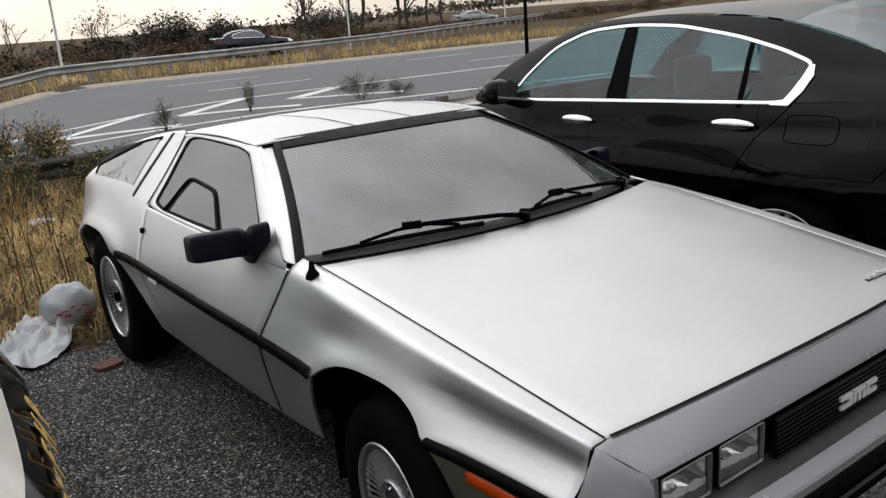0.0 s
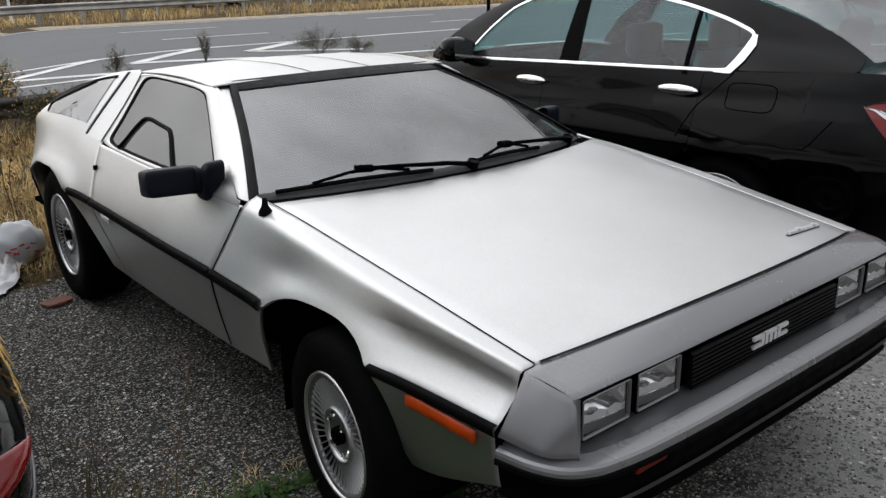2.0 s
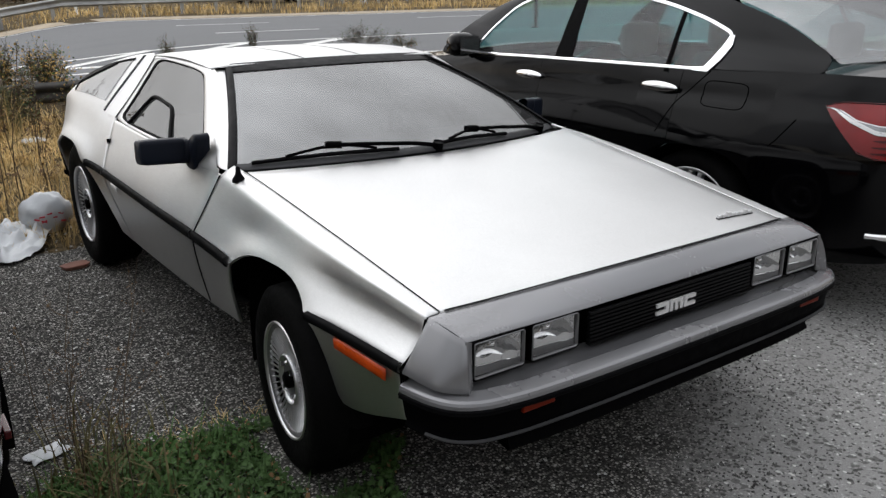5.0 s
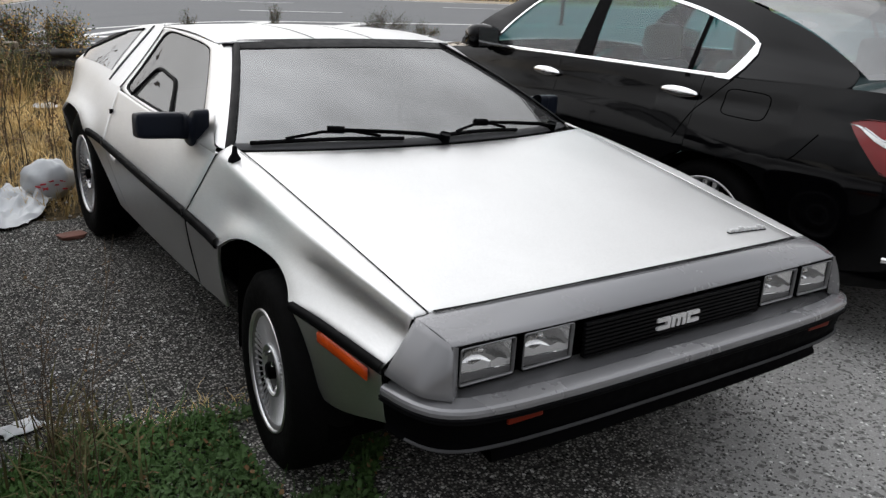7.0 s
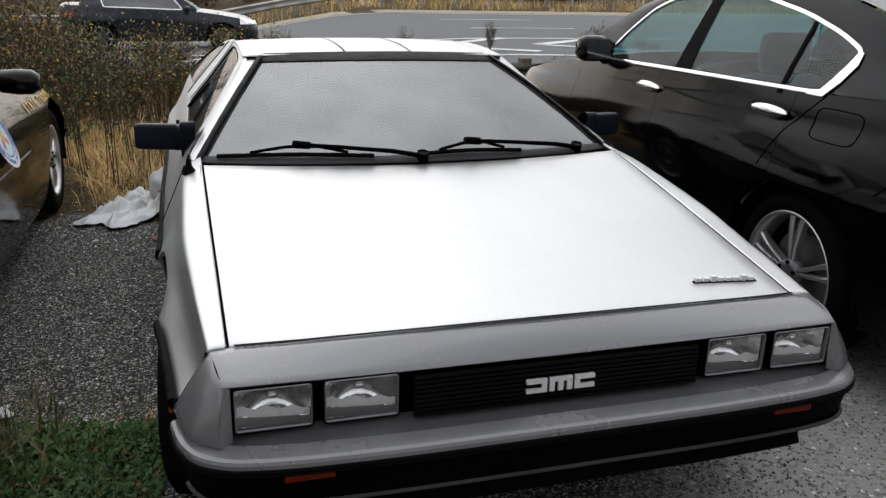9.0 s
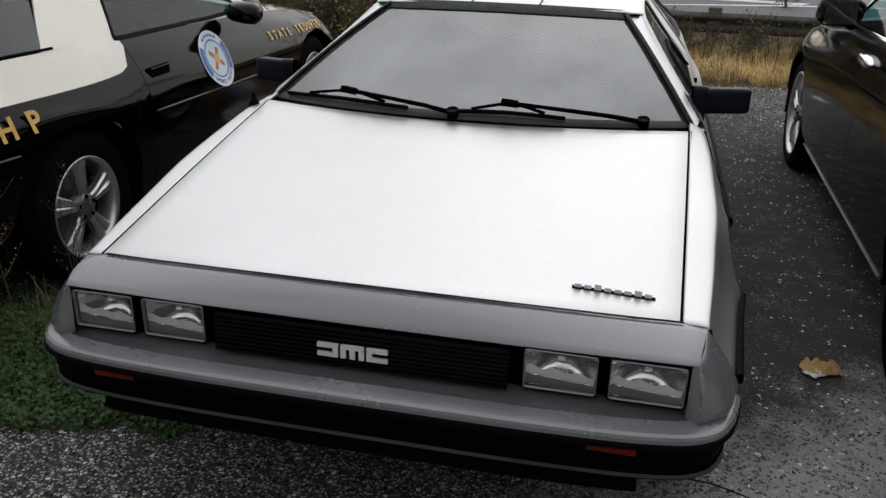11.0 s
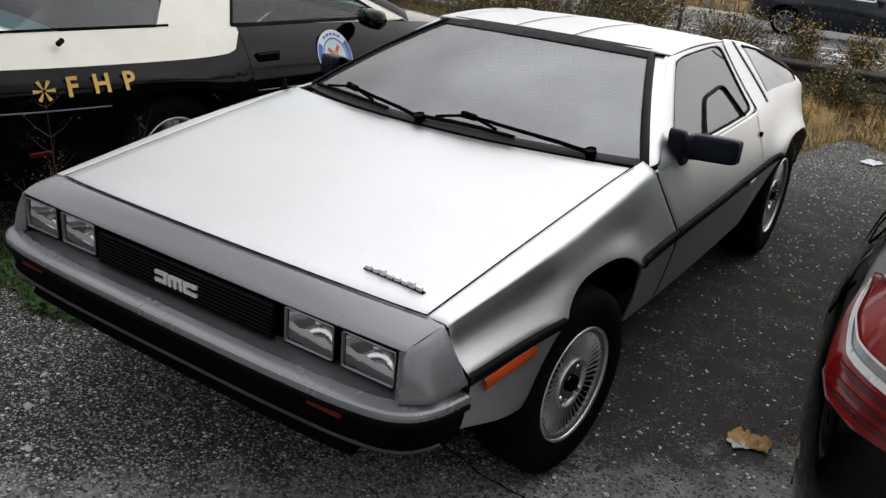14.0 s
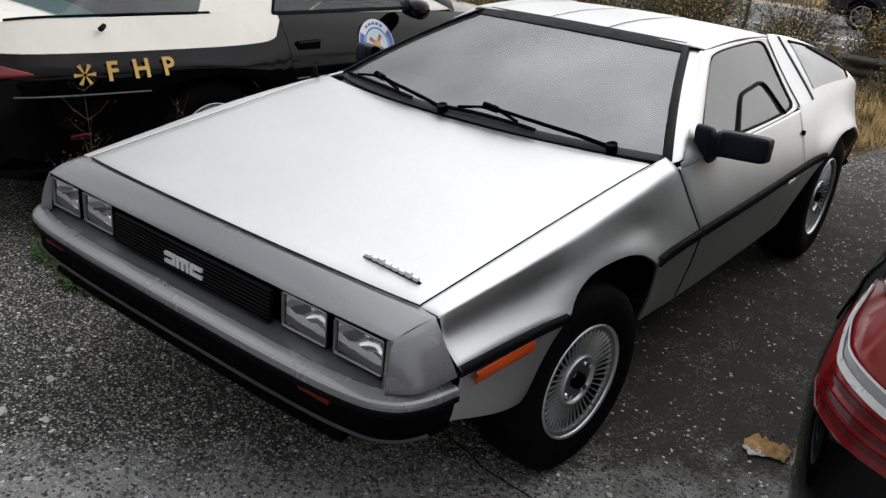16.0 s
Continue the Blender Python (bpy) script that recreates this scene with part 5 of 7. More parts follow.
C2["rx"] = cub([0.45, 1.0, 1.5, 1.9, 2.4, 2.9, 3.3], [0.78, 0.66, 0.575, 0.56, 0.575, 0.66, 0.75])
C2["rz"] = cub([0.4, 0.9, 1.3, 1.6, 1.9, 2.3, 2.7, 3.1, 3.35], [0.86, 1.06, 1.20, 1.255, 1.262, 1.225, 1.13, 1.01, 0.955])
low2, side2, cab2 = sculpt(C2)
two_tone = lambda y: float(cub([2.09, 2.11, 2.15, 2.24, 2.4, 2.9, 3.4, 3.7], [0.90, 0.862, 0.824, 0.803, 0.799, 0.808, 0.824, 0.835])(y))
both("front_wing", flank(C2, low2, side2, -1.04, 0.7385, 26, 18), BLACK_PAINT, patrol)
both("door_panel", flank(C2, low2, side2, 0.7415, 2.089, 20, 18), BLACK_PAINT, patrol)
both("rear_quarter_lower", flank(C2, low2, side2, 2.093, 3.68, 26, 16, two_tone), BLACK_PAINT, patrol)
both("rear_quarter_upper", flank(C2, low2, side2, 2.093, 3.68, 26, 8, None, two_tone), CREAM_PAINT, patrol)
part("bonnet", lid(C2, -1.04, 0.55), BLACK_PAINT, patrol)
part("boot_lid", lid(C2, 3.05, 3.68), CREAM_PAINT, patrol)
part("front_end", end_face(C2, -1.04, low2, side2, True), BLACK_TRIM, patrol)
part("rear_end", end_face(C2, 3.68, low2, side2, False), BLACK_PAINT, patrol)
W2 = smooth_loop([(0.80, 0.905), (1.0, 1.00), (1.2, 1.10), (1.38, 1.175), (1.60, 1.208), (1.85, 1.205), (1.985, 1.15), (2.045, 1.05), (2.088, 0.98), (2.118, 0.935), (2.122, 0.928), (2.10, 0.924), (1.6, 0.915), (1.2, 0.905)], 5)
O2 = smooth_loop([(0.50, 0.872), (0.85, 1.03), (1.1, 1.135), (1.35, 1.215), (1.6, 1.252), (1.95, 1.258), (2.25, 1.23), (2.36, 1.16), (2.46, 1.06), (2.555, 0.955), (2.57, 0.944), (2.54, 0.94), (1.7, 0.905), (1.1, 0.885)], 5)
both("cabin_side", outline(cab2, O2, W2), CREAM_PAINT, patrol, thick=-0.012)
both("windscreen_pillar", grid([[cab2(y, float(C2["rz"](y)) + d) + (0.006, 0, 0) for y in np.linspace(0.55, 1.5, 10)] for d in (-0.055, 0.004)], True), BLACK_PAINT, patrol, thick=0.006)
both("door_window", pane(cab2, inset_loop(W2, -0.004), -0.004), GLASS_TEAL, patrol, "green tinted door window")
both("window_seal", outline(cab2, inset_loop(W2, -0.005), inset_loop(W2, 0.012), 0.004, 0.002), BLACK_RUBBER, patrol, thick=0.004)
er = np.array([cab2(y, float(C2["rz"](y))) for y in np.linspace(1.45, 2.35, 12)])
part("roof", grid([[(p[0] * k, p[1], p[2] + 0.04 * (1 - abs(k) ** 2.2)) for k in np.linspace(-1, 1, 13)] for p in er]), CREAM_PAINT, patrol)
part("windscreen", grid(loft(cross_line(C2, (0.42, 0.905), (0.74, 0.60, 0.90)), cross_line(C2, (1.36, 1.245), tuple(er[0])), 8, (0, -0.02, 0.02))), GLASS_TEAL, patrol)
hatch_top = cross_line(C2, (2.42, 1.25), tuple(er[-1]))
hatch_low = cross_line(C2, (3.28, 0.985), (0.70, 3.22, 0.962))
rows = loft(hatch_top, hatch_low, 10, (0, 0.03, 0.045))
part("rear_hatch_glass", grid(rows), GLASS_HATCH, patrol, "large dark wrapped rear window")
for s in (-1, 1):
    a = np.array([r[-1] if s > 0 else r[0] for r in rows])
    b = np.array([(s * (float(C2["bx"](y)) - 0.004), y, float(C2["bz"](y)) + 0.004) for y in np.linspace(2.56, 3.28, 11)])
    part("side_hatch_glass", grid(loft(a, b, 3), s > 0), GLASS_HATCH, patrol)
part("hatch_seal", tube([(s * (float(C2["bx"](y)) - 0.006), y, float(C2["bz"](y)) + 0.008) for s in (-1,) for y in np.linspace(2.5, 3.45, 12)], 0.006, 6), BLACK_RUBBER, patrol)
part("hatch_seal", tube([((float(C2["bx"](y)) - 0.006), y, float(C2["bz"](y)) + 0.008) for y in np.linspace(2.5, 3.45, 12)], 0.006, 6), BLACK_RUBBER, patrol)
dark_shell(C2, patrol, low2)
# black sheets added inside the flanks so that no light shows through gaps
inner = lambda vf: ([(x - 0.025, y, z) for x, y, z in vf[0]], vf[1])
both("dark_backing", inner(flank(C2, low2, side2, -0.9, 3.55, 30, 8, lambda y: float(C2["bz"](y)) - 0.01)), DARK, patrol)
both("dark_backing", inner(flank(C, low, side, -0.8, 3.7, 30, 8, lambda y: float(C["bz"](y)) - 0.01)), DARK, saloon)
four_wheels(spoked_wheel(0.318, 0.206, 0.235, 5, 0.024, True), patrol, 0.77, C2["wb"], 0.318)
cabin_seats(patrol, 1.75, 0.78, 0.45, 0.92, INTERIOR)
part("cabin_floor", ([(-0.8, 0.5, 0.42), (0.8, 0.5, 0.42), (0.8, 3.3, 0.62), (-0.8, 3.3, 0.62)], [(0, 1, 2, 3)]), INTERIOR, patrol, smooth=False)
for s in (-1, 1):
    rows = []
    for x, k in ((0.82, 0.0), (0.84, 0.6), (0.88, 0.9), (0.95, 1.0), (1.02, 0.95), (1.05, 0.6), (1.052, 0.0)):
        rows.append([(s * x, 1.13 + 0.075 * k * math.cos(a) + 0.3 * (x - 0.9), 0.93 + 0.058 * k * math.sin(a)) for a in np.linspace(0, 2 * math.pi, 19)[:-1]])
    part("mirror_shell", grid(rows, s < 0, True), BLACK_PAINT, patrol)
    part("door_handle", box(*sorted((s * (side2(1.97, 0.765) - 0.01), s * (side2(1.97, 0.765) + 0.008))), 1.87, 2.04, 0.74, 0.795), BLACK_TRIM, patrol, smooth=False, bevel=0.008)
    part("handle_bar", box(*sorted((s * (side2(1.97, 0.775) + 0.004), s * (side2(1.97, 0.775) + 0.014))), 1.88, 2.03, 0.778, 0.79), BLACK_PAINT, patrol, smooth=False, bevel=0.004)
    for y0, y1 in ((0.95, 2.06), (2.92, 3.5)):
        part("side_moulding", tube([(s * (side2(y, 0.54 + 0.035 * y) + 0.002), y, 0.535 + 0.035 * y) for y in np.linspace(y0, y1, 14)], 0.004, 6), ALLOY_DARK, patrol)
    rows = []
    for y in np.linspace(3.42, 3.68, 12):
        u = (y - 3.42) / 0.26
        rows.append([(s * (side2(y, z) + 0.006), y + 0.004, z) for z in np.linspace(0.748 - 0.02 * u, 0.754 + 0.05 * min(1, 1.6 * u), 6)])
    part("tail_lamp", grid(rows, s > 0), RED_LENS, patrol, "dark red tail lamp", thick=0.004)
    part("rear_marker", box(*sorted((s * (side2(3.2, 0.47) - 0.01), s * (side2(3.2, 0.47) + 0.006))), 3.20, 3.30, 0.455, 0.477), RED_DARK, patrol, smooth=False, bevel=0.003)
part("boot_lock", tube([(-0.79, 3.085, 0.905), (-0.82, 3.085, 0.925)], 0.012, 8), BLACK_RUBBER, patrol, "small dark aerial stub")


def on_flank(y, z, lift=0.004):
    """A frame on the patrol coupe's flank, in the world: x along the writing, y up, z outwards."""
    ly = 3.118 - y
    x = -2.475 + side2(ly, z)
    dz = (side2(ly, z + 0.03) - side2(ly, z - 0.03)) / 0.06
    dy = -(side2(ly + 0.05, z) - side2(ly - 0.05, z)) / 0.1
    up = Vector((dz, 0, 1)).normalized()
    al = Vector((dy, 1, 0)).normalized()
    out = al.cross(up).normalized()
    up = out.cross(al)
    m = Matrix((al, up, out)).transposed().to_4x4()
    m.translation = Vector((x, y, z)) + out * lift
    return m


def writing(text, size, m, mat, parent, name="lettering", depth=0.001, bold=0.0):
    cu = bpy.data.curves.new(name, "FONT")
    cu.body, cu.size, cu.extrude, cu.align_x, cu.align_y, cu.offset, cu.resolution_u = text, size, depth, "CENTER", "CENTER", bold, 3
    tmp = bpy.data.objects.new(name, cu)
    me = bpy.data.meshes.new_from_object(tmp)
    bpy.data.objects.remove(tmp)
    me.materials.clear()
    me.materials.append(mat)
    ob = new(name, me)
    ob.parent = parent
    ob.matrix_basis = parent.matrix_basis.inverted() @ m
    return ob


for ch, y, z in (("F", 0.022, 0.737), ("H", 0.157, 0.738), ("P", 0.288, 0.738)):
    writing(ch, 0.116, on_flank(y, z), GOLD, patrol, bold=0.003)
bs = bmesh.new()
for k in range(6):
    a = math.pi * k / 3
    vs = [bs.verts.new((0.048 * math.cos(a + d) * r_, 0.048 * math.sin(a + d) * r_, h_)) for h_ in (0, 0.001) for d, r_ in ((-0.35, 0.15), (-0.18, 1.0), (0.18, 1.0), (0.35, 0.15))]
    for q in ((0, 1, 2, 3), (7, 6, 5, 4), (0, 4, 5, 1), (1, 5, 6, 2), (2, 6, 7, 3), (3, 7, 4, 0)):
        bs.faces.new([vs[i] for i in q])
st = part("star_decal", bs, GOLD, patrol, "six-armed gold star decal", smooth=False)
st.matrix_basis = patrol.matrix_basis.inverted() @ on_flank(-0.100, 0.735)
for k, ch in enumerate("STATE TROOPER"):
    if ch != " ":
        writing(ch, 0.075, on_flank(2.42 + 0.072 * k, 0.735 - 0.003 * k), GOLD, patrol, bold=0.002)
# round door seal
SEAL_WHITE = plain("white vinyl", (0.72, 0.74, 0.76), 0.4, 0, 0.06)
SEAL_BLUE = plain("blue vinyl", (0.05, 0.13, 0.42), 0.4, 0, 0.12)
SEAL_PALE = plain("pale blue vinyl", (0.55, 0.68, 0.72), 0.4, 0, 0.06)
SEAL_RED = plain("red brown vinyl", (0.50, 0.10, 0.05), 0.4, 0, 0.12)


def disc(r0, r1, h, n=48, a0=0.0, a1=2 * math.pi):
    rows = [[(r * math.cos(a), r * math.sin(a), h) for r in (r0, r1)] for a in np.linspace(a0, a1, n)]
    return grid(rows, True)


SC = patrol.matrix_basis.inverted() @ on_flank(1.70, 0.73, 0.003) @ Matrix.Scale(0.9, 4)
seal = part("door_seal", disc(0.0, 0.165, 0.0), SEAL_WHITE, patrol, "round blue and white patrol seal")
seal.matrix_basis = SC
part("seal_band", disc(0.118, 0.158, 0.0012, 40, -0.6, 0.6), SEAL_BLUE, seal)
part("seal_band", disc(0.118, 0.158, 0.0012, 40, math.pi - 0.6, math.pi + 0.6), SEAL_BLUE, seal)
part("seal_ring", disc(0.103, 0.113, 0.0012), SEAL_BLUE, seal)
part("seal_field", disc(0.0, 0.103, 0.0008), SEAL_PALE, seal)
for a in (0.9, 0.9 + math.pi / 2):
    bsx = bmesh.new()
    box(-0.075, 0.075, -0.013, 0.013, 0.0012, 0.002, bsx)
    part("seal_cross", bsx, SEAL_RED, seal, smooth=False).matrix_basis = Matrix.Rotation(a, 4, "Z")
part("seal_centre", disc(0.0, 0.03, 0.0026, 20), GOLD, seal)
for k, ch in enumerate("HIGHWAY PATROL"):
    if ch != " ":
        a = radians(-150 + 120 * k / 13)
        m = patrol.matrix_basis @ SC @ Matrix.Translation((0.137 * math.cos(a), 0.137 * math.sin(a), 0.0015)) @ Matrix.Rotation(a + math.pi / 2, 4, "Z")
        writing(ch, 0.034, m, SEAL_BLUE, patrol, "seal_lettering", 0.0004)
for k in range(5):
    a = radians(60 + 15 * k)
    bsx = bmesh.new()
    box(-0.012, 0.012, -0.008, 0.008, 0.001, 0.0018, bsx)
    part("seal_bar", bsx, SEAL_BLUE, seal, smooth=False).matrix_basis = Matrix.Translation((0.137 * math.cos(a), 0.137 * math.sin(a), 0)) @ Matrix.Rotation(a + math.pi / 2, 4, "Z")

# ---- saloons on the highway ----
C3 = dict(C)
C3["wb"] = 2.85
low3, side3, cab3 = sculpt(C3)


def road_car(m, coat, label):
    """A simpler four-door car; its front axle stands at the given place."""
    car = root("saloon_car", m, label, "car", "cars on the highway")
    for k, nm in enumerate(("front_wing", "front_door", "rear_door", "rear_quarter")):
        both(nm, flank(C3, low3, side3, gaps[k] + 0.004, gaps[k + 1] - 0.004, 16, 12), coat, car, thick=-0.01)
    part("bonnet", lid(C3, -0.91, 0.60), coat, car)
    part("boot_lid", lid(C3, 2.98, 3.80), coat, car)
    part("front_end", end_face(C3, -0.91, low3, side3, True), BLACK_TRIM, car)
    part("rear_end", end_face(C3, 3.80, low3, side3, False), coat, car)
    both("cabin_side", outline(cab3, OUTS, WINS), coat, car, thick=-0.012)
    both("chrome_window_surround", outline(cab3, inset_loop(WINS, -0.009), inset_loop(WINS, 0.013), 0.006, 0.006), CHROME, car, thick=0.006)
    both("side_window", pane(cab3, GL, -0.004), GLASS_SIDE, car)
    part("roof", grid([[(p[0] * k, p[1], p[2] + 0.035 * (1 - abs(k) ** 2.2)) for k in np.linspace(-1, 1, 9)] for p in edge_roof]), coat, car)
    part("windscreen", grid(loft(cross_line(C, (0.50, 1.01), (0.80, 0.62, 0.99)), cross_line(C, (1.22, 1.405), tuple(edge_roof[0])), 6, (0, -0.02, 0.02))), GLASS_TEAL, car)
    part("rear_window", grid(loft(cross_line(C, (2.70, 1.415), tuple(edge_roof[-1])), cross_line(C, (3.12, 1.115), (0.70, 3.06, 1.10)), 6, (0, 0.02, 0.02))), GLASS_SIDE, car)
    part("cabin_floor", ([(-0.8, 0.6, 0.5), (0.8, 0.6, 0.5), (0.8, 3.1, 0.5), (-0.8, 3.1, 0.5)], [(0, 1, 2, 3)]), INTERIOR, car, smooth=False)
    dark_shell(C3, car, low3)
    four_wheels(spoked_wheel(0.335, 0.235, 0.225, 7, 0.018), car, 0.80, C3["wb"], 0.335)
    for s in (-1, 1):
        rows = [[(s * (side3(y, z) + 0.006), y - 0.004, z) for z in np.linspace(0.66, 0.66 + 0.1 * (y + 0.95) / 0.4 + 0.05, 5)] for y in np.linspace(-0.86, -0.45, 8)]
        part("headlamp", grid(rows, s > 0), LAMP_GREY, car, "pale headlamp", thick=0.004)
        rows = [[(s * (side3(y, z) + 0.006), y, z) for z in np.linspace(0.80, 0.93, 5)] for y in np.linspace(3.42, 3.78, 8)]
        part("tail_lamp", grid(rows, s > 0), RED_LENS, car, thick=0.004)
        rows = []
        for x, k in ((0.90, 0.0), (0.92, 0.7), (1.0, 1.0), (1.08, 0.9), (1.11, 0.0)):
            rows.append([(s * x, 0.82 + 0.075 * k * math.cos(a), 1.045 + 0.065 * k * math.sin(a)) for a in np.linspace(0, 2 * math.pi, 15)[:-1]])
        part("mirror_shell", grid(rows, s < 0, True), coat, car)
    return car


SILVER_PAINT = paint("silver car paint", (0.32, 0.33, 0.34), 0.3, 0.5, 0.6, (0.3, 0.3, 0.28), 0.1)
road_car(pose(-0.05, 21.0, -0.60, 0, 0, 90), NAVY_PAINT, "dark blue grey saloon car stopped on the road")
road_car(pose(20.4, 44.2, 0.05, 0, 0, 84), NAVY_PAINT, "dark car behind the far guard rail")
road_car(pose(54.6, 65.5, 0.3, 0, 0, 75), SILVER_PAINT, "silver car on the distant carriageway")


# ---- ground, lot, road ----
def ease(t):
    t = np.clip(t, 0, 1)
    return t * t * (3 - 2 * t)


def height(x, y):
    """The lot is level; beyond the rail the road falls away to the west."""
    d = -0.05 * (np.clip(y, 8.2, 30) - 8.2) * ease((6.0 - x) / 8.0)
    far = np.clip(y - 40, 0, 200) * 0.012
    return d + far


rng = np.random.default_rng(7)


def ground_material():
    m, t, p = nodes("dry earth and straw")
    a = noise_tex(t, 1.3, 6, 0.65)
    b = noise_tex(t, 22, 5, 0.7)
    c1 = blend(t, b.outputs[0], (0.022, 0.016, 0.010), (0.15, 0.105, 0.055))
    c2 = blend(t, b.outputs[0], (0.024, 0.022, 0.010), (0.13, 0.095, 0.048))
    t.links.new(blend(t, a.outputs[0], c1, c2), p.inputs["Base Color"])
    p.inputs["Roughness"].default_value = 0.95
    p.inputs["Specular IOR Level"].default_value = 0.1
    bump(t, p, b.outputs[0], 0.9, 0.04)
    return m


def lot_material():
    """Old broken asphalt: loose aggregate in dark binder, a smoother worn stretch, a darker mix."""
    m, t, p = nodes("weathered asphalt")
    v = noise_tex(t, 105, kind="ShaderNodeTexVoronoi")
    v2 = noise_tex(t, 55, kind="ShaderNodeTexVoronoi")
    n = noise_tex(t, 260, 3, 0.75)
    big = noise_tex(t, 1.1, 5, 0.6)
    mid = noise_tex(t, 6, 6, 0.68)
    each = t.nodes.new("ShaderNodeSeparateColor")
    t.links.new(v.outputs["Color"], each.inputs[0])
    pits = t.nodes.new("ShaderNodeSeparateColor")
    t.links.new(v2.outputs["Color"], pits.inputs[0])
    # loose stones of many greys in a dark binder, with pits where stones are gone
    binder = blend(t, n.outputs[0], (0.012, 0.0116, 0.0108), (0.070, 0.068, 0.064), 0.3, 0.7)
    stones = blend(t, each.outputs[0], (0.022, 0.0213, 0.020), (0.395, 0.380, 0.354), 0.12, 0.95)
    stones = blend(t, each.outputs[2], stones, (0.5100, 0.4995, 0.4800), 0.93, 0.985)
    stones = blend(t, v.outputs["Distance"], stones, binder, 0.36, 0.56)
    hole = blend(t, v2.outputs["Distance"], (0.006, 0.0058, 0.0054), stones, 0.22, 0.40)
    stones = blend(t, pits.outputs[0], stones, hole, 0.70, 0.72)
    hole2 = blend(t, v2.outputs["Distance"], (0.02, 0.0197, 0.019), (0.11, 0.109, 0.105), 0.16, 0.30)
    stones = blend(t, mid.outputs[0], binder, stones, 0.26, 0.44)
    fine = blend(t, n.outputs[0], (0.165, 0.163, 0.158), (0.380, 0.376, 0.366), 0.28, 0.72)
    fine = blend(t, each.outputs[0], (0.0390, 0.0386, 0.0370), fine, 0.08, 0.22)
    fine = blend(t, each.outputs[2], fine, (0.4760, 0.4704, 0.4550), 0.92, 0.99)
    fine = blend(t, pits.outputs[0], fine, hole2, 0.93, 0.94)
    fine = blend(t, big.outputs[0], fine, (0.1955, 0.1921, 0.1853), 0.35, 1.0)
    dark_mix = blend(t, n.outputs[0], (0.015, 0.0140, 0.0125), (0.078, 0.073, 0.065), 0.3, 0.7)
    dark_mix = blend(t, mid.outputs[0], dark_mix, stones, 0.46, 0.84)
    white = lambda src, k: blend(t, each.outputs[1], src, (0.55, 0.54, 0.52), k, k + 0.003)
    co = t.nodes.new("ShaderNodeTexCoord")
    # a darker mix with fewer stones spreads between the coupe and the saloon
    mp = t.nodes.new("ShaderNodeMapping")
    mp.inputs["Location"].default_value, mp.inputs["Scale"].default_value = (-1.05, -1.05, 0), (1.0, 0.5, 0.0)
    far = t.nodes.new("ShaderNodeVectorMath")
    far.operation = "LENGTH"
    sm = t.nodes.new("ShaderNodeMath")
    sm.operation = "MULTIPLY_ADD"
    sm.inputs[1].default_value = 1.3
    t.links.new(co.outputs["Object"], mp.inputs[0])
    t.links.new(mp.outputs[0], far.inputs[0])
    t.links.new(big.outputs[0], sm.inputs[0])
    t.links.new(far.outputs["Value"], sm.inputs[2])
    # the smoother stretch lies before the saloon's tail
    ahead = t.nodes.new("ShaderNodeVectorMath")
    ahead.operation = "DOT_PRODUCT"
    ahead.inputs[1].default_value = (0.9, -1.0, 0.0)
    edge = t.nodes.new("ShaderNodeMath")
    edge.operation = "MULTIPLY_ADD"
    edge.inputs[1].default_value = 0.9
    t.links.new(co.outputs["Object"], ahead.inputs[0])
    t.links.new(mid.outputs[0], edge.inputs[0])
    t.links.new(ahead.outputs["Value"], edge.inputs[2])
    rough = blend(t, sm.outputs[0], white(dark_mix, 0.990), white(stones, 0.982), 1.45, 2.0)
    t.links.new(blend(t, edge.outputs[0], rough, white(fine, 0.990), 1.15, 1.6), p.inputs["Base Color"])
    p.inputs["Roughness"].default_value = 0.95
    p.inputs["Specular IOR Level"].default_value = 0.08
    mx = t.nodes.new("ShaderNodeMath")
    mx.operation = "SUBTRACT"
    t.links.new(mid.outputs[0], mx.inputs[0])
    t.links.new(v.outputs["Distance"], mx.inputs[1])
    bump(t, p, mx.outputs[0], 0.7, 0.0026)
    return m


def road_material():
    m, t, p = nodes("grey road asphalt")
    n = noise_tex(t, 60, 4, 0.7)
    s = noise_tex(t, 0.5, 4, 0.6, (0.2, 1.6, 1))
    a = blend(t, n.outputs[0], (0.075, 0.078, 0.082), (0.12, 0.123, 0.128))
    t.links.new(blend(t, s.outputs[0], a, (0.085, 0.088, 0.092), 0.4, 0.7), p.inputs["Base Color"])
    p.inputs["Roughness"].default_value = 0.8
    bump(t, p, n.outputs[0], 0.3, 0.01)
    return m


EARTH, LOT, ROAD = ground_material(), lot_material(), road_material()
ROADPAINT = plain("worn white road paint", (0.62, 0.62, 0.60), 0.7, 0, 0.18, 12, 0.2)
SAND = plain("sandy verge", (0.33, 0.27, 0.19), 0.95, 0, 0.2, 20, 0.4)
GALV = plain("weathered galvanised steel", (0.36, 0.36, 0.35), 0.5, 0.5, 0.25, 12, 0.2)
OLD_RAIL = plain("dirty grey rail", (0.038, 0.034, 0.029), 0.85, 0.0, 0.4, 8, 0.4)
WOOD_POST = plain("weathered post", (0.16, 0.13, 0.10), 0.9, 0, 0.3, 20, 0.6)


def net(xs, ys, lift, wobble=0.0):
    rows = []
    for y in ys:
        rows.append([(x, y, float(height(x, y)) + lift + wobble * noise.noise((x * 1.7, y * 1.7, 3.0))) for x in xs])
    return grid(rows)


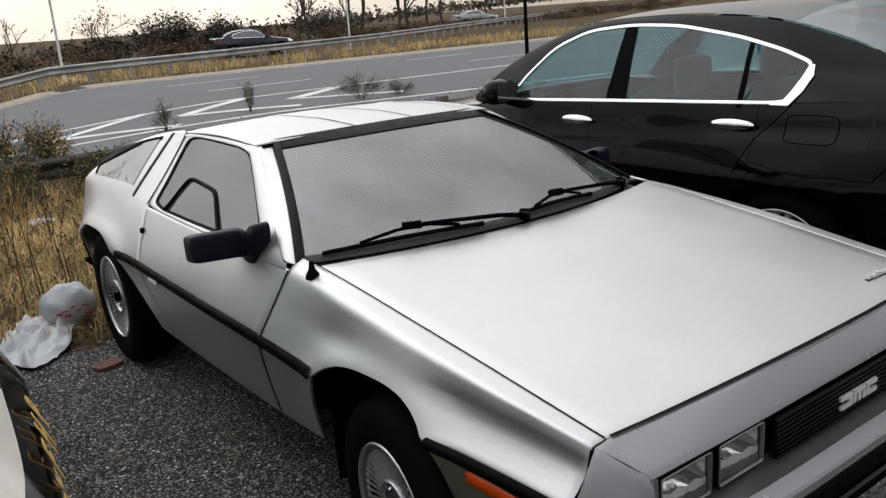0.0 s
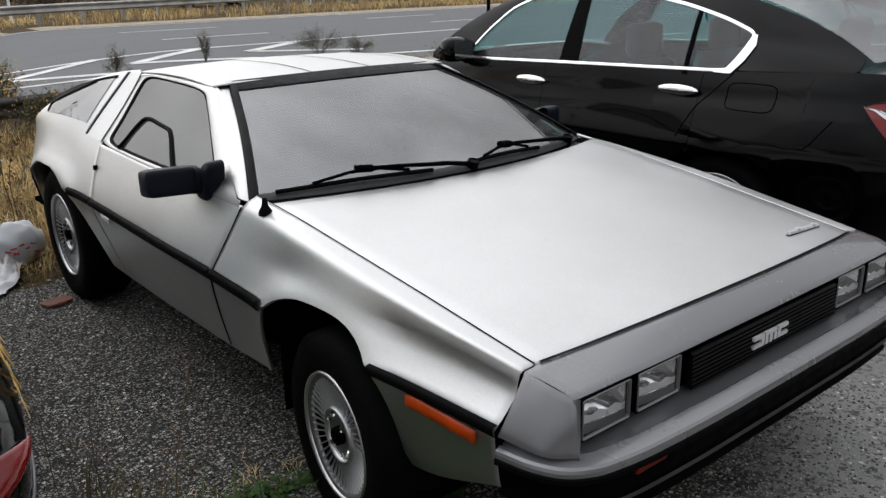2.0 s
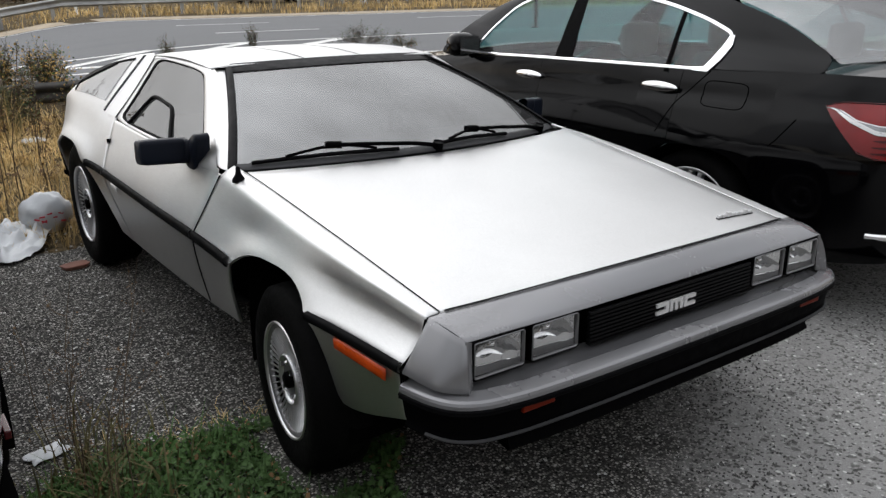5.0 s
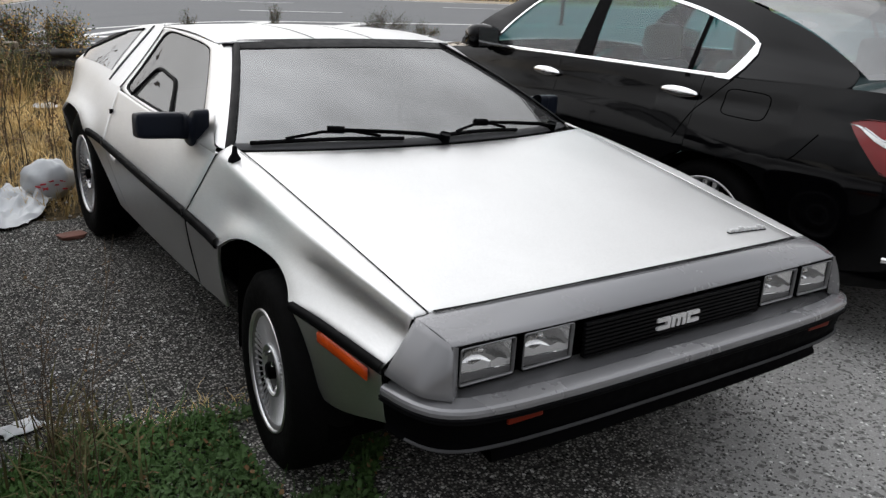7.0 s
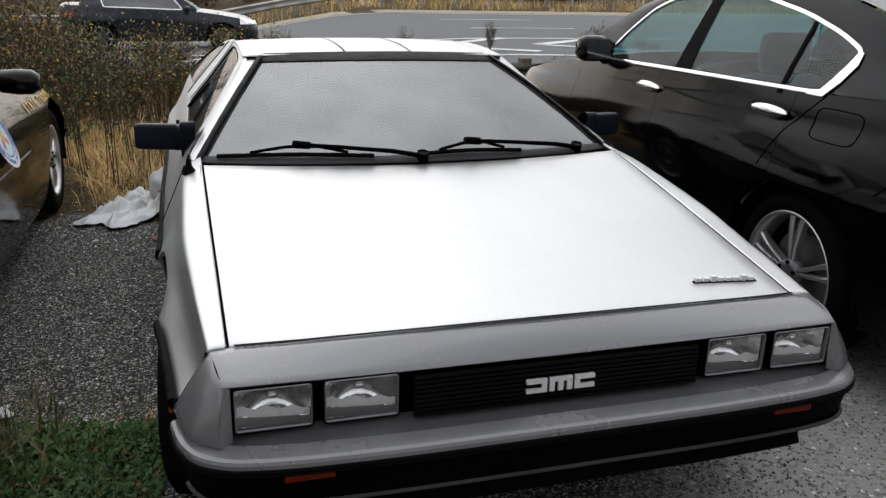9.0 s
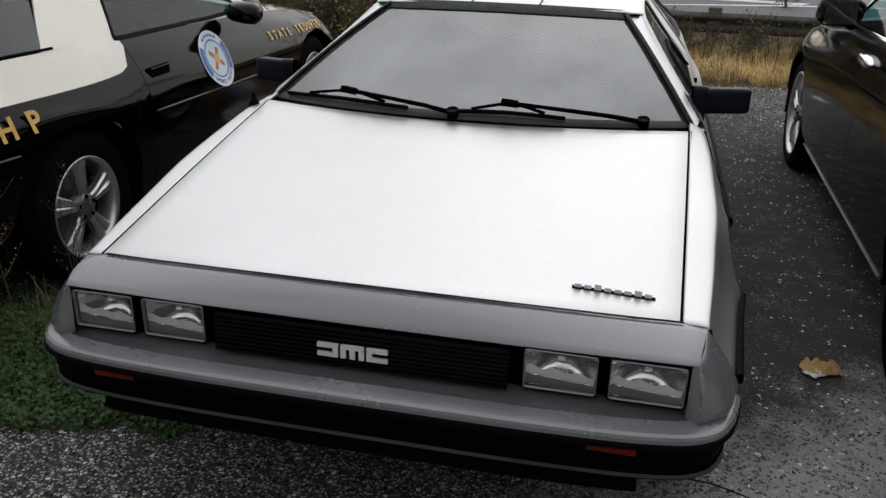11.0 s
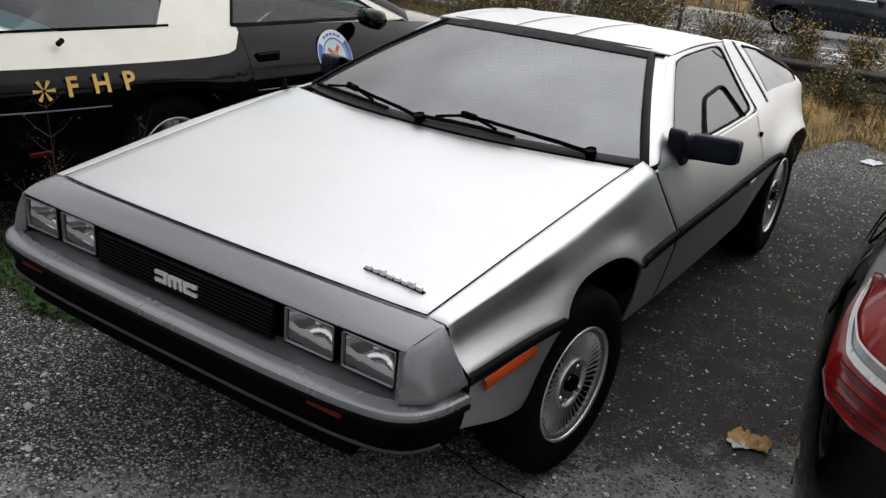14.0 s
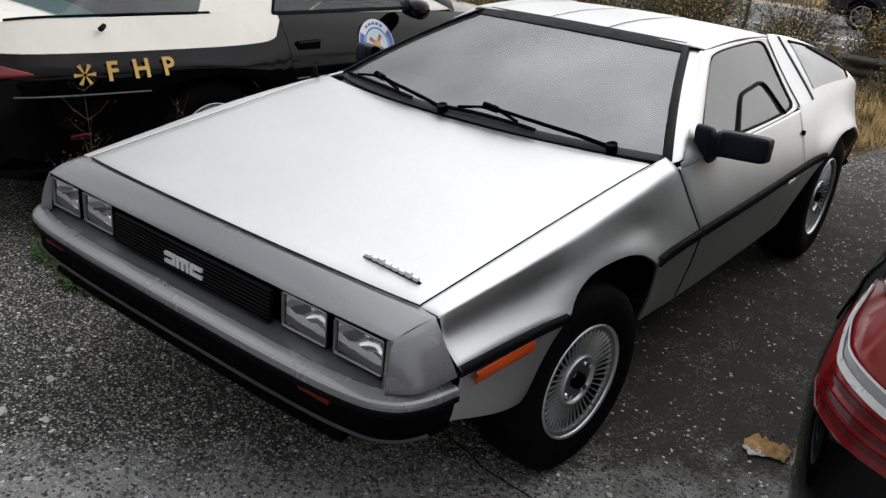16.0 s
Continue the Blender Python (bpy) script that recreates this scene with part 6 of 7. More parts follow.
xs = sorted(set(np.r_[np.linspace(-400, -30, 9), np.linspace(-30, -8, 12), np.linspace(-8, 10, 37), np.linspace(10, 40, 16), np.linspace(40, 400, 9)]))
ys = sorted(set(np.r_[np.linspace(-300, -20, 8), np.linspace(-20, -4, 5), np.linspace(-4, 9, 40), np.linspace(9, 45, 37), np.linspace(45, 800, 12)]))
gr = part("ground", net(xs, ys, -0.012, 0.0), EARTH)
tagged(gr, "dry brown earth with straw and weeds", "ground", kind="structure")


def lot_edge(x):
    return 2.78 + 2.9 * float(ease((x - 0.1) / 0.7)) + 0.16 * math.sin(3.1 * x) + 0.09 * math.sin(8.3 * x + 1)


rows = []
for x in np.linspace(-9, 11, 161):
    e = lot_edge(x)
    rows.append([(x, -14 + (e + 14) * (1 - (1 - k) ** 2), 0.004 + 0.006 * noise.noise((x * 2, (-14 + (e + 14) * (1 - (1 - k) ** 2)) * 2, 0)) * (1 - k)) for k in np.linspace(0, 1, 60)])
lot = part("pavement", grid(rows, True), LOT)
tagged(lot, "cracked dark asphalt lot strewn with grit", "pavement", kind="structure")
rd = part("road", net(np.r_[np.linspace(-120, -12, 12), np.linspace(-11, 14, 26), np.linspace(15, 160, 16)], np.linspace(9.3, 28.6, 14), 0.006), ROAD)
tagged(rd, "wide grey asphalt highway", "road", kind="structure")
sd = part("verge", net(np.r_[np.linspace(-120, -12, 12), np.linspace(-11, 14, 14), np.linspace(15, 160, 16)], np.linspace(28.62, 30.6, 3), 0.012), SAND)
tagged(sd, "pale sandy road verge", "verge", kind="structure")
sd2 = part("verge", net(np.r_[np.linspace(4, 14, 11), np.linspace(15, 160, 16)], np.linspace(8.3, 9.28, 3), 0.012), SAND)
tagged(sd2, "dusty strip beside the road", "verge", kind="structure")


def stripe(pts, w, label):
    """A painted line that lies on the road."""
    p = spline([(x, y, 0) for x, y in pts], max(2, int(np.linalg.norm(np.subtract(pts[-1], pts[0])) / 0.8) + 2)) if len(pts) > 2 else np.linspace((*pts[0], 0), (*pts[1], 0), max(2, int(np.linalg.norm(np.subtract(pts[1], pts[0])) / 0.8) + 2))
    d = np.gradient(p, axis=0)
    n = np.stack([-d[:, 1], d[:, 0]], 1)
    n /= np.linalg.norm(n, axis=1)[:, None] + 1e-9
    rows = [[(q[0] + s * w / 2 * k[0], q[1] + s * w / 2 * k[1], float(height(q[0] + s * w / 2 * k[0], q[1] + s * w / 2 * k[1])) + 0.016) for q, k in zip(p, n)] for s in (1, -1)]
    ob = part("road_marking", grid(rows), ROADPAINT)
    return tagged(ob, label, "road marking", kind="structure")


stripe([(-60, 16.6), (60, 16.6)], 0.20, "long white road edge line")
stripe([(-25, 14.6), (-6, 14.0), (0.4, 13.45), (3.7, 13.0), (8.9, 11.9), (16, 10.6)], 0.2, "white ramp edge line")
for k in range(-2, 3):
    tx = 1.45 + 2.48 * k
    stripe([(tx, 14.9), (tx + 2.35, 16.7)], 0.32, "white chevron stripe")
    stripe([(tx, 14.9), (tx + 1.9, 13.35)], 0.32, "white chevron stripe")
for k in range(-5, 10):
    stripe([(6.6 + 9.0 * k, 20.2), (9.7 + 9.0 * k, 20.2)], 0.15, "white lane dash")
    stripe([(6.9 + 9.0 * k, 24.3), (10.0 + 9.0 * k, 24.3)], 0.15, "white lane dash")
stripe([(-60, 28.1), (60, 28.1)], 0.15, "white road edge line")


# ---- rails, posts, poles ----
def w_beam(line, z0, z1, mat, thing, out):
    """A corrugated rail along a line of places."""
    prof = [(0.0, z0), (0.05, z0 + 0.10 * (z1 - z0)), (0.08, z0 + 0.22 * (z1 - z0)), (0.05, z0 + 0.36 * (z1 - z0)), (0.0, z0 + 0.5 * (z1 - z0)), (0.05, z0 + 0.64 * (z1 - z0)), (0.08, z0 + 0.78 * (z1 - z0)), (0.05, z0 + 0.9 * (z1 - z0)), (0.0, z1)]
    rows = [[(x, y + out * o, float(height(x, y)) + z) for o, z in prof] for x, y in line]
    return part("rail", grid(rows), mat, thing, thick=0.006)


near_rail = root("guard_rail", pose(0, 0, 0), "dirty low guard rail along the edge of the lot", "guard rail")
line = [(x, 7.75 + 0.05 * math.sin(x)) for x in np.linspace(-30, 7.5, 40)]
w_beam(line, 0.16, 0.38, OLD_RAIL, near_rail, -1)
for x in np.arange(-29, 7.5, 1.9):
    part("post", box(x - 0.07, x + 0.07, 7.76, 7.9, -0.05, 0.44), WOOD_POST, near_rail, smooth=False, bevel=0.01)
far_rail = root("guard_rail", pose(0, 0, 0), "galvanised guard rail on the far side of the road", "guard rail")
fl = spline([(-70, 29.5), (-20, 30.6), (3, 31.5), (19, 37.5), (41, 51), (100, 88)], 70)
w_beam([(x, y) for x, y in fl], 0.42, 0.75, GALV, far_rail, -1)
for x, y in spline([(-70, 29.5), (-20, 30.6), (3, 31.5), (19, 37.5), (41, 51), (100, 88)], 100):
    z = float(height(x, y))
    part("post", box(x - 0.06, x + 0.06, y + 0.02, y + 0.14, z - 0.1, z + 0.72), GALV, far_rail, smooth=False)


def pole(x, y, h, r, mat, label):
    z = float(height(x, y))
    p = root("pole", pose(x, y, z), label, "pole")
    part("shaft", tube([(0, 0, -0.05), (0, 0, h * 0.5), (0.02, 0, h)], r, 8, 0.7), mat, p)
    part("base_plate", lathe([(0.0, r * 2), (0.04, r * 2), (0.06, r * 1.1)], 12), mat, p).matrix_basis = pose(0, 0, 0, 0, -90, 0)
    return p


POLE_WHITE = plain("pale pole paint", (0.55, 0.55, 0.53), 0.6)
pole(23.2, 40.5, 9, 0.055, POLE_WHITE, "pale lamp post behind the far rail")
pole(6.4, 35.0, 9, 0.055, POLE_WHITE, "pale lamp post behind the far rail")
pole(52, 60, 9, 0.06, POLE_WHITE, "pale lamp post behind the far rail")
pole(15.2, 16.95, 4.2, 0.06, BLACK_TRIM, "thin dark sign post at the road edge")

# ---- plants ----
STRAW = plain("straw", (0.62, 0.44, 0.19), 0.9, 0, 0.4, 6, 0.0)
STRAW_DARK = plain("brown weed stalk", (0.075, 0.050, 0.028), 0.9, 0, 0.35, 8, 0.0)
GREEN = plain("dull green leaf", (0.036, 0.085, 0.014), 0.8, 0, 0.4, 7, 0.0)
OLIVE = plain("olive weed leaf", (0.095, 0.085, 0.03), 0.85, 0, 0.4, 5, 0.0)
RUST = plain("rusty dead leaf", (0.15, 0.085, 0.035), 0.9, 0, 0.4, 5, 0.0)
GOLDEN = plain("golden autumn leaf", (0.44, 0.27, 0.07), 0.9, 0, 0.4, 5, 0.0)
BARK = plain("grey brown bark", (0.075, 0.06, 0.05), 0.95, 0, 0.3, 9, 0.5)
SCRUB = plain("brown scrub", (0.085, 0.062, 0.038), 0.95, 0, 0.4, 3, 0.0)
SCRUB_GREEN = plain("dark evergreen scrub", (0.045, 0.05, 0.026), 0.95, 0, 0.35, 3, 0.0)


def blades(places, h, w, lean, mat, name, label, cat, seg=2):
    """Many bent blades as one mesh: places are (x, y, z)."""
    v, f = [], []
    for x, y, z in places:
        a = rng.uniform(0, 2 * math.pi)
        hh, ww = h * rng.uniform(0.5, 1.4), w * rng.uniform(0.6, 1.3)
        dx, dy = math.cos(a), math.sin(a)
        ln = lean * rng.uniform(0.1, 1.3)
        k = len(v)
        for i in range(seg):
            s = i / seg
            cx, cy, cz = x + dx * ln * hh * s * s, y + dy * ln * hh * s * s, z + hh * s * (1 - 0.35 * ln * s)
            t = ww * (1 - 0.5 * s) / 2
            v += [(cx - dy * t, cy + dx * t, cz), (cx + dy * t, cy - dx * t, cz)]
        v.append((x + dx * ln * hh, y + dy * ln * hh, z + hh * (1 - 0.35 * ln)))
        for i in range(seg - 1):
            f.append((k + 2 * i, k + 2 * i + 1, k + 2 * i + 3, k + 2 * i + 2))
        f.append((k + 2 * seg - 2, k + 2 * seg - 1, k + 2 * seg))
    ob = part(name, (v, f), mat, smooth=False)
    return tagged(ob, label, cat, kind="stuff")


def tufts(n, x0, x1, y0, y1, per, spread_, keep=None):
    out = []
    while len(out) < n * per:
        cx, cy = rng.uniform(x0, x1), rng.uniform(y0, y1)
        if keep and not keep(cx, cy):
            continue
        for _ in range(per):
            x, y = cx + rng.normal(0, spread_), cy + rng.normal(0, spread_)
            out.append((x, y, float(height(x, y)) - 0.01))
    return out


off_lot = lambda x, y: y > lot_edge(x) + 0.05 and not (-1.75 < x < -0.85 and 5.6 < y < 7.0 and rng.random() < 0.85) and not (1.3 < x < 3.5 and y < 4.3) and not (-3.5 < x < -1.5 and y < 4.3)
blades(tufts(2600, -7, 6, 2.8, 7.6, 16, 0.06, off_lot), 0.13, 0.006, 1.0, STRAW, "dry_grass", "matted pale dry grass beside the lot", "grass")
left_side = lambda x, y: off_lot(x, y) and (x < -0.75 or rng.random() < 0.06)
blades(tufts(640, -9, 7, 4.4, 8.3, 14, 0.05, left_side), 0.24, 0.005, 1.2, STRAW, "dry_grass", "tall pale dry grass near the rail", "grass")
blades(tufts(260, -9, 7, 3.6, 8.2, 12, 0.06, off_lot), 0.16, 0.007, 0.7, OLIVE, "weeds", "low olive green weeds in the dry grass", "weeds")
blades(tufts(640, -9, 7, 6.4, 7.7, 16, 0.08, left_side), 0.36, 0.006, 0.6, STRAW_DARK, "weeds", "brown dead weeds along the rail", "weeds")
blades(tufts(430, -9, 7, 6.7, 7.65, 16, 0.07, left_side), 0.34, 0.006, 0.6, OLIVE, "weeds", "olive weeds in front of the rail", "weeds")
blades(tufts(520, -9, -0.5, 6.6, 7.6, 16, 0.08), 0.46, 0.007, 0.6, OLIVE, "weeds", "olive weeds hiding the guard rail", "weeds")
blades(tufts(380, -9, -0.5, 6.4, 7.6, 16, 0.08), 0.42, 0.006, 0.7, STRAW, "dry_grass", "tall straw hiding the guard rail", "grass")
blades(tufts(900, -30, 60, 30.6, 40, 10, 0.25), 0.35, 0.03, 0.8, STRAW, "dry_grass", "dry grass beyond the road", "grass")


def leaf_cloud(places, size, mat, name, label, cat, flat=0.6):
    """Small folded leaves as one mesh."""
    v, f = [], []
    for x, y, z in places:
        s = size * rng.uniform(0.5, 1.4)
        a, b = rng.uniform(0, 2 * math.pi), rng.normal(0, flat)
        c = rng.normal(0, flat)
        e1 = Vector((math.cos(a), math.sin(a), b)).normalized() * s
        e2 = Vector((-math.sin(a), math.cos(a), c)).normalized() * s * 0.45
        o = Vector((x, y, z))
        k = len(v)
        v += [tuple(o), tuple(o + e1 * 0.5 + e2), tuple(o + e1), tuple(o + e1 * 0.5 - e2)]
        f += [(k, k + 1, k + 2), (k, k + 2, k + 3)]
    return v, f


def patch_in(x, y):
    """The green patch by the coupe's front wheel, with a ragged rim."""
    r = ((x + 1.2) / 0.66) ** 2 + ((y + 0.07) / 0.43) ** 2
    return r + 0.35 * noise.noise((x * 5, y * 5, 1)) < 1 and not (abs(x + 0.785) < 0.12 and abs(y) < 0.24)


pl = []
while len(pl) < 19000:
    x, y = rng.uniform(-2.0, -0.5), rng.uniform(-0.6, 0.8)
    if patch_in(x, y):
        pl.append((x, y, abs(rng.normal(0.015, 0.02))))
tagged(part("ground_ivy", leaf_cloud(pl, 0.017, GREEN, "", "", ""), GREEN, smooth=False), "low green clover and creeping weeds", "weeds", kind="stuff")
pl = [p for p in pl if rng.random() < 0.06]
tagged(part("fallen_leaves", leaf_cloud(pl, 0.016, RUST, "", "", ""), RUST, smooth=False), "brown fallen leaves in the weeds", "leaves", kind="stuff")
blades([(x, y, 0) for x, y, z in pl[:700]], 0.12, 0.006, 0.9, GREEN, "green_grass", "tufts of green grass among clover", "grass")
blades([(x, y, 0) for x, y in zip(rng.normal(-1.35, 0.12, 170), rng.normal(0.22, 0.16, 170))], 0.18, 0.008, 0.9, OLIVE, "green_grass", "longer grass beside the patrol coupe", "grass")
blades([(x, y, 0) for x, y in zip(rng.normal(-0.95, 0.25, 150), rng.normal(0.36, 0.05, 150))], 0.04, 0.003, 1.4, STRAW, "dry_grass", "straw at the edge of the clover", "grass")


def stalk_plant(x, y, h, n, leaf, mat, label, spread_=0.12, lean=0.12, dense=30, size=0.035, thin=1.0):
    """A weed: a few bare stems with side twigs and small leaves."""
    z = float(height(x, y))
    t = root("weed_plant", pose(x, y, z - 0.01), label, "weed", "weeds beside the lot")
    allp = []
    for k in range(n):
        a = rng.uniform(0, 2 * math.pi)
        hh = h * rng.uniform(0.65, 1.1)
        bx_, by_ = rng.normal(0, spread_ * 0.4), rng.normal(0, spread_ * 0.4)
        pts = [(bx_ + math.cos(a) * lean * hh * s * s + 0.012 * math.sin(7 * s + k), by_ + math.sin(a) * lean * hh * s * s, hh * s) for s in np.linspace(0, 1, 8)]
        vf = [tube(pts, 0.0042 * thin, 5, 0.35)]
        for q in range(rng.integers(5, 10)):
            i = rng.integers(2, 7)
            p = np.array(pts[i])
            b = rng.uniform(0, 2 * math.pi)
            ln = h * rng.uniform(0.08, 0.2)
            e = p + (math.cos(b) * ln * 0.7, math.sin(b) * ln * 0.7, ln * 0.7)
            vf.append(tube([p, (p + e) / 2 + (0, 0, -0.01), e], 0.0022 * thin, 4, 0.4))
            allp += [tuple(p + (e - p) * rng.uniform(0.2, 1.05) + rng.normal(0, 0.012, 3)) for _ in range(dense // 8)]
        part("stem", join(*vf), STRAW_DARK, t)
    if leaf and allp:
        part("foliage", leaf_cloud(allp, size, mat, "", "", "", 0.8), mat, t, smooth=False)
    return t


for x, y, h, n, mat in ((-1.30, 3.45, 1.05, 3, OLIVE), (-1.05, 3.62, 1.0, 3, RUST), (-1.48, 3.9, 1.15, 4, GREEN), (-1.25, 4.2, 1.2, 4, OLIVE), (-0.78, 3.95, 0.8, 2, RUST), (-1.0, 4.6, 1.0, 3, OLIVE), (-1.7, 4.6, 1.3, 5, RUST), (-1.42, 5.2, 1.1, 4, GREEN), (-2.1, 5.4, 1.4, 5, RUST), (-1.9, 6.3, 1.2, 5, OLIVE), (-0.6, 5.4, 0.8, 3, OLIVE), (-1.2, 6.9, 1.0, 4, GREEN), (-0.3, 7.2, 0.9, 4, OLIVE), (-2.7, 6.6, 1.4, 6, RUST), (-0.75, 3.35, 0.75, 2, STRAW)):
    stalk_plant(x, y, h, n, True, mat, "tall thin weed with small dull leaves", dense=64, size=0.022)
for x, y, h in ((-1.45, 0.2, 0.70), (-1.47, 0.27, 0.55), (-1.40, 0.24, 0.42), (-1.40, -0.22, 0.80), (-1.45, -0.28, 0.60)):
    stalk_plant(x, y, h, 2, True, RUST, "dry wiry weed stalk with seed heads", 0.06, 0.12, 60, 0.007, 0.5)


def shrub(x, y, w, h, n, mats, label, cat="shrub", size=0.06, name="shrub"):
    """Twigs and many small leaves in uneven clumps."""
    z = float(height(x, y))
    t = root(name, pose(x, y, z - 0.02), label, cat)
    vf, pts = [], []
    for k in range(n):
        a, r = rng.uniform(0, 2 * math.pi), w * 0.5 * math.sqrt(rng.uniform(0, 1))
        hh = h * rng.uniform(0.45, 1.0) * (1 - 0.4 * (r / (w * 0.5)) ** 2)
        e = np.array((math.cos(a) * r, math.sin(a) * r, hh))
        m = e * (0.35, 0.35, 0.55)
        vf.append(tube([(e[0] * 0.1, e[1] * 0.1, 0), m, e], max(0.004, h * 0.006), 4, 0.3))
        c = rng.normal(0, 1, (46, 3)) * (w * 0.085, w * 0.085, h * 0.11) + m + (e - m) * rng.uniform(0.2, 1.0, (46, 1))
        pts += [tuple(q) for q in c if q[2] > 0]
        for q in c[:14]:
            b0 = m + (e - m) * rng.uniform(0, 0.8)
            vf.append(tube([b0, (b0 + q) / 2 + (0, 0, 0.02 * h), q + (0, 0, 0.06 * h)], max(0.0018, h * 0.0022), 3, 0.4))
    part("brushwood", join(*vf), BARK, t)
    for i, mt in enumerate(mats):
        part("foliage", leaf_cloud(pts[i::len(mats)], size, mt, "", "", "", 0.8), mt, t, smooth=False)
    return t


for x, y, w, h in ((7.0, 13.0, 1.3, 0.62), (7.9, 12.9, 0.7, 0.4), (4.85, 13.6, 0.35, 0.7), (2.95, 12.9, 0.5, 0.62), (0.3, 9.4, 0.9, 0.8), (-0.35, 8.9, 0.7, 0.9), (-1.2, 8.8, 1.2, 1.0), (-2.6, 8.7, 1.6, 1.2), (-4.2, 8.5, 1.8, 1.3), (-0.2, 8.3, 0.8, 0.55), (-3.2, 7.0, 1.2, 1.0), (-2.2, 7.9, 1.2, 1.0), (-5.6, 7.5, 2.0, 1.3), (0.9, 8.4, 0.6, 0.45), (-3.4, 10.6, 2.2, 1.4), (-5.4, 9.9, 2.4, 1.5), (-7.4, 9.0, 2.4, 1.4), (1.0, 7.3, 0.8, 0.5), (1.7, 7.2, 0.9, 0.55), (2.6, 7.25, 1.1, 0.55), (3.5, 7.2, 1.0, 0.6), (4.5, 7.3, 1.2, 0.55), (5.6, 7.2, 1.2, 0.6)):
    thick_ = h >= 0.8
    shrub(x, y, w, h, 30 + int(18 * w) if thick_ else 12 + int(14 * w), (GOLDEN, OLIVE, GOLDEN, GREEN) if thick_ else (OLIVE, RUST, GREEN), "scruffy olive and brown roadside shrub", size=0.03 if thick_ else 0.02)


for x, y, w, h in ((-1.65, 6.6, 1.0, 0.95), (-1.05, 6.95, 0.9, 0.75), (-2.3, 6.1, 1.2, 1.1), (-1.85, 5.3, 0.7, 0.85), (-0.55, 7.2, 0.8, 0.55), (-2.9, 5.6, 1.1, 1.0), (0.4, 7.3, 0.8, 0.5)):
    shrub(x, y, w, h, 34 + int(30 * w), (OLIVE, GOLDEN, GREEN, OLIVE), "dense olive brown weeds before the guard rail", size=0.024)


# ---- far side: scrub and bare trees ----
def tree(x, y, h, label, leafy=0, stout=0.018):
    z = float(height(x, y))
    t = root("tree", pose(x, y, z - 0.1), label, "tree", "trees along the road")
    limbs, tips = [], []

    def grow(p, d, ln, r, depth):
        n = 4
        pts = [p]
        for i in range(n):
            d2 = d + rng.normal(0, 0.10, 3)
            d2 = d2 / np.linalg.norm(d2)
            pts.append(pts[-1] + d2 * ln / n)
        limbs.append((depth, tube(pts, r, 6 if depth < 2 else 4, 0.55)))
        if depth >= 4:
            tips.append(pts[-1])
            return
        for k in range(3 if depth else 4):
            i = rng.integers(2, n + 1)
            side_ = rng.normal(0, 1, 3)
            e = d * 0.75 + side_ / np.linalg.norm(side_) * 0.62 + (0, 0, 0.22)
            grow(pts[i], e / np.linalg.norm(e), ln * rng.uniform(0.55, 0.75), r * 0.55, depth + 1)
    grow(np.zeros(3), np.array((0.03, 0.0, 1.0)), h * 0.36, h * stout, 0)
    part("trunk", join(*[q for d, q in limbs if d == 0]), BARK, t)
    part("crown", join(*[q for d, q in limbs if d > 0]), BARK, t)
    if leafy:
        pts = [tuple(p + rng.normal(0, h * 0.05, 3)) for p in tips for _ in range(leafy)]
        part("foliage", leaf_cloud(pts, h * 0.03, RUST, "", "", "", 0.8), RUST, t, smooth=False)
    return t


for x, y, h, lf in ((12.6, 52, 4.6, 2), (18, 56, 4, 1), (30, 58, 9, 1), (33, 57, 8, 0), (36, 60, 10, 0), (39, 59, 9, 0), (42, 62, 10, 0), (45, 63, 9, 0), (27.5, 55, 6, 1), (2, 52, 4.5, 1), (5.5, 54, 6, 0), (-3, 52, 5, 1), (8.5, 57, 4, 0), (-8, 54, 5, 1), (52, 70, 9, 0), (60, 72, 9, 1), (0, 50, 6, 0), (-1.5, 53, 7, 0)):
    tree(x, y, h, "bare late autumn tree beyond the highway", lf)
for x, y, h in ((-3.5, 9.0, 4.2), (-4.6, 9.6, 4.6), (-2.9, 11.8, 4.4)):
    tree(x, y, h, "bare sapling beside the guard rail", 1, 0.009)
for k in range(46):
    x = -26 + 2.6 * k + rng.normal(0, 0.6)
    y = 49 + 0.28 * max(0, x - 5) + rng.normal(0, 1.6)
    shrub(x, y, rng.uniform(3.0, 5.5), rng.uniform(0.7, 1.5), 34, (SCRUB, RUST, SCRUB), "brown leafless scrub beyond the road", "scrub", 0.11, "scrub")
for x, y, w, h in ((17.5, 54, 5.5, 2.9), (21.5, 55, 4, 2.6), (13.0, 53, 3.5, 1.7), (33, 60, 7, 2.8)):
    shrub(x, y, w, h, 60, (SCRUB_GREEN, SCRUB, SCRUB_GREEN), "dark dense bush beyond the highway", "bush", 0.17, "bush")
pts = []
for k in range(14000):
    x = rng.uniform(-90, 170)
    pts.append((x, 62 + 0.3 * max(0, x) + rng.normal(0, 3), 0.1 + abs(rng.normal(0, 0.5)) * (0.6 + 0.5 * math.sin(x * 0.37) ** 2) + 0.03 * max(0, x)))
tagged(part("far_wood", leaf_cloud(pts, 0.42, SCRUB, "", "", "", 0.9), SCRUB, smooth=False), "brown distant woodland edge", "woods", kind="stuff")

# unseen treetop-shaped screen added behind the viewer to block low sky light
rows = [[(x, -19 - 0.004 * x * x, z * (5.5 + 1.6 * noise.noise((x * 0.35, 0, 2)) + 0.7 * noise.noise((x * 1.4, 0, 4)))) for x in np.linspace(-55, 55, 160)] for z in (-0.02, 0.5, 1.0)]
tagged(part("backdrop", grid(rows), SCRUB, thick=0.4), "unseen dark screen added behind the lot to block low light", "backdrop", kind="structure")

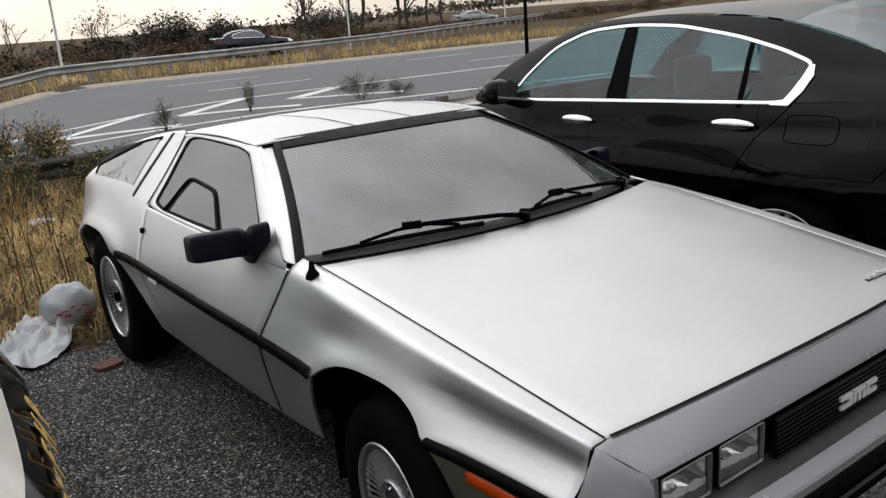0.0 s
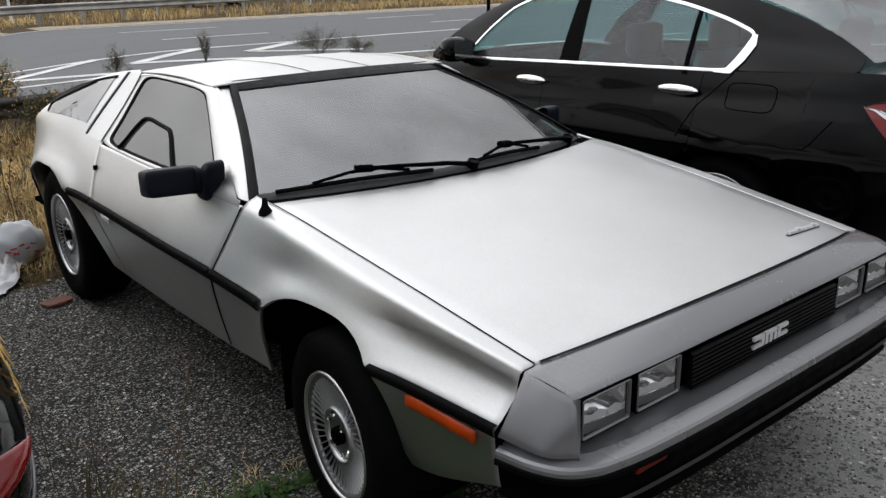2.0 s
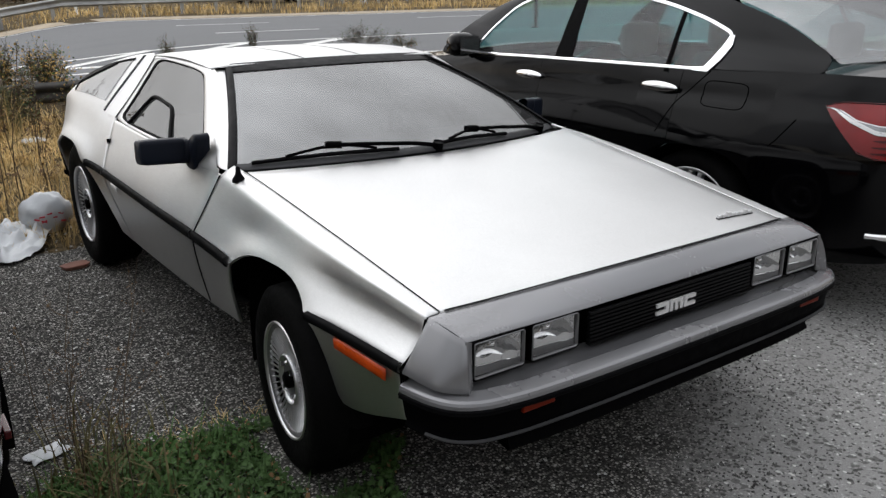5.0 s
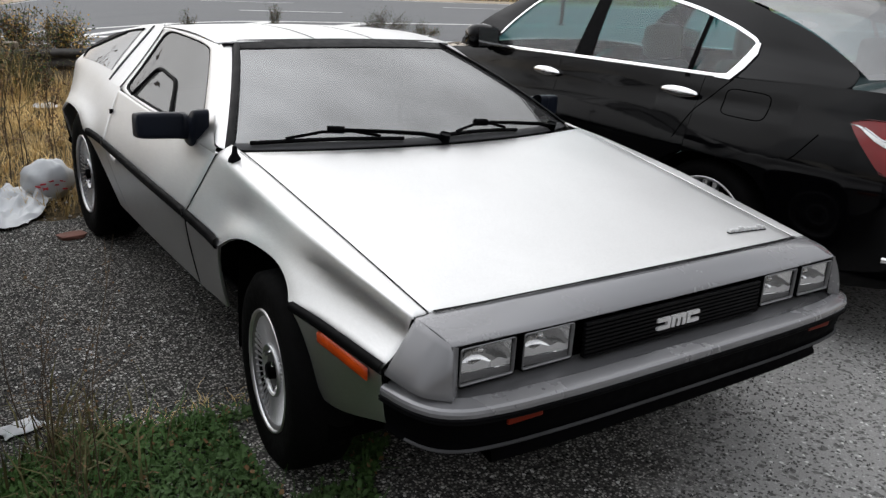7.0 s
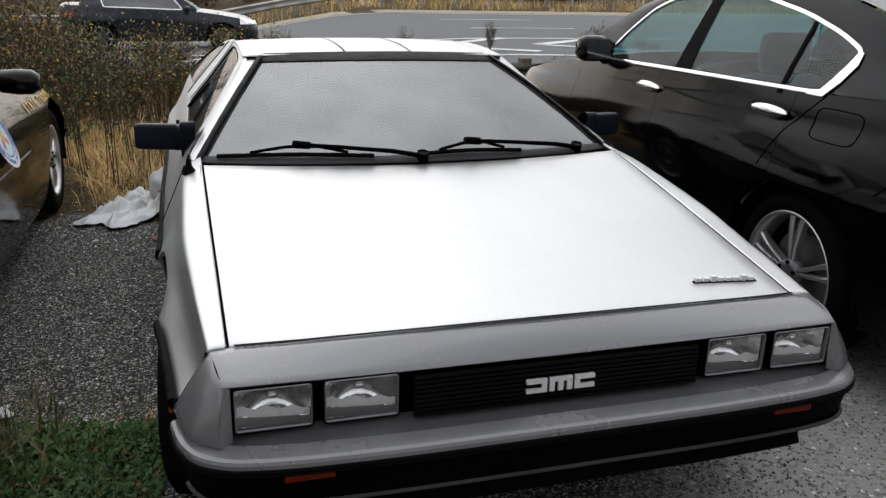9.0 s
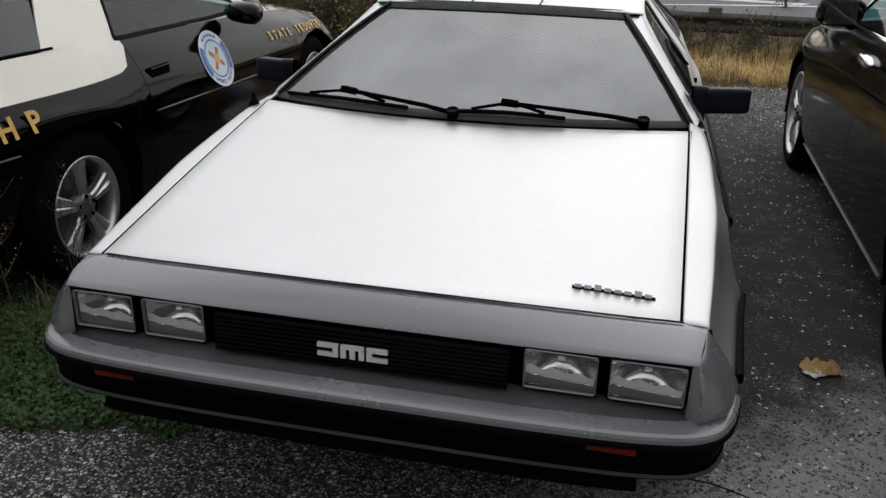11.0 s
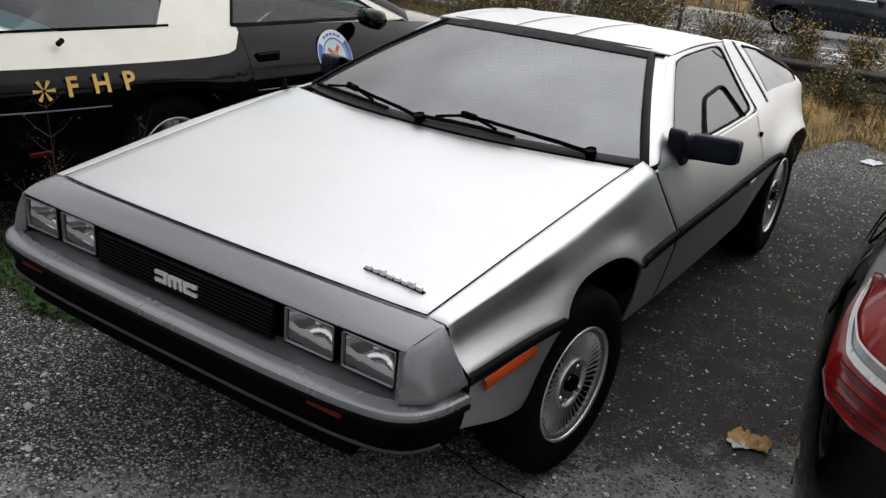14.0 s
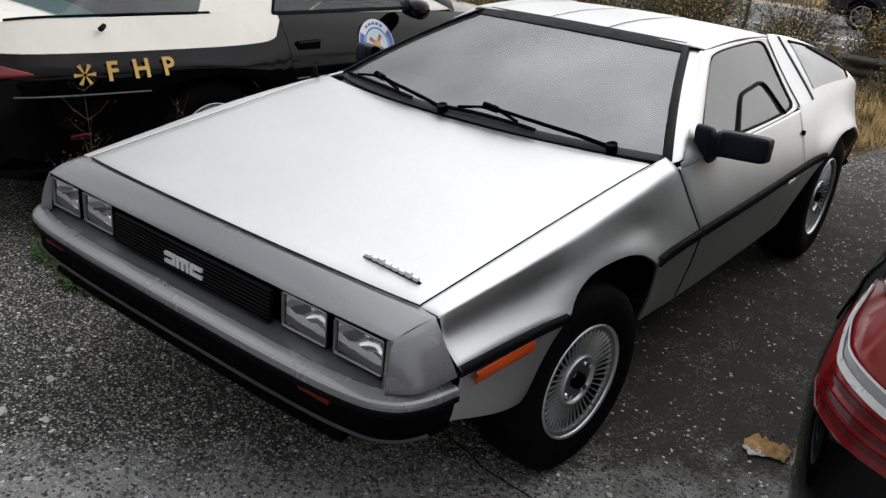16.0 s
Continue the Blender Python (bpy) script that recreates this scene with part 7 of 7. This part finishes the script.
# ---- litter ----
PLASTIC = plain("white plastic film", (0.50, 0.52, 0.54), 0.35, 0, 0.1, 20, 0.3)
PAPER = plain("wet brown paper", (0.34, 0.20, 0.075), 0.7, 0, 0.35, 30, 0.4)
BRICK = plain("broken red brick", (0.22, 0.10, 0.075), 0.9, 0, 0.25, 40, 0.6)
PALE_STONE = plain("pale grit", (0.44, 0.43, 0.41), 0.8, 0, 0.4, 30, 0.1)
DARK_STONE = plain("dark grit", (0.03, 0.029, 0.028), 0.8, 0, 0.4, 30, 0.1)


def crumpled(name, cx, cy, lx, ly, turn, hgt, mat, label, cat, seed, n=22):
    """A thin sheet lying in folds on the ground."""
    rows = []
    c, s = math.cos(radians(turn)), math.sin(radians(turn))
    for i in range(n + 1):
        row = []
        for j in range(n + 1):
            u, v_ = i / n * 2 - 1, j / n * 2 - 1
            k = 1 - 0.25 * noise.noise((u * 1.5 + seed, v_ * 1.5, 4.0))
            x, y = u * lx / 2 * k, v_ * ly / 2 * (1 - 0.3 * noise.noise((u * 1.3, v_ * 1.3 + seed, 9.0)))
            q = abs(noise.noise((u * 2.2 + seed, v_ * 2.2, seed))) + 0.5 * abs(noise.noise((u * 5 + seed, v_ * 5, seed)))
            e = max(0.0, 1 - max(abs(u), abs(v_)) ** 3)
            row.append((cx + c * x - s * y, cy + s * x + c * y, 0.016 + hgt * q * (0.25 + 0.75 * e)))
        rows.append(row)
    return tagged(part(name, grid(rows), mat, thick=0.002), label, cat)


crumpled("plastic_sheet", -1.16, 3.02, 0.34, 0.72, -22, 0.13, PLASTIC, "crumpled white plastic sheet on the gravel", "litter", 2.0)
crumpled("cardboard", -0.86, 3.30, 0.24, 0.20, 15, 0.05, PAPER, "torn brown cardboard scrap in dry grass", "litter", 5.0, 12)
crumpled("paper_wrapper", 1.30, 0.51, 0.13, 0.085, 8, 0.05, PAPER, "crumpled brown paper wrapper on the asphalt", "litter", 7.0, 14)
crumpled("paper_scrap", 1.27, 0.47, 0.06, 0.05, 40, 0.02, PLASTIC, "small white paper scrap", "litter", 3.0, 8)
crumpled("paper_scrap", -1.47, 0.50, 0.13, 0.08, 20, 0.03, PLASTIC, "torn white paper beside the patrol coupe", "litter", 8.0, 8)
crumpled("paper_scrap", -0.44, 6.3, 0.22, 0.18, 10, 0.06, PLASTIC, "white scrap in the dry grass", "litter", 9.0, 8)
crumpled("paper_scrap", 1.05, 5.1, 0.16, 0.12, 70, 0.04, PLASTIC, "white scrap in the dry grass", "litter", 1.0, 8)
rows = []
for i in range(19):
    ph = math.pi * i / 18
    row = []
    for j in range(28):
        th = 2 * math.pi * j / 28
        d = Vector((math.sin(ph) * math.cos(th), math.sin(ph) * math.sin(th), math.cos(ph)))
        r = 0.13 * (1 + 0.16 * noise.noise(d * 2.3) + 0.10 * abs(noise.noise(d * 6)))
        row.append((d.x * r * 1.1, d.y * r, max(0.0, 0.105 + d.z * r * 0.95)))
    rows.append(row)
bag = part("rubbish_bag", grid(rows, True, True), PLASTIC)
bag.matrix_basis = pose(-0.93, 3.22, 0.0)
tagged(bag, "full white plastic bag with red print", "bag")
PRINT = plain("red print", (0.5, 0.03, 0.05), 0.5, 0, 0.2)
for k in range(9):
    a, b = rng.uniform(-2.2, -0.9), rng.uniform(-0.1, 0.5)
    d = Vector((math.cos(a) * math.cos(b), math.sin(a) * math.cos(b), math.sin(b) - 0.1))
    p = part("print_mark", box(-0.016, 0.016, -0.003, 0.003, -0.004, 0.004), PRINT, bag, smooth=False)
    r = 0.13 * (1 + 0.16 * noise.noise(d * 2.3) + 0.10 * abs(noise.noise(d * 6)))
    p.matrix_basis = Matrix.Translation((d.x * r * 1.1, d.y * r, 0.105 + d.z * r)) @ Matrix.Rotation(a + math.pi / 2, 4, "Z") @ Matrix.Rotation(rng.uniform(-0.5, 0.5), 4, "Y")


def lump(x, y, w, d, h, turn, mat, name, label, cat, seed):
    b = bmesh.new()
    bmesh.ops.create_icosphere(b, subdivisions=2, radius=1)
    for vv in b.verts:
        c = vv.co
        for i in range(3):
            c[i] = math.copysign(abs(c[i]) ** (0.6 if cat == "brick" else 0.9), c[i])
        c *= 1 + 0.45 * noise.noise(c * 1.7 + Vector((seed, 0, 0)))
        vv.co = Vector((c.x * w, c.y * d, max(-0.3, c.z) * h))
    ob = part(name, b, mat, smooth=False)
    ob.matrix_basis = pose(x, y, h * 0.3 + 0.002, 0, 0, turn)
    return tagged(ob, label, cat)


lump(-0.965, 2.373, 0.075, 0.045, 0.022, 15, BRICK, "brick_fragment", "broken flat piece of red brick", "brick", 3)
for x, y, w in ((-0.62, -0.86, 0.026), (-0.42, -0.98, 0.022), (-0.55, -1.05, 0.03), (-0.2, -1.15, 0.018), (0.98, 0.33, 0.014), (1.02, -0.05, 0.016), (-0.75, -0.72, 0.022), (1.05, 0.75, 0.012)):
    lump(x, y, w * 0.8, w * 0.5, w * 0.3, rng.uniform(0, 180), PALE_STONE, "stone", "flat pale stone on the asphalt", "stone", x * 9)


def grit(n, box_, size, mat, label, keep):
    """Loose small stones, four-sided, as one mesh."""
    v, f = [], []
    while len(v) < n * 5:
        x, y = rng.uniform(box_[0], box_[1]), rng.uniform(box_[2], box_[3])
        if not keep(x, y):
            continue
        s = size * rng.uniform(0.5, 1.6)
        a = rng.uniform(0, math.pi)
        k = len(v)
        for i in range(4):
            b = a + i * math.pi / 2 + rng.normal(0, 0.25)
            r = s * rng.uniform(0.6, 1.1)
            v.append((x + r * math.cos(b), y + r * math.sin(b), 0.002))
        v.append((x + rng.normal(0, s * 0.2), y + rng.normal(0, s * 0.2), 0.004 + s * rng.uniform(0.5, 1.0)))
        f += [(k + i, k + (i + 1) % 4, k + 4) for i in range(4)]
    ob = part("grit", (v, f), mat, smooth=False)
    return tagged(ob, label, "gravel", kind="stuff")


between_cars = lambda x, y: (x - 1.05) ** 2 + (0.5 * y - 1.05) ** 2 < 0.75
bare = lambda x, y: y < lot_edge(x) - 0.02 and not patch_in(x, y) and not (between_cars(x, y) and rng.random() < 0.7) and noise.noise((x * 1.3, y * 1.3, 5)) + 0.4 * noise.noise((x * 4, y * 4, 2)) + rng.uniform(-0.4, 0.4) > 0.06
MID_STONE = plain("grey grit", (0.055, 0.053, 0.050), 0.85, 0, 0.5, 30, 0.1)
grit(9000, (-2.0, 2.2, -1.7, 2.6), 0.0055, MID_STONE, "loose grey grit on the asphalt", bare)
grit(3600, (-2.0, 2.2, -1.7, 3.2), 0.0038, PALE_STONE, "loose pale grit on the asphalt", bare)
grit(9000, (-2.0, 2.2, -1.7, 4.4), 0.0055, DARK_STONE, "loose dark grit on the asphalt", bare)
grit(900, (-1.9, 2.2, 2.3, 5.6), 0.009, PALE_STONE, "coarse pale gravel at the edge of the lot", lambda x, y: y < lot_edge(x) + 0.5)
# two cracks in the asphalt
for pts in ([(0.45, -0.15), (0.57, -0.18), (0.70, -0.215), (0.86, -0.225), (1.05, -0.30)],):
    q = spline([(x, y, 0.0) for x, y in pts], 24)
    q[:, 0] += rng.normal(0, 0.006, 24)
    tagged(part("crack", tube([(x, y, 0.004) for x, y, _ in q], 0.0028, 4), DARK), "thin dark crack in the asphalt", "crack", kind="structure")
